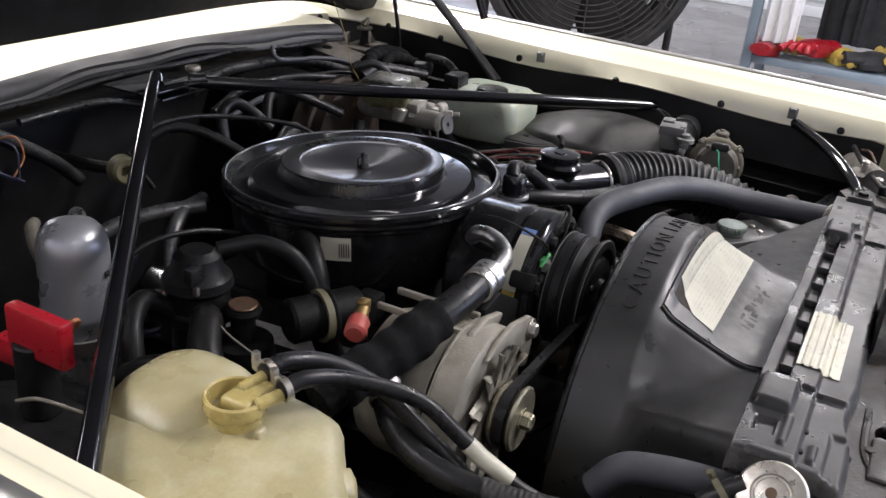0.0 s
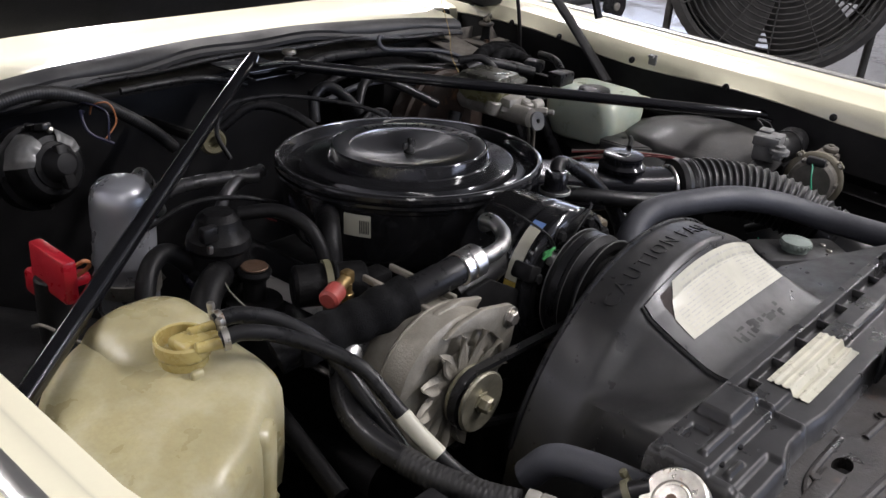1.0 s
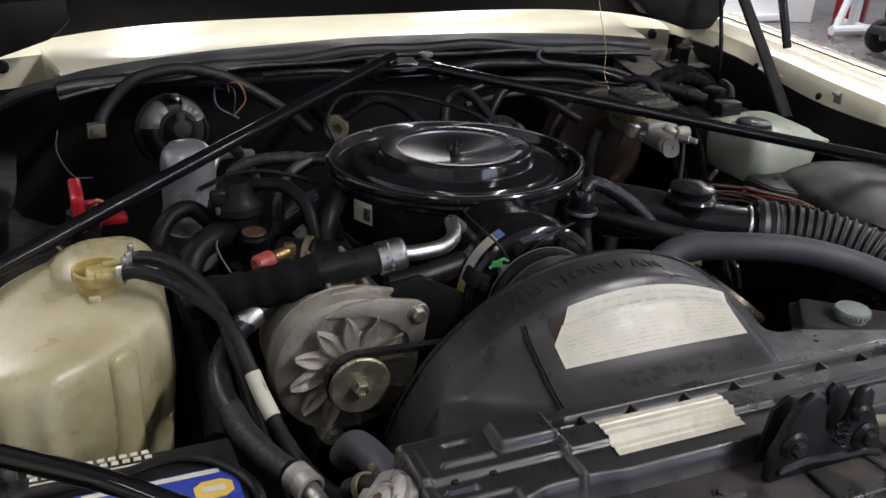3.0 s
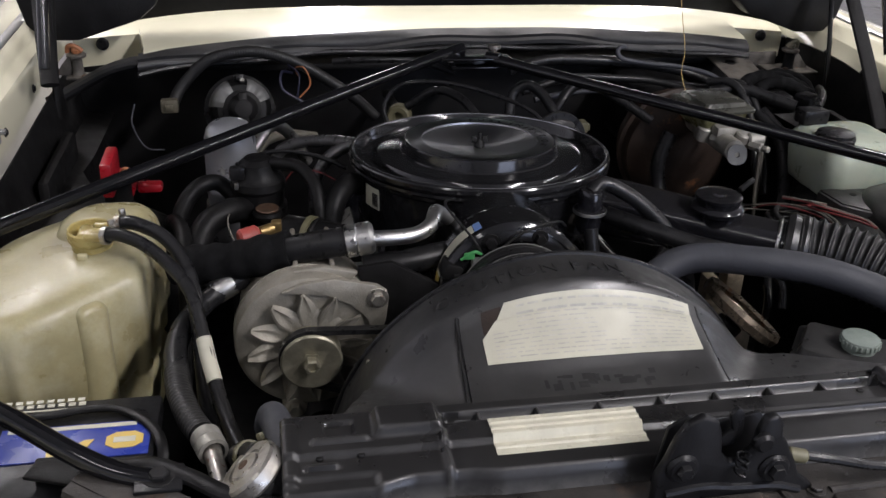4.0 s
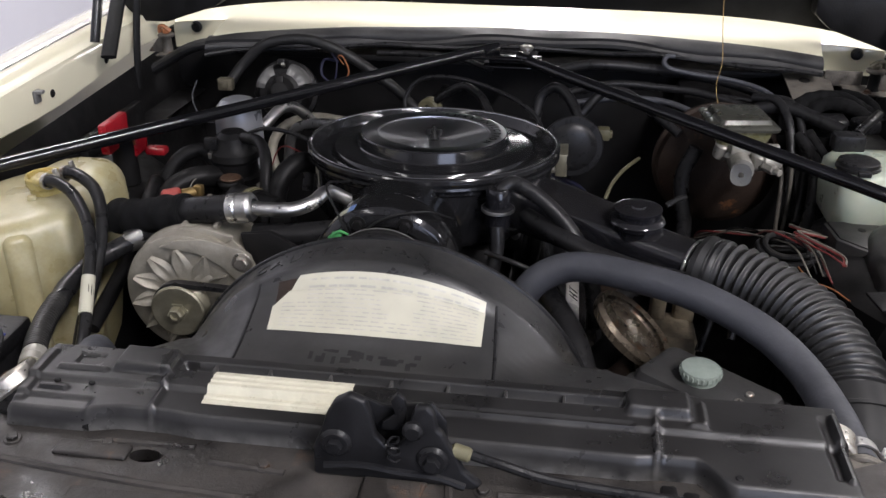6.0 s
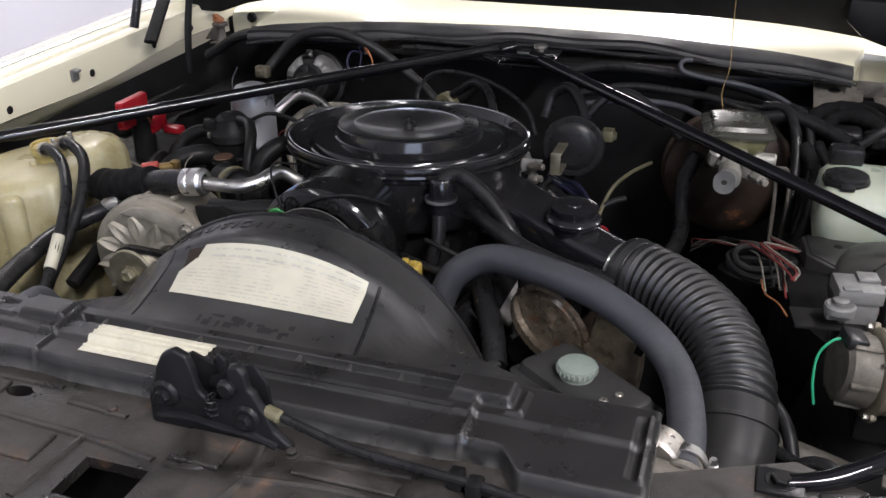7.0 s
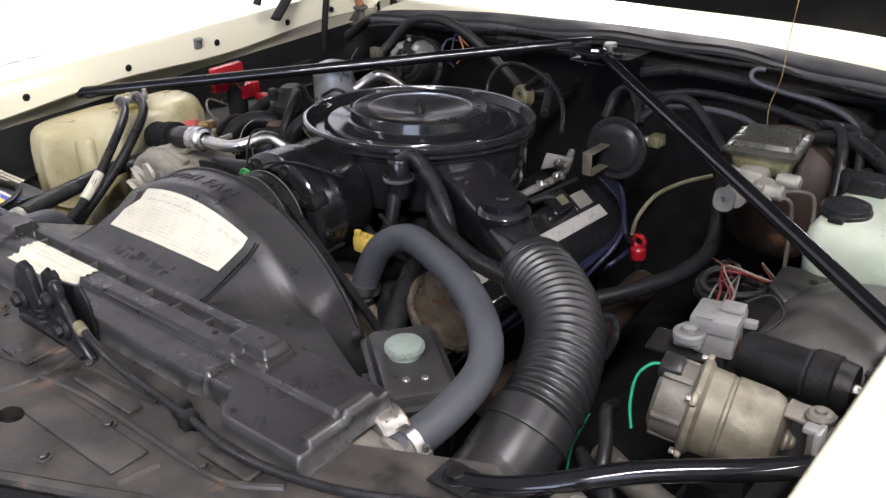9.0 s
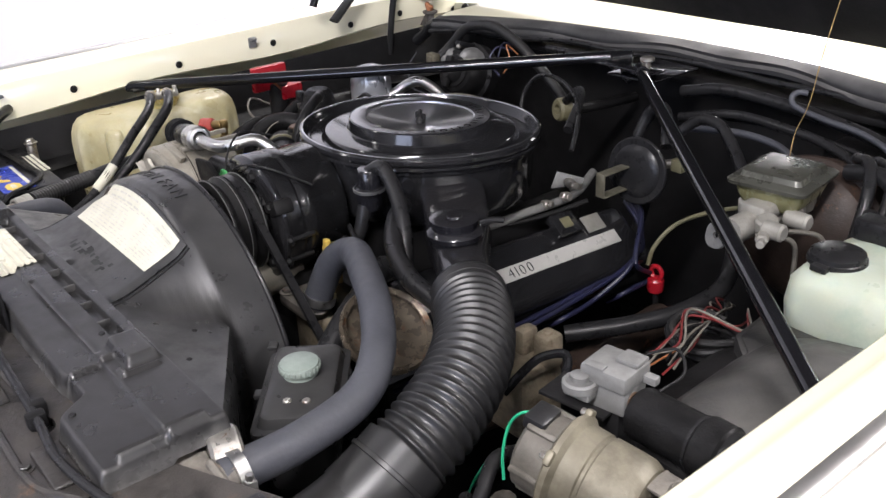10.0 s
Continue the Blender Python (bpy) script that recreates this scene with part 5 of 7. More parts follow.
# hood latch and its cable
latch = thing("hood_latch", (0.06, -0.69, 0.86), "black steel hood latch with striker slot and spring", "latch")
LM = Matrix.Translation((0.055, -0.692, 0.86)) @ Matrix.Rotation(radians(90), 4, "X") @ Matrix.Diagonal((0.82, 0.95, 1, 1))
part("plate", prism([(-0.072, 0.0), (0.070, 0.0), (0.105, -0.006), (0.108, 0.004), (0.088, 0.018), (0.080, 0.036), (0.072, 0.046), (0.066, 0.058), (0.060, 0.062), (0.058, 0.078), (0.050, 0.086), (0.038, 0.084), (0.033, 0.072), (0.030, 0.052), (0.020, 0.040),
                     (0.006, 0.040), (-0.004, 0.050), (-0.008, 0.072), (-0.014, 0.086), (-0.030, 0.092), (-0.046, 0.084), (-0.056, 0.068), (-0.062, 0.050), (-0.072, 0.030)], 0.010, LM, 0.0035, 3), MATTE, latch)
part("backing", prism([(-0.06, 0.0), (0.07, 0.0), (0.066, 0.05), (0.05, 0.07), (0.03, 0.066), (0.0, 0.062), (-0.03, 0.072), (-0.05, 0.06)], 0.005, LM @ Matrix.Translation((0, 0, -0.022)), 0.002), MATTE, latch)
part("striker_hook", prism([(-0.006, 0.044), (0.012, 0.046), (0.022, 0.058), (0.020, 0.080), (0.012, 0.086), (0.004, 0.078), (0.010, 0.062), (-0.004, 0.054)], 0.006, LM @ Matrix.Translation((0.004, 0.0, -0.011)), 0.002), MATTE, latch)
part("spring", tube([LM @ Vector((0.016 + 0.006 * math.cos(t * 1.3), 0.030 + 0.0015 * t, 0.014 + 0.006 * math.sin(t * 1.3))) for t in range(16)], 0.0012, 6, 2), MATTE, latch)
for x, z in ((-0.046, 0.040), (0.056, 0.030)):
    part("boss", disc(LM @ Vector((x, z, 0.008)), (0, -1, 0), 0.014, 0.006, 0.003, 24), MATTE, latch)
    part("bolt", hexbolt(LM @ Vector((x, z, 0.013)), (0, -1, 0), 0.0075, 0.008), MATTE, latch)
part("knob", disc(LM @ Vector((0.036, 0.062, 0.008)), (0, -1, 0), 0.009, 0.010, 0.003, 20), MATTE, latch)
part("rolled_edge", tube([LM @ Vector((x, z, 0.010)) for x, z in ((-0.060, 0.012), (-0.02, 0.016), (0.02, 0.012), (0.06, 0.010), (0.09, 0.002))], 0.004, 8, 5), MATTE, latch)
cable = thing("release_cable", (0.32, -0.705, 0.86), "black sheathed hood release cable clipped to the header", "cable")
part("sheath", tube([(0.128, -0.695, 0.893), (0.16, -0.70, 0.888), (0.21, -0.703, 0.878), (0.318, -0.706, 0.872), (0.40, -0.71, 0.868), (0.50, -0.69, 0.869), (0.60, -0.64, 0.869), (0.70, -0.60, 0.874), (0.80, -0.57, 0.88)], 0.0044, 10, 8), RUBBER, cable)
part("end_ferrule", disc((0.116, -0.694, 0.895), (1, -0.2, -0.15), 0.0065, 0.018, 0.002, 16), OLIVE, cable, "dull yellow ferrule")
for x, y in ((0.318, -0.706), (0.60, -0.64), (0.30, -0.70)):
    part("clip", box((x, y, 0.869), (0.014, 0.018, 0.016), 0.003), DARK, cable)

# ---- hoses ----


def clamp_ring(p, way, r, mat=BRIGHT, w=0.012):
    bm = lathe([(r, -w / 2), (r + 0.002, -w / 2), (r + 0.002, w / 2), (r, w / 2), (r, -w / 2)], axis(p, way), 32)
    m = axis(p, way)
    return join(bm, box((r + 0.006, 0, 0), (0.010, 0.014, w * 0.9), 0.002, m), hexbolt(m @ Vector((r + 0.006, 0.007, 0)), m.to_3x3() @ Vector((0, 1, 0)), 0.004, 0.006, False))


rh = thing("radiator_hose", (0.35, -0.35, 0.80), "thick grey-blue upper radiator hose with steel clamps", "radiator hose")
part("hose", tube([(0.143, -0.298, 0.765), (0.147, -0.292, 0.790), (0.168, -0.280, 0.836), (0.217, -0.279, 0.863), (0.290, -0.312, 0.872), (0.361, -0.347, 0.871), (0.425, -0.390, 0.858), (0.463, -0.440, 0.844), (0.480, -0.519, 0.840), (0.483, -0.603, 0.842)], 0.0190, 24, 8), HOSE, rh)
part("clamp", clamp_ring((0.144, -0.295, 0.774), (0.15, 0.2, 1), 0.0198), BRIGHT, rh, "steel hose clamp")
part("clamp", clamp_ring((0.483, -0.588, 0.842), (0.03, -1, 0.02), 0.0198), BRIGHT, rh, "steel hose clamp")
thermo = thing("thermostat_housing", (0.13, -0.28, 0.70), "rusty thermostat housing below the hose", "thermostat housing")
part("neck", tube([(0.118, -0.290, 0.745), (0.130, -0.293, 0.752), (0.143, -0.298, 0.768)], 0.0185, 20, 5), CORRODED, thermo, "stained outlet neck")
part("flange", join(box((0.105, -0.290, 0.752), (0.075, 0.06, 0.020), 0.008), hexbolt((0.078, -0.308, 0.762), (0, 0, 1)), hexbolt((0.128, -0.272, 0.762), (0, 0, 1))), CORRODED, thermo)
part("base", box((0.11, -0.26, 0.70), (0.08, 0.08, 0.09), 0.01), CASTTAN, thermo)

PITCH = 0.0122


def ribbed(base, amp, smooth_ends=0.0):
    def r(s, total):
        if s < smooth_ends or s > total - smooth_ends:
            return base + amp * 0.3
        return base + amp * (0.5 + 0.5 * math.cos(2 * math.pi * s / PITCH)) ** 1.8
    return r


duct = thing("intake_duct", (0.48, -0.36, 0.74), "black ribbed plastic air intake duct", "air duct")
part("ribbed_hose", tube([(0.385, -0.232, 0.846), (0.425, -0.258, 0.847), (0.470, -0.298, 0.842), (0.503, -0.345, 0.832), (0.522, -0.40, 0.815), (0.525, -0.445, 0.795)], 0.045, 36, 60, ribbed(0.0412, 0.0046, 0.012)), DUCT, duct, "", 180)
part("cuff", tube([(0.524, -0.432, 0.802), (0.525, -0.462, 0.786), (0.522, -0.49, 0.770)], 0.047, 32, 5), DUCT, duct)
part("horn", tube([(0.524, -0.475, 0.779), (0.520, -0.52, 0.762), (0.515, -0.57, 0.75), (0.51, -0.64, 0.74)], 0.044, 28, 6), DUCT, duct)
part("band", lathe([(0.0475, -0.003), (0.0495, -0.002), (0.0495, 0.002), (0.0475, 0.003)], axis((0.525, -0.452, 0.791), (0, -0.85, -0.5)), 40), DUCT, duct)
part("collar", lathe([(0.030, -0.018), (0.045, -0.016), (0.047, -0.008), (0.044, 0.0), (0.047, 0.008), (0.044, 0.016), (0.040, 0.02)], axis((0.393, -0.237, 0.846), (0.84, -0.54, 0.0)), 40), DUCT, duct)

# ---- washer tank ----
wt = thing("washer_tank", (-0.56, -0.23, 0.60), "yellowed translucent plastic washer tank with two hoses", "washer tank")
TO = [(-0.668, -0.295), (-0.655, -0.338), (-0.605, -0.357), (-0.555, -0.348), (-0.485, -0.297), (-0.454, -0.268), (-0.448, -0.20), (-0.446, -0.125), (-0.462, -0.090), (-0.50, -0.082), (-0.56, -0.090), (-0.625, -0.135), (-0.66, -0.20)]
TO = [tuple(p)[:2] for p in curve_points([(x, y, 0) for x, y in TO] + [(*TO[0], 0)], 8)][:-1]


def shrunk(inset, z, flute=0.0):
    """The tank's outline drawn in by inset at the height z; flutes run up its sides."""
    cx, cy = -0.552, -0.222
    ring, n = [], len(TO)
    for i, (x, y) in enumerate(TO):
        along = Vector(TO[(i + 1) % n]) - Vector(TO[i - 1])
        out = Vector((along.y, -along.x)).normalized()
        if out.dot(Vector((x - cx, y - cy))) < 0:
            out = -out
        far = min(0.92, inset / max(0.02, (Vector((x - cx, y - cy))).length))
        px_, py_ = cx + (x - cx) * (1 - far), cy + (y - cy) * (1 - far)
        w = flute * (math.sin(i * 1.02) + 0.5 * math.sin(i * 0.47 + 1.0))
        slope = min(1.0, max(0.0, (z - 0.80) / 0.06))
        ring.append((px_ + out.x * w, py_ + out.y * w, z + slope * (0.085 * (px_ + 0.552) + 0.03 * (py_ + 0.222))))
    return ring


part("tank", loft([shrunk(*lv) for lv in ((0.05, 0.60), (0.022, 0.612, 0.001), (0.012, 0.66, 0.003), (0.006, 0.735, 0.0035), (0.009, 0.741, 0.003), (0.009, 0.747, 0.003), (0.003, 0.754, 0.003), (0.0, 0.785, 0.0025), (0.0, 0.835, 0.002), (0.001, 0.856, 0.001), (0.005, 0.868, 0.0005),
                                      (0.013, 0.8765), (0.025, 0.8812), (0.045, 0.8832), (0.08, 0.8842), (0.12, 0.885), (0.20, 0.885))]), TANK, wt, "", 60)
part("hump", tank([(0.80, -0.508, -0.142, 0.058, 0.056, 0.03), (0.874, -0.510, -0.144, 0.062, 0.060, 0.042), (0.883, -0.509, -0.143, 0.059, 0.057, 0.042), (0.890, -0.507, -0.141, 0.053, 0.051, 0.040), (0.896, -0.504, -0.138, 0.044, 0.042, 0.034), (0.900, -0.500, -0.135, 0.030, 0.028, 0.024), (0.9015, -0.498, -0.133, 0.012, 0.011, 0.009)], 8), TANK, wt, "", 60)
PW_N = Vector((0.62, -0.78, 0)).normalized()
PL = axis((-0.5075, -0.3125, 0.745), PW_N)
part("pilaster", tank([(-0.02, 0, 0, 0.020, 0.125, 0.012), (0.004, 0, 0, 0.018, 0.122, 0.012), (0.008, 0, 0, 0.012, 0.115, 0.010)], 5), TANK, None, "", 60)
ob = scene.collection.objects[-1]
ob.parent = wt
ob.matrix_local = Matrix.Translation((0.56, 0.23, -0.60)) @ PL
for z in (0.70, 0.735):
    part("moulded_line", tube([(-0.625, -0.353, z), (-0.575, -0.3535, z + 0.001), (-0.545, -0.345, z + 0.002), (-0.522, -0.328, z + 0.003)], 0.0025, 8, 5), TANK, wt)
part("filler_neck", lathe([(0.0225, -0.02), (0.0235, 0.008), (0.0258, 0.011), (0.0272, 0.014), (0.0272, 0.024), (0.0255, 0.0262), (0.0238, 0.025), (0.0228, 0.008), (0.0, 0.004)], Matrix.Translation((-0.517, -0.205, 0.886)), 40), AMBER, wt, "amber open filler neck")
part("nipple", join(box((-0.508, -0.212, 0.9065), (0.044, 0.030, 0.014), 0.005, None, 3), disc((-0.520, -0.228, 0.910), (1, -0.42, 0.1), 0.0056, 0.030, 0.002, 14), disc((-0.512, -0.205, 0.912), (1, -0.22, 0.1), 0.0056, 0.032, 0.002, 14)), AMBER, wt, "double hose nipple of amber plastic")
part("neck_tab", box((-0.524, -0.236, 0.887), (0.013, 0.007, 0.012), 0.003, None, 3), TANK, wt)
wh = thing("washer_hoses", (-0.42, -0.36, 0.80), "pair of dark rubber hoses from the tank with white tape", "hose")
part("hose", tube([(-0.498, -0.237, 0.915), (-0.476, -0.246, 0.919), (-0.440, -0.268, 0.908), (-0.400, -0.318, 0.884), (-0.384, -0.366, 0.844), (-0.366, -0.43, 0.80), (-0.345, -0.50, 0.79), (-0.33, -0.56, 0.82)], 0.0078, 12, 8), RUBBER, wh)
part("hose", tube([(-0.487, -0.211, 0.917), (-0.464, -0.217, 0.920), (-0.428, -0.238, 0.908), (-0.402, -0.28, 0.882), (-0.392, -0.33, 0.84), (-0.385, -0.40, 0.79), (-0.37, -0.46, 0.75)], 0.0085, 12, 8), RUBBER, wh)
part("tape", tube([(-0.3845, -0.364, 0.8455), (-0.3800, -0.382, 0.831), (-0.3735, -0.405, 0.8155)], 0.0086, 14, 5), PAPER, wh, "white tape wrapped round the hose")
for p, w in (((-0.494, -0.2385, 0.916), (1, -0.4, 0.12)), ((-0.482, -0.212, 0.918), (1, -0.2, 0.1))):
    part("clip", clamp_ring(p, w, 0.009, ZINC, 0.006), ZINC, wh)

# ---- battery ----
bat = thing("battery", (-0.54, -0.53, 0.62), "black car battery with a blue and yellow label", "battery")
part("case", join(box((-0.545, -0.525, 0.72), (0.235, 0.165, 0.20), 0.006), box((-0.545, -0.525, 0.818), (0.243, 0.173, 0.022), 0.004)), MATTE, bat)
blabel = part("label", box((-0.498, -0.508, 0.8298), (0.138, 0.052, 0.0015), 0.0005), BLUELABEL, bat, "blue label")
part("mark", prism([(x * 0.017 - 0.452, y * 0.012 - 0.512) for x, y in ((-1, -0.5), (-0.5, -1), (0.5, -1), (1, -0.5), (1, 0.5), (0.5, 1), (-0.5, 1), (-1, 0.5))], 0.0008, Matrix.Translation((0, 0, 0.8306)), 0), GOLD, blabel, "yellow emblem")
part("mark_centre", box((-0.452, -0.512, 0.8316), (0.020, 0.008, 0.0006), 0.0002), PAPER, blabel, "pale bar on the emblem")
part("mark", prism([(-0.520, -0.530), (-0.490, -0.530), (-0.480, -0.508), (-0.488, -0.508), (-0.505, -0.522), (-0.520, -0.512)], 0.0008, Matrix.Translation((0, 0, 0.8306)), 0), GOLD, blabel)
part("light_band", box((-0.502, -0.487, 0.8308), (0.118, 0.006, 0.0006), 0.0002), PAPER, blabel, "pale band along the label")
for r in range(2):
    for k in range(11):
        part("print_bar", box((-0.600 + 0.0098 * k + 0.002 * r, -0.4385 - 0.0075 * r, 0.8297), (0.0066, 0.0052, 0.0012), 0.0003), PAPER, bat)
part("print_line", box((-0.552, -0.4535, 0.8297), (0.10, 0.0022, 0.001), 0.0003), PAPER, bat)
part("strap", tube([(-0.665, -0.475, 0.833), (-0.60, -0.472, 0.834), (-0.524, -0.468, 0.834), (-0.494, -0.462, 0.834), (-0.461, -0.466, 0.834), (-0.431, -0.493, 0.833), (-0.416, -0.529, 0.830), (-0.418, -0.56, 0.80)], 0.0055, 10, 6, flat=0.6), DIMRUBBER, bat, "black battery handle")
part("hold_down", join(prism([(-0.52, -0.545), (-0.47, -0.560), (-0.435, -0.570), (-0.430, -0.585), (-0.47, -0.592), (-0.53, -0.570)], 0.004, Matrix.Translation((0, 0, 0.840)), 0.0015), box((-0.50, -0.550, 0.836), (0.05, 0.020, 0.010), 0.003)), DARK, bat, "black hold-down bracket")
part("hold_down_nut", hexbolt((-0.460, -0.576, 0.844), (0, 0, 1), 0.0075, 0.009), ZINC, bat, "dull hold-down nut")
part("terminal", join(disc((-0.62, -0.43, 0.80), (0, 0, 1), 0.009, 0.045), hexbolt((-0.62, -0.43, 0.845), (0, 0, 1), 0.008, 0.008)), ZINC, bat, "bare steel terminal bolt")
part("tray", box((-0.545, -0.525, 0.61), (0.26, 0.19, 0.02), 0.004), DARK, bat)

# ---- air-conditioning lines ----
sl = thing("suction_line", (-0.29, -0.27, 0.86), "black sleeved refrigerant hose with bright aluminium pipe", "hose")
part("sleeve", tube([(-0.405, -0.232, 0.868), (-0.37, -0.245, 0.876), (-0.325, -0.262, 0.890), (-0.285, -0.272, 0.902)], 0.0235, 22, 8, lambda q, total: 0.0235 + 0.0012 * math.sin(q * 210.0) + 0.001 * math.sin(q * 83.0)), SLEEVE, sl, "fabric-like black sleeve")
part("hose", tube([(-0.30, -0.269, 0.898), (-0.25, -0.281, 0.911), (-0.200, -0.286, 0.919)], 0.0172, 20, 6), RUBBER, sl)
part("crimp", lathe([(0.016, -0.017), (0.0192, -0.016), (0.0192, -0.006), (0.0178, -0.004), (0.0192, -0.002), (0.0192, 0.012), (0.016, 0.016), (0.011, 0.017)], axis((-0.205, -0.286, 0.918), (1, -0.06, 0.16)), 32), BRIGHT, sl, "bright crimp collar")
part("pipe", tube([(-0.195, -0.287, 0.919), (-0.165, -0.286, 0.918), (-0.138, -0.280, 0.918), (-0.118, -0.265, 0.922), (-0.110, -0.245, 0.926), (-0.104, -0.228, 0.922), (-0.085, -0.213, 0.905)], 0.0092, 16, 8), BRIGHT, sl, "bright aluminium pipe")
part("lower_pipe", tube([(-0.20, -0.262, 0.868), (-0.15, -0.262, 0.872), (-0.09, -0.25, 0.876)], 0.016, 14, 5), RUBBER, sl)
part("lower_crimp", tube([(-0.185, -0.264, 0.870), (-0.165, -0.264, 0.871)], 0.0135, 14, 2), BRIGHT, sl)
part("hose_end", tube([(-0.425, -0.226, 0.860), (-0.40, -0.234, 0.869)], 0.019, 18, 3), RUBBER, sl)
rl = thing("refrigerant_hose", (-0.39, -0.40, 0.80), "black corrugated refrigerant hose with white crimp ends", "hose")
part("hose", tube([(-0.34, -0.255, 0.862), (-0.38, -0.275, 0.846), (-0.408, -0.315, 0.835), (-0.416, -0.36, 0.828), (-0.412, -0.40, 0.824)], 0.0128, 18, 8), RUBBER, rl)
part("convolute", tube([(-0.413, -0.395, 0.825), (-0.408, -0.43, 0.823), (-0.395, -0.475, 0.823), (-0.382, -0.505, 0.824)], 0.0135, 20, 50, lambda s, total: 0.0130 + 0.0006 * (0.5 + 0.5 * math.cos(2 * math.pi * s / 0.0055))), LOOM, rl)
part("crimp", lathe([(0.011, -0.014), (0.0150, -0.013), (0.0150, -0.003), (0.0138, -0.001), (0.0150, 0.001), (0.0146, 0.013), (0.011, 0.014)], axis((-0.374, -0.522, 0.824), (0.35, -1, 0.0)), 28), PALEALU, rl, "pale crimp collar")
part("crimp", lathe([(0.012, -0.014), (0.0148, -0.013), (0.0148, 0.010), (0.0135, 0.013), (0.012, 0.014)], axis((-0.366, -0.264, 0.852), (-1, -0.45, -0.4)), 28), BRIGHT, rl)
part("pipe", tube([(-0.372, -0.53, 0.824), (-0.366, -0.555, 0.822), (-0.36, -0.585, 0.815), (-0.36, -0.62, 0.79)], 0.009, 14, 5), ZINC, rl)

dry = thing("receiver_cap", (-0.325, -0.625, 0.80), "dull metal round cap of the receiver drier", "receiver drier")
DM = axis((-0.333, -0.622, 0.870), (-0.62, 0.12, 0.72)) @ Matrix.Scale(0.87, 4)
part("cap", lathe([(0, -0.012), (0.032, -0.012), (0.0345, -0.009), (0.0345, 0.004), (0.032, 0.007), (0.020, 0.0085), (0.0185, 0.0065), (0.0165, 0.0065), (0.015, 0.009), (0.006, 0.010), (0, 0.010)], DM, 48), ZINC, dry)
part("rust_spot", disc(DM @ Vector((0, 0, 0.0095)), (-0.62, 0.12, 0.72), 0.005, 0.0015, 0.0005, 14), RUST, dry)
part("can", tube([DM @ Vector((0, 0, -0.01)), (-0.305, -0.625, 0.845), (-0.30, -0.63, 0.78), (-0.30, -0.63, 0.66)], 0.027, 20, 6), DARK, dry)
gh = thing("grey_pipe", (-0.305, -0.55, 0.80), "grey-blue rubber pipe beside the radiator", "pipe")
part("pipe", tube([(-0.318, -0.470, 0.80), (-0.314, -0.492, 0.828), (-0.308, -0.525, 0.836), (-0.302, -0.565, 0.838), (-0.298, -0.60, 0.836)], 0.0155, 20, 8), HOSE, gh)
part("nozzle", tube([(-0.345, -0.57, 0.845), (-0.335, -0.585, 0.858), (-0.328, -0.60, 0.868)], 0.011, 12, 5), RUBBER, gh)
part("clip", clamp_ring((-0.336, -0.584, 0.857), (0.4, -0.6, 0.5), 0.0115, OLIVE, 0.006), OLIVE, gh, "yellow spring clip")

# ---- accumulator, fittings on the passenger side ----
acc = thing("accumulator", (-0.362, 0.156, 0.72), "silver round refrigerant accumulator can", "accumulator")
part("can", lathe([(0, 0.9195), (0.014, 0.919), (0.028, 0.914), (0.0355, 0.905), (0.0395, 0.891), (0.0402, 0.876), (0.0402, 0.815), (0.0425, 0.811), (0.0425, 0.804), (0.0402, 0.800), (0.0402, 0.735), (0.035, 0.72), (0, 0.72)], Matrix.Translation((-0.364, 0.156, 0)), 56), SILVER, acc)
part("band", lathe([(0.0405, 0.784), (0.0435, 0.783), (0.0435, 0.764), (0.0405, 0.763)], Matrix.Translation((-0.364, 0.156, 0)), 48), ZINC, acc)
part("stand", box((-0.362, 0.156, 0.60), (0.03, 0.03, 0.26), 0.004), DARK, acc)
part("pipe", tube([(-0.33, 0.18, 0.86), (-0.30, 0.22, 0.885), (-0.27, 0.25, 0.86), (-0.24, 0.27, 0.80)], 0.010, 14, 6), BRIGHT, acc, "aluminium pipe")

sf = thing("service_fitting", (-0.31, -0.195, 0.86), "brass service fitting with a faded red cap", "fitting")
part("cap", disc((-0.322, -0.203, 0.893), (-0.85, -0.35, -0.1), 0.0115, 0.026, 0.003, 18), REDFADE, sf, "faded red cap")
part("body", join(disc((-0.322, -0.203, 0.893), (0.85, 0.35, 0.1), 0.0075, 0.022, 0.002, 16), box((-0.300, -0.194, 0.897), (0.013, 0.013, 0.016), 0.003), disc((-0.300, -0.194, 0.86), (0, 0, 1), 0.006, 0.03, 0.001, 12), disc((-0.300, -0.194, 0.872), (0, 0, 1), 0.0085, 0.006, 0.001, 6)), BRASS, sf)
part("line", tube([(-0.30, -0.194, 0.862), (-0.30, -0.2, 0.84), (-0.31, -0.235, 0.87), (-0.32, -0.255, 0.885)], 0.006, 10, 5), DARK, sf)

dist = thing("vacuum_pump", (-0.315, 0.02, 0.70), "black air pump valve with stacked round caps", "pump")
part("body", lathe([(0, 0.92), (0.018, 0.919), (0.026, 0.912), (0.030, 0.896), (0.038, 0.888), (0.040, 0.878), (0.036, 0.872), (0.036, 0.852), (0.040, 0.848), (0.040, 0.838), (0.03, 0.83), (0.03, 0.70), (0, 0.70)], Matrix.Translation((-0.322, 0.010, -0.008)), 40), DIMRUBBER, dist)
part("clip", box((-0.35, -0.01, 0.896), (0.022, 0.014, 0.02), 0.004), RUBBER, dist)
part("connector", box((-0.352, -0.015, 0.878), (0.006, 0.006, 0.010), 0.001), BRIGHT, dist, "bright connector")
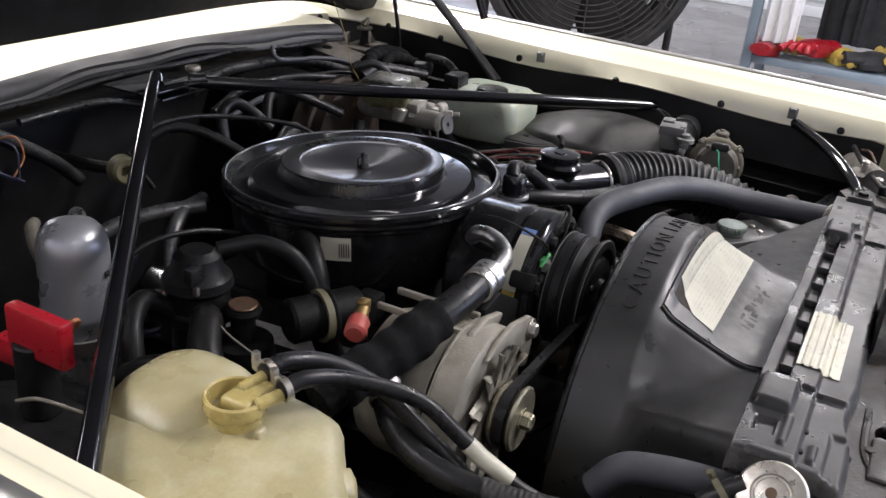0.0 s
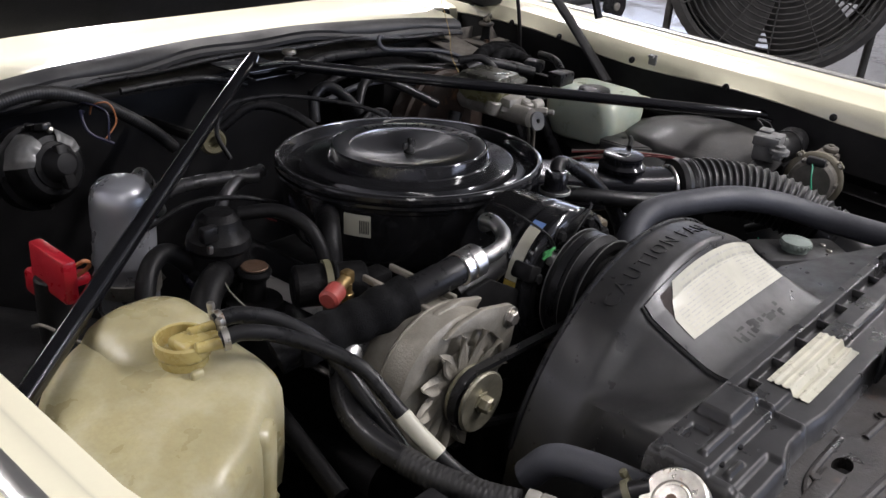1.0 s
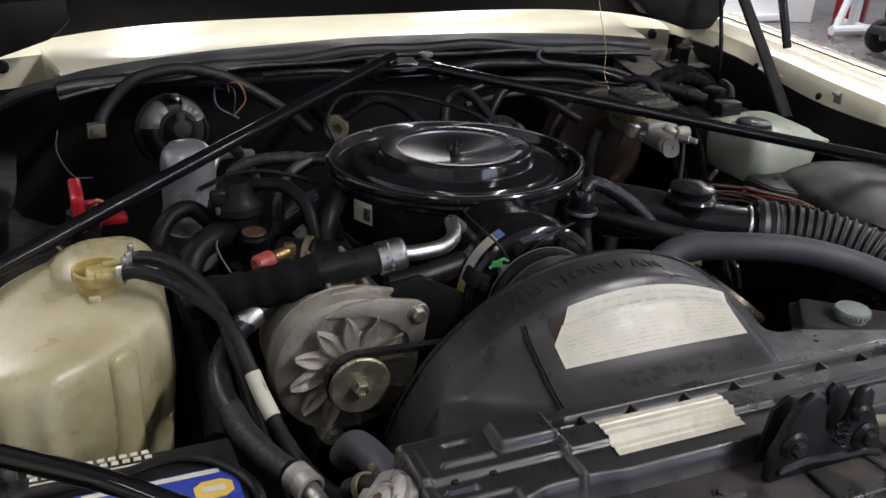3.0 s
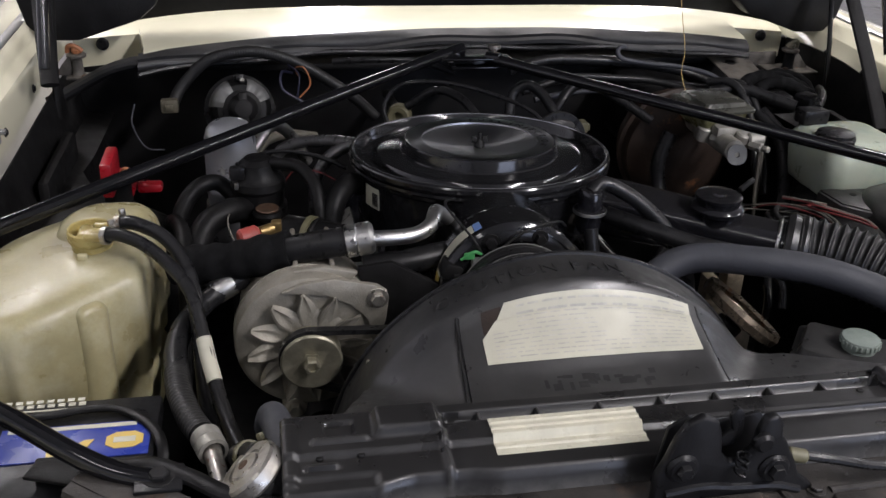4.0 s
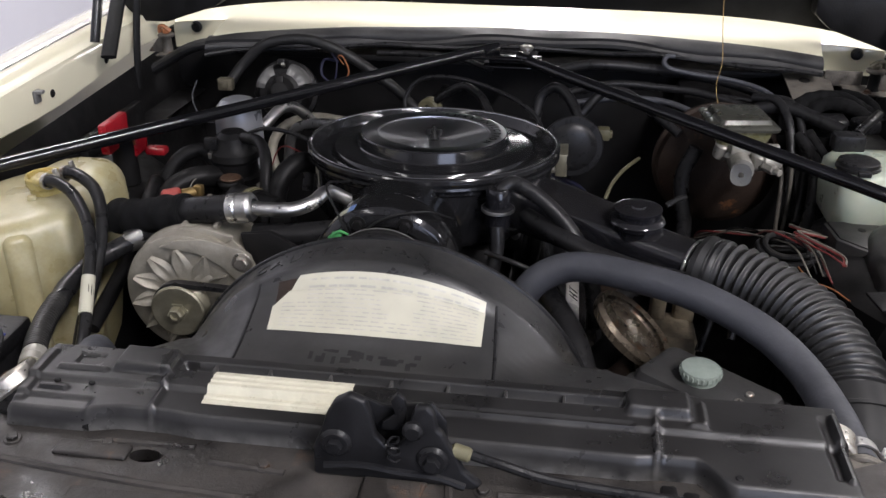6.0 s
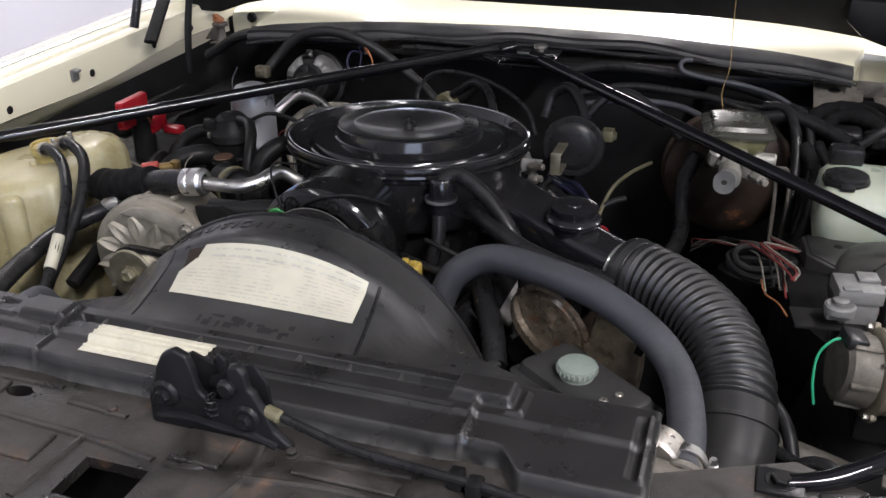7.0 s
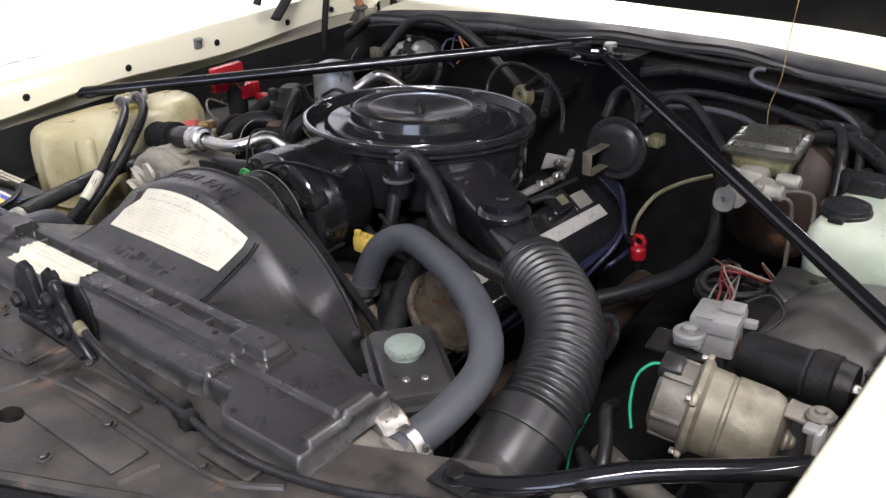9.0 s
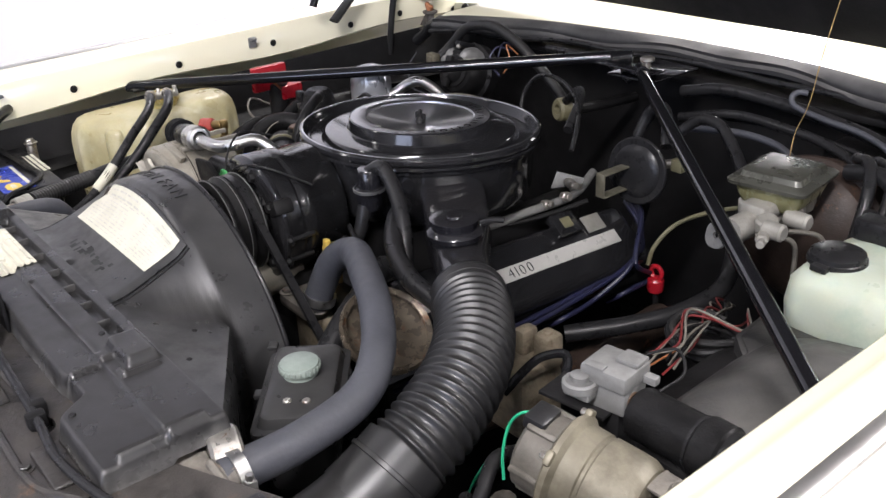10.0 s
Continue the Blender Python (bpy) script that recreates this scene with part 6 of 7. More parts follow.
part("elbow", tube([(-0.30, 0.0, 0.905), (-0.265, -0.03, 0.91), (-0.245, -0.065, 0.895), (-0.24, -0.09, 0.86), (-0.24, -0.10, 0.80)], 0.009, 12, 6), DIMRUBBER, dist)
part("lower_valve", lathe([(0, 0.872), (0.019, 0.871), (0.021, 0.866), (0.019, 0.86), (0.014, 0.857), (0.014, 0.83), (0.034, 0.828), (0.036, 0.81), (0.03, 0.74), (0, 0.74)], Matrix.Translation((-0.311, -0.045, -0.018)), 36), DIMRUBBER, dist)
part("disc", disc((-0.311, -0.045, 0.8535), (0, 0, 1), 0.0165, 0.003, 0.001, 28), RUST, dist, "rusty round plate")
part("solenoid", join(disc((-0.25, -0.115, 0.838), (0.7, -0.4, 0), 0.030, 0.006), disc((-0.29, -0.09, 0.838), (0.8, -0.45, 0.0), 0.026, 0.09, 0.004), box((-0.20, -0.14, 0.835), (0.035, 0.03, 0.035), 0.006)), DIMRUBBER, dist)
part("solenoid_band", lathe([(0.0265, -0.004), (0.031, -0.004), (0.031, 0.004), (0.0265, 0.004)], axis((-0.255, -0.112, 0.838), (0.87, -0.49, 0)), 32), OLIVE, dist)

for pts, r, mat, lab in (
        ([(-0.175, -0.02, 0.875), (-0.20, -0.05, 0.888), (-0.222, -0.08, 0.865), (-0.228, -0.095, 0.80), (-0.20, -0.10, 0.74)], 0.0155, DIMRUBBER, "thick black breather hose"),
        ([(-0.15, 0.15, 0.872), (-0.20, 0.185, 0.868), (-0.255, 0.21, 0.858), (-0.29, 0.22, 0.835), (-0.30, 0.22, 0.78)], 0.0098, PIPEGREY, "grey heater pipe"),
        ([(-0.13, 0.17, 0.87), (-0.17, 0.165, 0.868), (-0.208, 0.15, 0.856), (-0.232, 0.135, 0.825), (-0.238, 0.12, 0.77)], 0.0098, PIPEGREY, "grey heater pipe"),
        ([(-0.41, -0.10, 0.77), (-0.408, -0.085, 0.815), (-0.392, -0.06, 0.842), (-0.36, -0.035, 0.850), (-0.335, -0.01, 0.838)], 0.018, DIMRUBBER, "black rubber elbow hose"),
        ([(-0.44, -0.02, 0.79), (-0.432, 0.0, 0.835), (-0.41, 0.02, 0.862), (-0.38, 0.03, 0.866), (-0.352, 0.02, 0.84)], 0.012, DIMRUBBER, "black rubber hose"),
        ([(-0.455, 0.02, 0.80), (-0.44, -0.03, 0.835), (-0.425, -0.08, 0.84), (-0.42, -0.13, 0.82), (-0.415, -0.22, 0.78), (-0.42, -0.32, 0.74)], 0.011, DIMRUBBER, "black rubber hose"),
        ([(-0.30, 0.18, 0.74), (-0.33, 0.22, 0.80), (-0.32, 0.27, 0.83), (-0.28, 0.33, 0.83), (-0.22, 0.40, 0.80)], 0.009, ALU, "dull aluminium pipe"),
        ([(-0.470, 0.412, 0.866), (-0.452, 0.434, 0.893), (-0.405, 0.44, 0.936), (-0.345, 0.442, 0.950), (-0.30, 0.442, 0.947), (-0.245, 0.44, 0.928), (-0.19, 0.44, 0.895), (-0.138, 0.44, 0.857), (-0.10, 0.44, 0.82)], 0.0105, LOOM, "arched corrugated wire loom"),
        ([(-0.18, 0.46, 0.925), (-0.10, 0.455, 0.928), (-0.02, 0.46, 0.922), (0.05, 0.44, 0.905)], 0.006, RUBBER, "thin black loom"),
        ([(0.16, 0.45, 0.905), (0.24, 0.455, 0.922), (0.34, 0.46, 0.918), (0.42, 0.455, 0.912), (0.52, 0.45, 0.895), (0.60, 0.42, 0.87)], 0.010, RUBBER, "black heater hose along the firewall"),
        ([(0.392, 0.452, 0.946), (0.380, 0.446, 0.947), (0.373, 0.440, 0.940), (0.378, 0.436, 0.930), (0.396, 0.434, 0.924), (0.44, 0.43, 0.918), (0.50, 0.425, 0.912), (0.56, 0.40, 0.90), (0.60, 0.36, 0.87)], 0.0046, HOSE, "grey vacuum tube with an open end"),
        ([(0.14, 0.36, 0.84), (0.15, 0.375, 0.88), (0.175, 0.375, 0.897), (0.20, 0.36, 0.885), (0.225, 0.33, 0.85)], 0.010, RUBBER, "black looped hose"),
        ([(0.225, 0.34, 0.86), (0.26, 0.36, 0.895), (0.30, 0.36, 0.898), (0.34, 0.34, 0.88), (0.40, 0.30, 0.845)], 0.009, RUBBER, "black arched vacuum hose"),
        ([(0.18, 0.42, 0.87), (0.28, 0.43, 0.893), (0.38, 0.43, 0.890), (0.45, 0.42, 0.885), (0.55, 0.38, 0.87)], 0.0075, RUBBER, "black vacuum hose"),
        ([(0.20, 0.40, 0.86), (0.30, 0.41, 0.872), (0.38, 0.40, 0.872), (0.44, 0.37, 0.86)], 0.006, HOSE, "grey corrugated conduit"),
        ([(-0.09, 0.30, 0.84), (-0.10, 0.32, 0.88), (-0.07, 0.33, 0.915), (0.0, 0.31, 0.925), (0.08, 0.27, 0.915), (0.14, 0.21, 0.90), (0.165, 0.17, 0.87)], 0.0038, RUBBER, "thin black vacuum line in a loop"),
        ([(-0.05, 0.38, 0.86), (0.0, 0.36, 0.895), (0.04, 0.32, 0.89), (0.07, 0.26, 0.86)], 0.008, RUBBER, "black vacuum hose"),
        ([(-0.355, 0.115, 0.86), (-0.30, 0.10, 0.885), (-0.24, 0.08, 0.885), (-0.19, 0.06, 0.87)], 0.0035, RUBBER, "thin black line"),
        ([(0.113, -0.19, 0.87), (0.115, -0.20, 0.84), (0.11, -0.21, 0.81), (0.10, -0.20, 0.76)], 0.010, RUBBER, "short black hose below the check valve"),
        ([(0.113, -0.178, 0.915), (0.135, -0.17, 0.925), (0.182, -0.182, 0.900), (0.222, -0.202, 0.86), (0.245, -0.222, 0.81), (0.25, -0.235, 0.75)], 0.0105, RUBBER, "black vacuum hose arching to the thermostat"),
        ([(0.15, -0.15, 0.87), (0.19, -0.195, 0.868), (0.245, -0.235, 0.86), (0.31, -0.26, 0.852), (0.37, -0.265, 0.845)], 0.0125, RUBBER, "black hose beside the snorkel"),
        ([(0.17, -0.2, 0.80), (0.20, -0.26, 0.79), (0.225, -0.31, 0.775), (0.24, -0.35, 0.75)], 0.016, RUBBER, "black coolant hose"),
        ([(0.30, 0.02, 0.655), (0.36, 0.09, 0.668), (0.402, 0.155, 0.681), (0.419, 0.225, 0.698), (0.414, 0.262, 0.735), (0.410, 0.268, 0.78), (0.43, 0.275, 0.83)], 0.0135, RUBBER, "black loom sleeve across the engine side"),
        ([(0.268, 0.245, 0.68), (0.274, 0.252, 0.713), (0.288, 0.285, 0.745), (0.312, 0.335, 0.758), (0.342, 0.392, 0.760)], 0.0036, OLIVE, "yellow-green tube"),
        ([(0.53, 0.168, 0.850), (0.555, 0.190, 0.850), (0.574, 0.208, 0.842), (0.581, 0.208, 0.815), (0.582, 0.20, 0.76), (0.578, 0.19, 0.70)], 0.0034, GRIME, "steel brake line"),
        ([(0.515, 0.150, 0.846), (0.538, 0.165, 0.846), (0.555, 0.178, 0.836), (0.560, 0.176, 0.80), (0.562, 0.172, 0.74), (0.566, 0.165, 0.69)], 0.0034, GRIME, "steel brake line"),
        ([(0.60, 0.28, 0.86), (0.62, 0.22, 0.83), (0.61, 0.16, 0.76), (0.58, 0.10, 0.72)], 0.011, RUBBER, "black wiring loom"),
        ([(0.62, 0.30, 0.86), (0.645, 0.24, 0.82), (0.63, 0.18, 0.76), (0.60, 0.12, 0.70)], 0.010, RUBBER, "black wiring loom"),
        ([(0.53, 0.34, 0.885), (0.58, 0.33, 0.895), (0.63, 0.30, 0.885), (0.67, 0.27, 0.875)], 0.012, RUBBER, "black wiring loom"),
        ([(0.55, -0.46, 0.70), (0.60, -0.45, 0.76), (0.635, -0.47, 0.77), (0.66, -0.52, 0.74)], 0.010, RUBBER, "black drain hose"),
        ([(0.56, -0.44, 0.72), (0.62, -0.50, 0.76), (0.70, -0.54, 0.78), (0.80, -0.56, 0.78)], 0.009, RUBBER, "black wiring sleeve"),
        ([(0.60, -0.50, 0.72), (0.68, -0.50, 0.755), (0.76, -0.49, 0.76)], 0.016, ZINC, "dull metal pipe"),
):
    ribs = (lambda q, total, r=r: r * (0.97 + 0.045 * (0.5 + 0.5 * math.cos(2 * math.pi * q / 0.0045)))) if mat is LOOM else None
    plain("hose", tube(pts, r, 12, 7, ribs), mat, lab if len(lab.split()) > 3 else lab + " in the bay", "hose")

for pts, r, mat, lab in (
        ([(0.545, -0.30, 0.75), (0.562, -0.35, 0.775), (0.585, -0.39, 0.765), (0.60, -0.43, 0.73), (0.62, -0.48, 0.70)], 0.008, RUBBER, "black hose looping below the pump"),
        ([(0.55, -0.38, 0.735), (0.59, -0.42, 0.745), (0.64, -0.45, 0.735), (0.72, -0.46, 0.71)], 0.008, RUBBER, "black hose looping below the pump"),
        ([(0.555, -0.46, 0.69), (0.64, -0.44, 0.70), (0.77, -0.42, 0.70)], 0.022, GRIME, "grimy bent pipe low in the bay"),
        ([(0.55, -0.33, 0.70), (0.60, -0.36, 0.71), (0.66, -0.37, 0.70)], 0.016, GRIME, "grimy bent pipe low in the bay"),
        ([(0.53, 0.36, 0.90), (0.565, 0.33, 0.905), (0.585, 0.29, 0.87), (0.59, 0.25, 0.80), (0.585, 0.20, 0.74)], 0.0085, RUBBER, "black hose dropping beside the brake cylinder"),
        ([(0.55, 0.38, 0.895), (0.59, 0.34, 0.90), (0.608, 0.30, 0.865), (0.612, 0.25, 0.80), (0.60, 0.20, 0.73)], 0.0075, RUBBER, "black hose dropping beside the brake cylinder"),
        ([(0.20, 0.47, 0.905), (0.30, 0.475, 0.912), (0.42, 0.47, 0.905), (0.55, 0.45, 0.89)], 0.0045, RUBBER, "thin black line along the firewall"),
        ([(0.26, 0.44, 0.88), (0.36, 0.445, 0.885), (0.46, 0.44, 0.88), (0.58, 0.41, 0.872), (0.64, 0.36, 0.86)], 0.004, RUBBER, "thin black line along the firewall"),
        ([(0.05, -0.19, 0.80), (0.10, -0.22, 0.805), (0.16, -0.235, 0.80), (0.20, -0.225, 0.77)], 0.006, RUBBER, "black corrugated loom over the engine front"),
        ([(0.10, -0.21, 0.84), (0.14, -0.225, 0.835), (0.18, -0.22, 0.815), (0.20, -0.19, 0.78)], 0.0035, RUBBER, "thin black line over the engine front"),
):
    plain("hose", tube(pts, r, 12, 7), mat, lab, "hose")

# coiled cable by the steering shaft
for k in range(4):
    cx, cy, rx, ry, z = 0.540 + 0.004 * k, 0.022 - 0.006 * k, 0.046 - 0.004 * (k % 2), 0.036 + 0.003 * (k % 3), 0.745 + 0.011 * k
    plain("hose", tube([(cx + rx * math.cos(a), cy + ry * math.sin(a), z + 0.004 * math.sin(2 * a + k)) for a in [0.5 * k + i * math.pi / 6 for i in range(12)]], 0.0048, 8, 4), LOOM if k % 2 else RUBBER, "black cable coiled beside the engine", "hose")

# wires
for pts, r, mat, lab in (
        ([(-0.245, 0.44, 0.905), (-0.25, 0.42, 0.925), (-0.235, 0.40, 0.93), (-0.225, 0.40, 0.90), (-0.245, 0.40, 0.875)], 0.0028, ORANGE, "orange wire loop"),
        ([(-0.255, 0.44, 0.91), (-0.275, 0.41, 0.92), (-0.275, 0.39, 0.895), (-0.24, 0.385, 0.872)], 0.0045, BLUEWIRE, "dark blue wire loop"),
        ([(-0.26, 0.45, 0.915), (-0.262, 0.42, 0.93), (-0.245, 0.39, 0.92), (-0.25, 0.38, 0.88)], 0.003, BLUEWIRE, "dark thin wire loop"),
        ([(-0.535, 0.40, 0.87), (-0.54, 0.38, 0.84), (-0.52, 0.37, 0.80), (-0.49, 0.38, 0.79)], 0.003, HOSE, "grey wire on the firewall"),
        ([(0.462, 0.30, 0.895), (0.455, 0.32, 0.93), (0.462, 0.335, 0.97), (0.458, 0.36, 1.03), (0.455, 0.40, 1.12)], 0.0014, BRASS, "thin copper wire up to the hood"),
        ([(0.58, -0.20, 0.80), (0.57, -0.15, 0.79), (0.555, -0.10, 0.775), (0.55, -0.05, 0.77)], 0.0025, ORANGE, "orange wire"),
        ([(0.58, 0.02, 0.77), (0.62, 0.06, 0.785), (0.65, 0.05, 0.785), (0.66, 0.0, 0.775)], 0.004, HOSE, "grey-blue wire"),
        ([(0.630, -0.354, 0.868), (0.616, -0.362, 0.867), (0.604, -0.368, 0.850), (0.603, -0.376, 0.822), (0.608, -0.380, 0.795)], 0.003, GREEN, "green wire at the pump"),
        ([(0.530, -0.33, 0.75), (0.526, -0.345, 0.73), (0.521, -0.354, 0.705), (0.518, -0.36, 0.66)], 0.0028, GREEN, "green wire"),
        ([(-0.515, 0.02, 0.885), (-0.502, 0.0, 0.905), (-0.490, 0.01, 0.892), (-0.498, 0.03, 0.872)], 0.0045, ORANGE, "orange wire by the red cover"),
        ([(-0.50, -0.01, 0.80), (-0.53, -0.03, 0.83), (-0.555, -0.01, 0.85), (-0.55, 0.03, 0.83)], 0.004, PALEWIRE, "pale cable loop"),
        ([(-0.30, 0.10, 0.80), (-0.27, 0.08, 0.86), (-0.235, 0.06, 0.866), (-0.20, 0.05, 0.85)], 0.0022, REDWIRE, "red wire"),
        ([(-0.35, -0.03, 0.86), (-0.365, -0.07, 0.85), (-0.35, -0.11, 0.82), (-0.335, -0.14, 0.79)], 0.002, PALEWIRE, "thin pale wire"),
        ([(0.66, -0.245, 0.90), (0.68, -0.225, 0.905), (0.70, -0.24, 0.895), (0.69, -0.26, 0.88)], 0.003, DARK, "black wire from the sensor"),
):
    plain("wire", tube(pts, r * 0.52, 8, 7), mat, lab if len(lab.split()) > 3 else lab + " in the bay", "wire")

# tangle of thin leads over the wheel arch
rng_w = random.Random(12)
for k in range(9):
    a, b = rng_w.uniform(-0.02, 0.02), rng_w.uniform(-0.02, 0.02)
    pts = [(0.575 + a, -0.10 + b, 0.800), (0.565 + a, -0.04, 0.815 + b * 0.4), (0.54 + b, 0.04, 0.80 + a * 0.5), (0.50 + a, 0.12 + b, 0.765), (0.46 + b, 0.18, 0.73 + a * 0.5), (0.44, 0.23 + a, 0.695)]
    if k > 5:
        pts = [(0.60 + a, -0.14, 0.825), (0.575 + b, -0.08 + a, 0.82), (0.56 + a, -0.02, 0.81 + b * 0.5), (0.585 + b, 0.03 + a, 0.795), (0.56, 0.08, 0.768 + b)]
    mat = (PALEWIRE, REDWIRE, PALEWIRE, RUBBER, PALEWIRE, RUBBER, REDWIRE, PALEWIRE, REDWIRE)[k]
    pts = [(x, y, z - (0.02 if k < 6 else 0.004)) for x, y, z in pts]
    plain("wire", tube(pts, 0.0015, 6, 7), mat, {PALEWIRE: "thin pale lead in a wiring tangle", REDWIRE: "thin red lead in a wiring tangle", RUBBER: "thin black lead in a wiring tangle", ORANGE: "thin orange lead in a wiring tangle"}[mat], "wire", "leads in the wiring tangle")

# ---- check valve, connectors ----
cv = thing("check_valve", (0.113, -0.18, 0.86), "black check valve with a bright metal band", "valve")
part("body", lathe([(0, 0.862), (0.014, 0.862), (0.0165, 0.868), (0.0165, 0.888), (0.0215, 0.890), (0.0215, 0.894), (0.0165, 0.896), (0.0165, 0.918), (0.014, 0.922), (0, 0.922)], Matrix.Translation((0.113, -0.18, 0)), 32), SNORK, cv)
part("band", lathe([(0.0216, 0.8895), (0.0225, 0.890), (0.0225, 0.894), (0.0216, 0.8945)], Matrix.Translation((0.113, -0.18, 0)), 32), BRIGHT, cv)
yc = thing("yellow_connector", (0.086, -0.228, 0.77), "yellow plastic plug on the coolant sensor", "plug")
part("shell", join(box((0.086, -0.232, 0.800), (0.028, 0.024, 0.026), 0.005), box((0.08, -0.238, 0.816), (0.010, 0.008, 0.012), 0.002), box((0.094, -0.238, 0.815), (0.006, 0.008, 0.010), 0.002)), YELLOW, yc)
part("sensor", disc((0.09, -0.235, 0.74), (0, 0, 1), 0.010, 0.04), BRASS, yc)
rc = thing("red_cover", (-0.525, 0.03, 0.82), "red plastic terminal cover", "terminal cover")
part("cover", join(box((-0.525, 0.02, 0.893), (0.016, 0.075, 0.05), 0.004), box((-0.515, 0.055, 0.862), (0.035, 0.05, 0.03), 0.006)), RED, rc)
part("post", disc((-0.52, 0.035, 0.80), (0, 0, 1), 0.02, 0.08), DARK, rc)
part("flap", box((-0.480, 0.07, 0.848), (0.036, 0.022, 0.014), 0.005), RED, rc)

bm_t = thing("blower_motor", (-0.36, 0.47, 0.74), "black blower motor with a pale dented cover", "blower motor")
BM = axis((-0.352, 0.395, 0.857), (0.12, -1, 0.35)) @ Matrix.Scale(0.92, 4)
part("drum", lathe([(0.034, 0.046), (0.046, 0.044), (0.054, 0.036), (0.058, 0.020), (0.059, 0.0), (0.068, -0.004), (0.068, -0.03), (0, -0.03)], BM, 48), DIMRUBBER, bm_t, "black motor case")
for a0, a1 in ((18, 74), (112, 172)):
    rows = [[BM @ Vector((r * math.cos(radians(a)), r * math.sin(radians(a)), h + 0.002 * math.sin(a * 0.21))) for r, h in ((0.036, 0.0495), (0.045, 0.0485), (0.054, 0.041), (0.0600, 0.022), (0.0612, 0.004))] for a in np.linspace(a0, a1, 14)]
    part("cover_piece", thick(grid(rows), 0.0015), BLOWER, bm_t, "pale dented cover piece", 40)
part("end_cap", lathe([(0, 0.078), (0.016, 0.076), (0.024, 0.068), (0.028, 0.052), (0.036, 0.049), (0.037, 0.042), (0, 0.042)], BM, 40), DARK, bm_t, "black end cap")
part("cover_strap", box((0.0, -0.004, 0.068), (0.018, 0.07, 0.014), 0.004, BM), DARK, bm_t)
part("cap_stud", disc(BM @ Vector((0.004, 0.052, 0.046)), BM.to_3x3() @ Vector((0, 0.3, 1)), 0.0042, 0.010, 0.002, 12), ZINC, bm_t, "dull metal stud")
for a in (0.0, 1.57, 3.2, 4.7):
    part("case_screw", hexbolt(BM @ Vector((0.063 * math.cos(a), 0.063 * math.sin(a), -0.004)), BM.to_3x3() @ Vector((0, 0, 1)), 0.0045, 0.005), DARK, bm_t)
part("clamp", box((0.0, 0.060, 0.028), (0.016, 0.012, 0.05), 0.003, BM), RUBBER, bm_t)
hc = thing("harness_plug", (-0.465, 0.405, 0.86), "tan wiring plug at the end of a loom", "plug")
part("shell", join(box((-0.475, 0.40, 0.866), (0.030, 0.018, 0.024), 0.003), box((-0.475, 0.389, 0.866), (0.014, 0.004, 0.012), 0.001)), TAN, hc)
og = thing("throttle_bracket", (-0.064, 0.39, 0.80), "pale ringed metal sensor on the firewall", "sensor")
part("ring", lathe([(0, 0.0), (0.008, 0.0), (0.010, 0.012), (0.018, 0.013), (0.022, 0.008), (0.023, -0.01), (0, -0.012)], axis((-0.064, 0.385, 0.84), (-0.3, -1, 0.1)), 32), OLIVE, og)
part("stalk", tube([(-0.064, 0.395, 0.84), (-0.06, 0.45, 0.83), (-0.06, 0.59, 0.82)], 0.010, 10, 4), DARK, og)
ev = thing("vacuum_diaphragm", (0.222, 0.28, 0.72), "black round vacuum diaphragm with a steel bracket", "diaphragm")
EM = axis((0.212, 0.274, 0.820), (0.10, -1.0, 0.12))
part("drum", lathe([(0, 0.010), (0.028, 0.010), (0.040, 0.0065), (0.044, 0.003), (0.0535, 0.0028), (0.0555, 0.001), (0.0555, -0.0025), (0.054, -0.004), (0.046, -0.005), (0.042, -0.014), (0.030, -0.022), (0, -0.022)], EM, 56), RUBBER, ev)
part("bracket", join(box((0.196, 0.238, 0.827), (0.018, 0.06, 0.003), 0.001), box((0.196, 0.238, 0.789), (0.018, 0.06, 0.003), 0.001), box((0.194, 0.208, 0.808), (0.018, 0.003, 0.041), 0.001)), YZINC, ev, "pale steel bracket")
part("plug", join(box((0.267, 0.315, 0.834), (0.022, 0.026, 0.021), 0.003), box((0.280, 0.312, 0.834), (0.006, 0.014, 0.012), 0.002)), OLIVE, ev, "yellowed plug")
part("plug_neck", tube([(0.225, 0.300, 0.826), (0.245, 0.310, 0.831), (0.260, 0.315, 0.834)], 0.0075, 12, 4), ZINC, ev, "pale neck of the plug")
part("arm", tube([(0.192, 0.18, 0.79), (0.16, 0.10, 0.775), (0.12, 0.0, 0.77), (0.10, -0.06, 0.77)], 0.004, 8, 4), DARK, ev)
part("stand", tube([(0.222, 0.30, 0.80), (0.20, 0.31, 0.74), (0.18, 0.31, 0.66)], 0.01, 10, 4), DARK, ev)

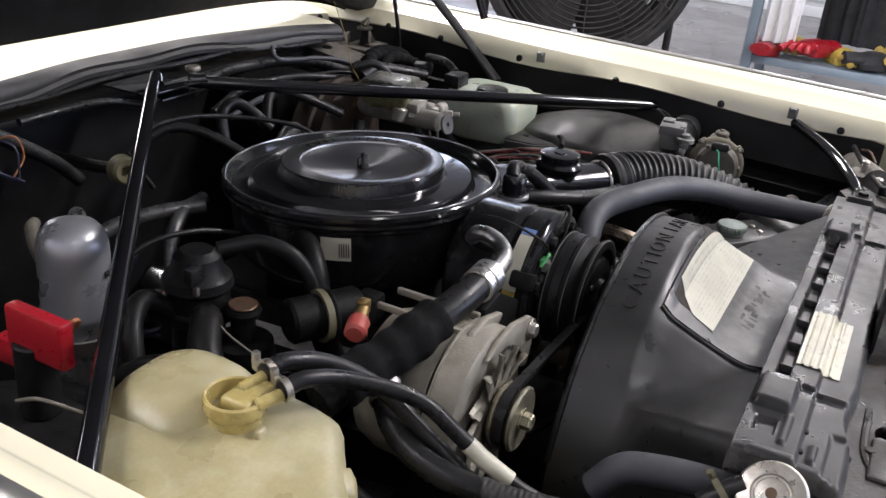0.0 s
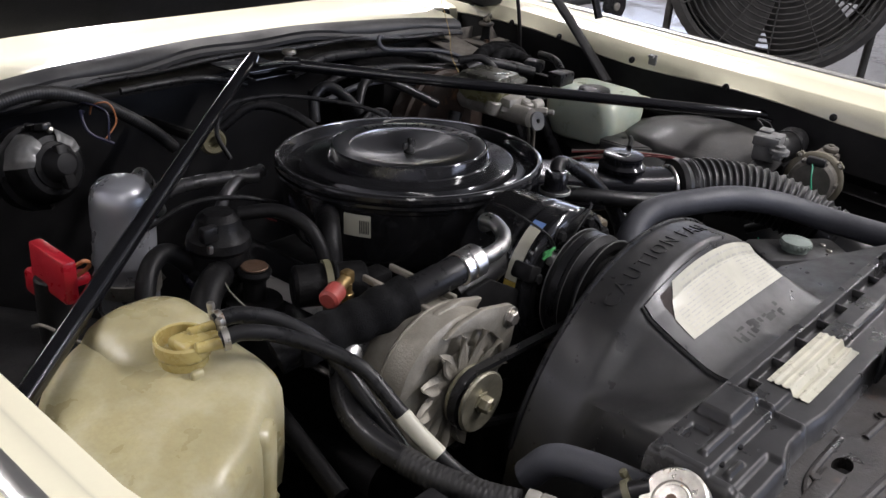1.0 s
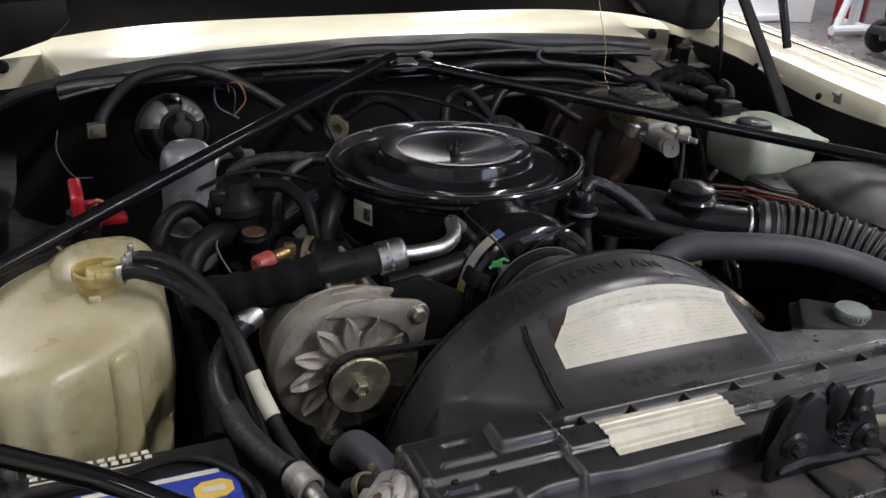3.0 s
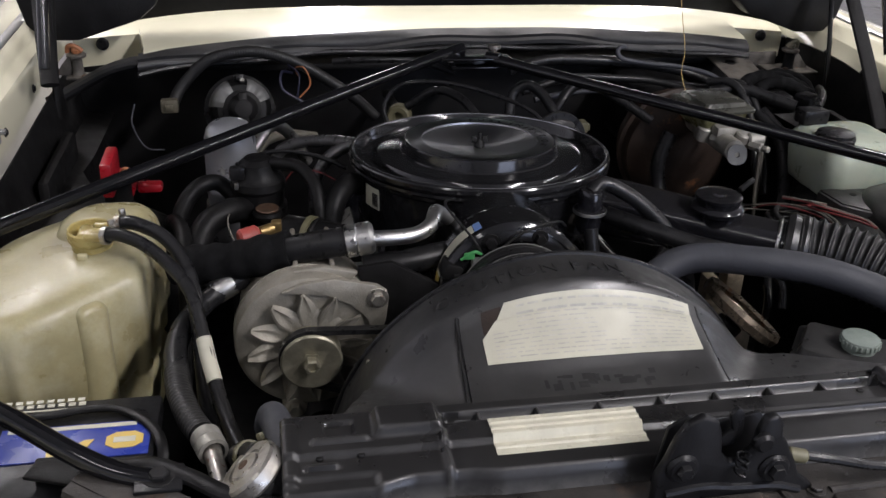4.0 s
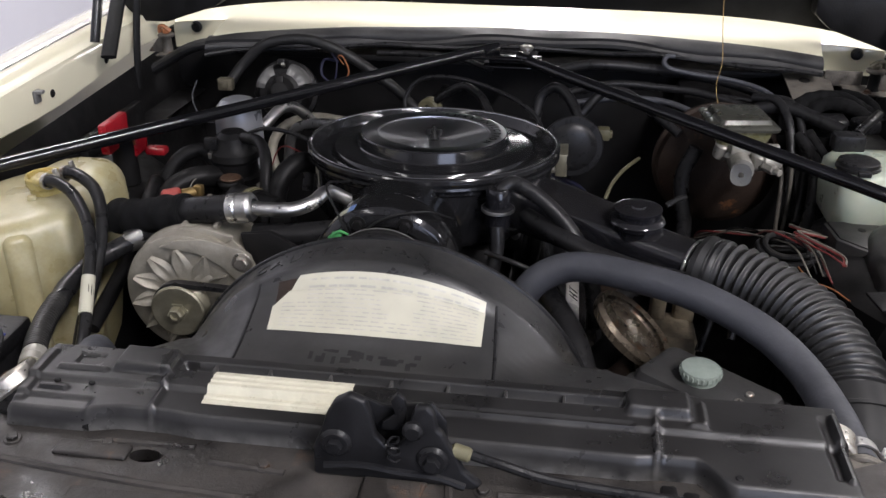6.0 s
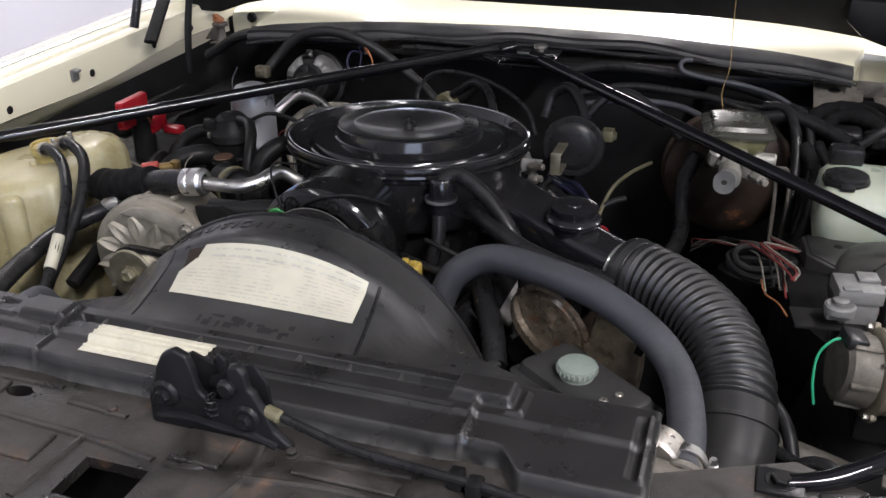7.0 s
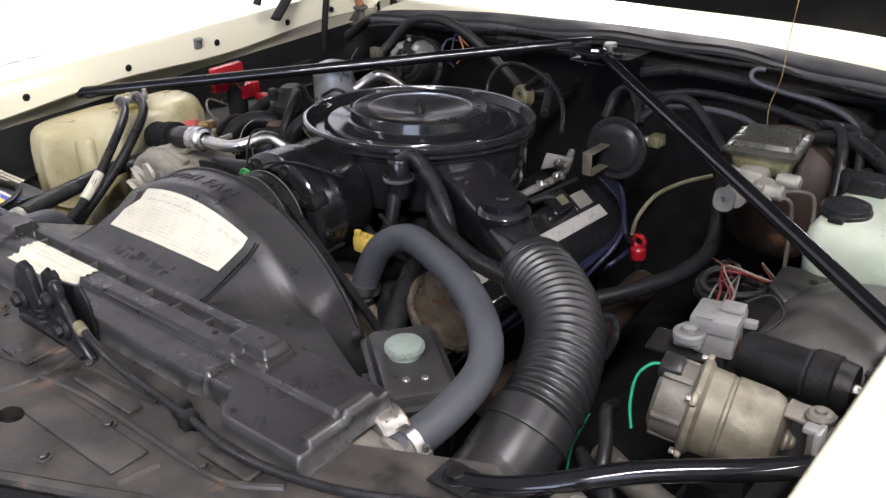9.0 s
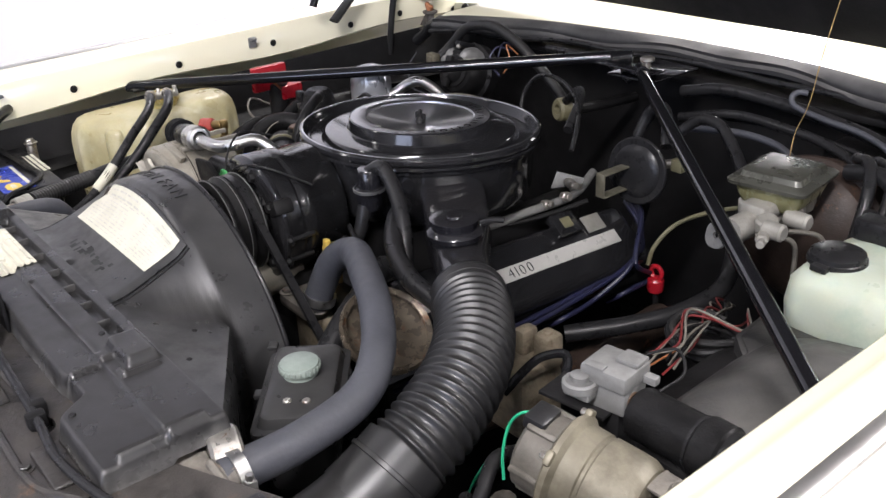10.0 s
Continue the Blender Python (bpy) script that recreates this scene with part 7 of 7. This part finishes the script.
# ---- brake cylinder and booster ----
bk = thing("brake_booster", (0.48, 0.42, 0.68), "rust-brown round brake booster with master cylinder", "brake booster")
part("shell", lathe([(0, 0.10), (0.05, 0.10), (0.075, 0.085), (0.10, 0.07), (0.115, 0.05), (0.118, 0.02), (0.125, 0.015), (0.125, 0.005), (0.118, 0.0), (0.11, -0.05), (0.07, -0.07), (0, -0.07)], axis((0.480, 0.368, 0.772), (0, -1, 0)) @ Matrix.Diagonal((0.93, 0.93, 0.72, 1)), 56), BOOST, bk)
part("mount", box((0.485, 0.53, 0.80), (0.14, 0.14, 0.14), 0.02), DARK, bk)
mcb = part("master_cylinder", join(tube([(0.488, 0.31, 0.842), (0.486, 0.135, 0.845)], 0.0185, 20, 3), box((0.49, 0.225, 0.862), (0.04, 0.10, 0.022), 0.006), disc((0.52, 0.21, 0.855), (1, 0, 0), 0.012, 0.035, 0.003, 14), disc((0.52, 0.16, 0.855), (1, 0, 0), 0.012, 0.03, 0.003, 14)), PALEALU, bk, "pale cast master cylinder")
for x, y in ((0.462, 0.215), (0.516, 0.175), (0.50, 0.285)):
    part("boss", join(disc((x, y, 0.838), (0.1, -0.25, 1), 0.015, 0.028, 0.003, 20), disc((x + 0.008, y - 0.02, 0.848), (0.5, -1, 0.05), 0.0085, 0.026, 0.002, 6), disc((x + 0.02, y - 0.044, 0.849), (0.5, -1, 0.05), 0.0055, 0.012, 0.001, 12)), PALEALU, mcb, "pale outlet boss with a hex fitting")
part("end_plate", plate(rounded(0.0165, 0.0175, 0.0140), [ring_outline(0, 0, 0.0045, 0.0045)], 0.005, 0.0), GREYBOX, None)
ep = scene.collection.objects[-1]
ep.parent = bk
ep.matrix_local = Matrix.Translation((0.0, -0.307, 0.166)) @ Matrix.Rotation(radians(75), 4, "X") @ Matrix.Rotation(radians(-8), 4, "Y")
RES = Matrix.Translation((0.488, 0.246, 0)) @ Matrix.Rotation(radians(8), 4, "Z")


def turned(bm, m):
    bmesh.ops.transform(bm, matrix=m, verts=bm.verts)
    return bm


part("reservoir", turned(tank([(0.856, 0, 0, 0.034, 0.036, 0.012), (0.866, 0, 0, 0.042, 0.044, 0.012), (0.880, 0, 0, 0.046, 0.049, 0.012), (0.893, 0, 0, 0.048, 0.051, 0.012)], 4), RES), BRAKETANK, bk, "amber plastic reservoir")
part("lid", turned(tank([(0.891, 0, 0, 0.055, 0.058, 0.010), (0.896, 0, 0, 0.056, 0.059, 0.010), (0.899, 0, 0, 0.053, 0.056, 0.010), (0.901, 0, 0, 0.044, 0.047, 0.008), (0.908, 0, 0, 0.041, 0.044, 0.008), (0.909, 0, 0, 0.038, 0.041, 0.007)], 4), RES), LIDCAP, bk, "flat ribbed steel lid")

# ---- coolant bottle ----
cb = thing("coolant_bottle", (0.69, 0.13, 0.76), "green-white translucent coolant bottle with dark cap", "bottle")
part("bottle", tank([(0.772, 0.69, 0.12, 0.055, 0.06, 0.03), (0.785, 0.69, 0.12, 0.072, 0.075, 0.03), (0.83, 0.692, 0.122, 0.076, 0.082, 0.03), (0.858, 0.695, 0.125, 0.076, 0.082, 0.03), (0.870, 0.695, 0.127, 0.068, 0.072, 0.03), (0.874, 0.695, 0.128, 0.05, 0.05, 0.03)], 8), GREENTANK, cb, "", 60)
part("cap", join(lathe([(0, 0.886), (0.028, 0.8855), (0.031, 0.884), (0.032, 0.879), (0.0335, 0.878), (0.034, 0.873), (0.031, 0.871), (0.030, 0.866), (0, 0.866)], Matrix.Translation((0.652, 0.105, 0)), 40), box((0.652, 0.068, 0.876), (0.02, 0.012, 0.008), 0.002)), RUBBER, cb, "dark round cap")
part("plug", join(box((0.655, 0.19, 0.885), (0.05, 0.035, 0.028), 0.005), tube([(0.67, 0.2, 0.895), (0.70, 0.24, 0.905), (0.73, 0.30, 0.90)], 0.008, 10, 4)), RUBBER, cb, "black plug")
part("fin", box((0.765, 0.07, 0.855), (0.04, 0.05, 0.006), 0.002), GREENTANK, cb)

hm = thing("fuse_block", (0.67, 0.40, 0.84), "dark wiring block with tangled connectors at the cowl corner", "wiring block")
part("plate", prism([(0.612, 0.39), (0.690, 0.385), (0.700, 0.53), (0.612, 0.545)], 0.004, Matrix.Translation((0, 0.46, 0.886)) @ Matrix.Rotation(0.14, 4, "X") @ Matrix.Translation((0, -0.46, 0)), 0.0015), CORRODED, hm, "stained tan metal plate")
part("hole_grommet", disc((0.648, 0.505, 0.894), (0, -0.14, 1), 0.011, 0.004, 0.001, 20), DARK, hm)
part("connector", box((0.665, 0.325, 0.872), (0.046, 0.045, 0.026), 0.008, None, 3), RUBBER, hm)
part("connector", box((0.712, 0.300, 0.878), (0.040, 0.042, 0.024), 0.007, Matrix.Translation((0.712, 0.30, 0.878)) @ Matrix.Rotation(0.4, 4, "Z") @ Matrix.Translation((-0.712, -0.30, -0.878)), 3), RUBBER, hm)
for pts, r in (([(0.60, 0.36, 0.872), (0.63, 0.385, 0.892), (0.67, 0.385, 0.897), (0.71, 0.365, 0.890), (0.745, 0.33, 0.868)], 0.015), ([(0.62, 0.34, 0.87), (0.65, 0.355, 0.894), (0.69, 0.350, 0.896), (0.725, 0.325, 0.882)], 0.012),
               ([(0.68, 0.42, 0.89), (0.705, 0.40, 0.902), (0.735, 0.37, 0.895), (0.75, 0.34, 0.87)], 0.010), ([(0.64, 0.41, 0.885), (0.66, 0.39, 0.906), (0.70, 0.37, 0.905), (0.72, 0.34, 0.89)], 0.006)):
    part("taped_loom", tube(pts, r, 12, 6, lambda q, total, r=r: r * (1 + 0.05 * math.sin(q * 300) + 0.06 * math.sin(q * 97))), SLEEVE, hm, "taped black loom")
part("bracket", box((0.66, 0.42, 0.85), (0.16, 0.10, 0.05), 0.01), DARK, hm)

# hinge brackets in the cowl corners
for sgn in (1, -1):
    bx, by = (CX + 0.692, 0.488) if sgn > 0 else (CX - 0.724, 0.530)
    hb = thing("hinge_bracket", (bx, by, 0.885), "pale stained hood hinge bracket with a dark post and rusty cap", "hinge", "hinge brackets in the cowl corners")
    part("base", join(box((bx, by, 0.886), (0.105, 0.066, 0.004), 0.0015), box((bx - 0.048, by + 0.030, 0.900), (0.07, 0.004, 0.03), 0.0015)) if sgn > 0 else box((bx, by, 0.886), (0.040, 0.040, 0.004), 0.0015), CORRODED, hb, "stained metal base plate")
    part("post", lathe([(0.013, 0.0), (0.0105, 0.004), (0.0095, 0.030), (0.011, 0.034), (0, 0.034)], Matrix.Translation((bx, by, 0.888)), 20), DARK if sgn > 0 else CORRODED, hb, "hinge post")
    part("collar", lathe([(0, 0.034), (0.0165, 0.034), (0.018, 0.036), (0.018, 0.039), (0.015, 0.041), (0, 0.041)], Matrix.Translation((bx, by, 0.888)), 24), CORRODED, hb)
    part("cap", join(disc((bx - sgn * 0.002, by, 0.929), (0.1 * sgn, -0.2, 1), 0.009, 0.012, 0.003, 8), tube([(bx - sgn * 0.012, by - 0.004, 0.934), (bx, by - 0.006, 0.944), (bx + sgn * 0.012, by, 0.942), (bx + sgn * 0.016, by + 0.006, 0.930)], 0.0045, 8, 4)), ORANGE if sgn < 0 else TAN, hb, "rust-tan cap")
    part("gusset", prism([(0.0, 0.0), (0.034, 0.0), (0.006, 0.034), (0.0, 0.034)], 0.004, axis((bx + sgn * 0.010, by, 0.888), (0, -1, 0), (0, 0, 1)) if sgn > 0 else axis((bx - 0.010, by, 0.888), (0, 1, 0), (0, 0, 1)), 0.001), CORRODED, hb, "pale triangular gusset")
    part("bolt", hexbolt((bx - sgn * 0.014, by - 0.018, 0.888), (0, 0, 1), 0.006, 0.005), RUST, hb, "rusty bolt")

# ---- power steering reservoir, pulleys ----
ps = thing("steering_reservoir", (0.355, -0.44, 0.72), "black plastic steering fluid reservoir with pale green cap", "reservoir")
RM = Matrix.Translation((0.368, -0.452, 0)) @ Matrix.Rotation(radians(-38), 4, "Z")
rbox = tank([(0.73, 0, 0, 0.066, 0.034, 0.012), (0.800, 0, 0, 0.074, 0.040, 0.012), (0.804, 0, 0, 0.080, 0.046, 0.010), (0.810, 0, 0, 0.080, 0.046, 0.010), (0.8125, 0, 0, 0.074, 0.040, 0.010), (0.8225, 0, 0, 0.070, 0.036, 0.010), (0.824, 0, 0, 0.067, 0.033, 0.009)], 5)
bmesh.ops.transform(rbox, matrix=RM, verts=rbox.verts)
part("box", rbox, SATIN, ps)
part("neck", lathe([(0.0175, 0.822), (0.0175, 0.8295), (0.0, 0.8295)], Matrix.Translation((0.358, -0.448, 0)), 28), RUBBER, ps)
for k in (-1, 1):
    part("ear", box((-0.05 + 0.05 * k, -0.048, 0.806), (0.014, 0.012, 0.006), 0.002, RM), SATIN, ps)
capp = [(0, 0.8395), (0.0185, 0.8395), (0.0208, 0.8388), (0.0217, 0.837), (0.0217, 0.8305), (0.019, 0.829), (0.019, 0.82), (0, 0.82)]
cap = part("cap", lathe(capp, Matrix.Translation((0.358, -0.448, 0)), 48), CAP, ps, "pale green ridged cap")
for k in range(24):
    a = 2 * math.pi * k / 24
    part("ridge", box((0.0217, 0, 0.8338), (0.0028, 0.0028, 0.0066), 0.001, Matrix.Translation((0.358, -0.448, 0)) @ Matrix.Rotation(a, 4, "Z")), CAP, cap)
for x, y in ((0.394, -0.486), (0.408, -0.471)):
    part("rivet", disc((x, y, 0.8225), (0, 0, 1), 0.0045, 0.004, 0.001, 14), ZINC, ps)
pp = thing("steering_pulley", (0.205, -0.33, 0.60), "black steering pump pulley", "pulley")
part("wheel", lathe([(0.012, 0.0), (0.05, 0.0), (0.058, 0.004), (0.058, 0.010), (0.050, 0.017), (0.058, 0.024), (0.058, 0.03), (0.05, 0.032), (0.045, 0.026), (0.02, 0.024), (0.012, 0.03)], axis((0.205, -0.305, 0.655), (0, -1, 0)), 48), RUBBER, pp)
part("hub", disc((0.205, -0.23, 0.655), (0, -1, 0), 0.016, 0.12), ZINC, pp)
ip = thing("rusty_pulley", (0.315, -0.32, 0.70), "rusty dished steel pulley cover", "pulley")
IM = axis((0.297, -0.292, 0.788), (0.6, -0.02, 0.78))
part("dish", lathe([(0.054, 0.004), (0.058, 0.0), (0.054, -0.006), (0.035, -0.012), (0.0, -0.014)], IM, 48), STEEL, ip)
part("rim", lathe([(0.052, 0.003), (0.058, 0.007), (0.0605, 0.0), (0.058, -0.010), (0.052, -0.012)], IM, 48), STEEL, ip, "worn coppery rim")
part("hub", disc(IM @ Vector((0, 0, -0.07)), (0.6, -0.02, 0.78), 0.018, 0.05), DARK, ip)
lo = thing("side_casting", (0.34, -0.14, 0.58), "dirty tan castings beside the engine", "casting")
part("body", turned(join(box((0.378, -0.125, 0.67), (0.080, 0.08, 0.10), 0.015), box((0.400, -0.100, 0.735), (0.030, 0.030, 0.05), 0.006), box((0.362, -0.105, 0.730), (0.022, 0.03, 0.05), 0.006), disc((0.400, -0.100, 0.758), (0, 0, 1), 0.008, 0.006, 0.001, 14)), Matrix.Translation((-0.014, 0, -0.016))), CASTTAN, lo)
part("cable", tube([(0.400, -0.192, 0.70), (0.412, -0.168, 0.728), (0.420, -0.145, 0.742), (0.438, -0.122, 0.744), (0.452, -0.135, 0.728), (0.448, -0.155, 0.70)], 0.006, 10, 6), GLOSS, lo, "glossy black strap")
rd = thing("red_plug", (0.276, 0.258, 0.58), "red plastic plug on a lead", "plug")
part("shell", join(lathe([(0.0, 0.63), (0.012, 0.63), (0.014, 0.634), (0.014, 0.650), (0.011, 0.654), (0, 0.655)], Matrix.Translation((0.276, 0.258, 0)), 20), tube([(0.276 + 0.011 * math.cos(a), 0.258, 0.664 + 0.011 * math.sin(a)) for a in [i * math.pi / 6 for i in range(13)]], 0.0042, 8, 2)), RED, rd)
part("stalk", tube([(0.276, 0.258, 0.635), (0.274, 0.265, 0.58)], 0.005, 8, 2), DARK, rd)

# ---- driver's side pumps ----
ap = thing("washer_pump_motor", (0.68, -0.34, 0.76), "tan metal round pump motor with a finned black end", "pump")
PW = Vector((0.955, 0.22, -0.16)).normalized()
PM = axis((0.629, -0.361, 0.836), PW) @ Matrix.Diagonal((1.06, 1.06, 0.77, 1))
part("cup", lathe([(0, 0.158), (0.016, 0.1575), (0.028, 0.154), (0.0365, 0.147), (0.0405, 0.136), (0.0412, 0.12), (0.0415, 0.088), (0.0402, 0.086), (0.0402, 0.082), (0.0415, 0.080), (0.0420, 0.056), (0.0445, 0.053), (0.047, 0.050), (0.047, 0.043), (0.0445, 0.040), (0.040, 0.038), (0, 0.038)], PM, 52), TAN, ap)
for a in (0.9, 2.4, 3.9, 5.4):
    part("flange_ear", box((0.046, 0, 0.045), (0.012, 0.014, 0.010), 0.003, PM @ Matrix.Rotation(a, 4, "Z")), TAN, ap)
    part("screw", hexbolt(PM @ (Matrix.Rotation(a, 4, "Z") @ Vector((0.047, 0, 0.040))), -PW, 0.0035, 0.005, False), ZINC, ap)
part("end_cap", lathe([(0, 0.040), (0.038, 0.040), (0.036, 0.0), (0.03, -0.006), (0, -0.006)], PM, 36), GRIME, ap)
part("plug", box((0, 0.034, 0.004), (0.03, 0.014, 0.03), 0.004, PM), RUBBER, ap)
for a in (0, 1.0, 2.0, 3.1, 4.2, 5.2):
    part("cap_rib", box((0.034, 0, 0.018), (0.012, 0.007, 0.04), 0.003, PM @ Matrix.Rotation(a, 4, "Z")), GRIME, ap)
part("shaft_nut", join(disc(PM @ Vector((0, 0, 0.155)), PW, 0.011, 0.010, 0.004), disc(PM @ Vector((0, 0, 0.163)), PW, 0.007, 0.008, 0.003)), TAN, ap)
part("mount", box((0.69, -0.33, 0.78), (0.07, 0.06, 0.08), 0.008), DARK, ap)
kc = thing("black_cylinder", (0.73, -0.26, 0.80), "black round solenoid cylinder with a strap", "cylinder")
KW = Vector((1.0, 0.02, 0.0)).normalized()
part("can", lathe([(0, 0.0), (0.028, 0.0), (0.030, 0.004), (0.030, 0.075), (0.032, 0.077), (0.034, 0.08), (0.034, 0.105), (0.031, 0.108), (0.028, 0.125), (0, 0.125)], axis((0.674, -0.268, 0.853), KW) @ Matrix.Diagonal((0.86, 0.86, 0.9, 1)), 44), DIMRUBBER, kc)
part("nut", hexbolt((0.784, -0.266, 0.853), KW, 0.0055, 0.007), ZINC, kc)
part("strap", lathe([(0.0262, 0.066), (0.0275, 0.0665), (0.0275, 0.076), (0.0262, 0.0765)], axis((0.674, -0.268, 0.853), KW), 36), RUBBER, kc)
part("saddle", box((0.725, -0.262, 0.81), (0.06, 0.05, 0.04), 0.006), DARK, kc)
sb = thing("pressure_sensor", (0.638, -0.285, 0.86), "grey square pressure sensor box on a bracket", "sensor")
SM = Matrix.Translation((0.643, -0.268, 0.881)) @ Matrix.Rotation(radians(9), 4, "Z")
part("box", join(box((0, 0, 0.004), (0.050, 0.046, 0.018), 0.003, SM), box((0.002, 0.001, -0.016), (0.042, 0.040, 0.034), 0.004, SM), box((0.012, 0.010, 0.015), (0.024, 0.022, 0.005), 0.002, SM), box((0.030, 0.014, -0.002), (0.016, 0.010, 0.009), 0.002, SM), box((-0.010, -0.018, 0.0135), (0.020, 0.010, 0.003), 0.001, SM)), GREYBOX, sb)
part("port", join(lathe([(0.014, -0.012), (0.017, -0.011), (0.017, -0.004), (0.0145, -0.002), (0.009, -0.003), (0.009, 0.003), (0.006, 0.0045), (0, 0.0045)], SM @ Matrix.Translation((-0.022, -0.026, 0.0)), 28), box((-0.022, -0.026, -0.016), (0.03, 0.016, 0.010), 0.003, SM)), GREYBOX, sb)
part("socket", disc(SM @ Vector((0.0225, -0.006, -0.018)), SM.to_3x3() @ Vector((1, 0, 0)), 0.0085, 0.002, 0.0005, 20), RUST, sb, "rusty round port")
part("bracket", join(box((-0.03, -0.008, -0.034), (0.075, 0.045, 0.004), 0.001, SM), box((0.0, 0.0, -0.06), (0.03, 0.03, 0.06), 0.004, SM)), DARK, sb)
bp = thing("rubber_mount", (0.80, -0.335, 0.80), "round rubber mount on a steel bracket", "mount")
part("pad", lathe([(0, 0.866), (0.005, 0.866), (0.006, 0.8635), (0.0105, 0.863), (0.0135, 0.860), (0.0135, 0.855), (0.011, 0.852), (0, 0.852)], Matrix.Translation((0.777, -0.335, 0)), 30), GRIME, bp, "dirty rubber pad")
part("bracket", join(box((0.766, -0.330, 0.851), (0.044, 0.030, 0.004), 0.002), box((0.745, -0.330, 0.836), (0.004, 0.032, 0.034), 0.002), box((0.782, -0.340, 0.80), (0.022, 0.022, 0.10), 0.005)), CORRODED, bp, "rusty tan bracket")

# headlamp housing in front of the brace
hl = thing("lamp_housing", (0.70, -0.62, 0.78), "dull silver lamp housing with brass adjusters", "lamp housing")
part("shell", tube([(0.665, -0.625, 0.86), (0.72, -0.605, 0.855), (0.80, -0.575, 0.845)], 0.024, 22, 5), CORRODED, hl)
part("bracket", prism([(0.65, -0.565), (0.705, -0.585), (0.70, -0.62), (0.645, -0.60)], 0.003, Matrix.Translation((0, 0, 0.868)), 0.001), GRIME, hl)
part("adjuster", lathe([(0, 0.0), (0.006, 0.0), (0.006, 0.019), (0.0045, 0.020), (0.0065, 0.021), (0.0068, 0.025), (0.005, 0.027), (0, 0.027)], Matrix.Translation((0.678, -0.600, 0.865)), 16), ZINC, hl, "dull brass adjuster screw")
part("adjuster", disc((0.65, -0.628, 0.868), (0, 0, 1), 0.007, 0.007, 0.002, 20), ZINC, hl, "dull brass adjuster screw")
part("spring_wire", tube([(0.70, -0.615, 0.885), (0.74, -0.60, 0.892), (0.79, -0.585, 0.88)], 0.002, 8, 4), RUST, hl)

# throttle linkage and rail at the back of the engine
tl = thing("throttle_linkage", (0.12, 0.16, 0.74), "grey metal throttle linkage and fuel rail behind the air cleaner", "linkage")
for k, (x, y, z, w) in enumerate(((0.155, 0.17, 0.815, 0.03), (0.165, 0.15, 0.80, 0.02), (0.14, 0.19, 0.80, 0.025), (0.15, 0.12, 0.79, 0.02))):
    part("fitting", join(disc((x, y, z), (1, 0.2 * k - 0.3, 0.1), 0.006, w, 0.001, 12), disc((x + 0.006, y, z), (1, 0.2 * k - 0.3, 0.1), 0.0085, 0.006, 0.001, 6)), ZINC, tl)
part("rail", tube([(0.13, -0.02, 0.775), (0.15, 0.08, 0.785), (0.16, 0.18, 0.79), (0.13, 0.26, 0.80)], 0.007, 10, 5), GREYBOX, tl)
part("lever", prism([(0.0, 0.0), (0.05, 0.01), (0.055, 0.02), (0.01, 0.03)], 0.004, axis((0.13, 0.16, 0.80), (0.6, -0.8, 0)), 0.001), GREYBOX, tl)
part("stand", box((0.12, 0.12, 0.755), (0.04, 0.2, 0.05), 0.008), DARK, tl)
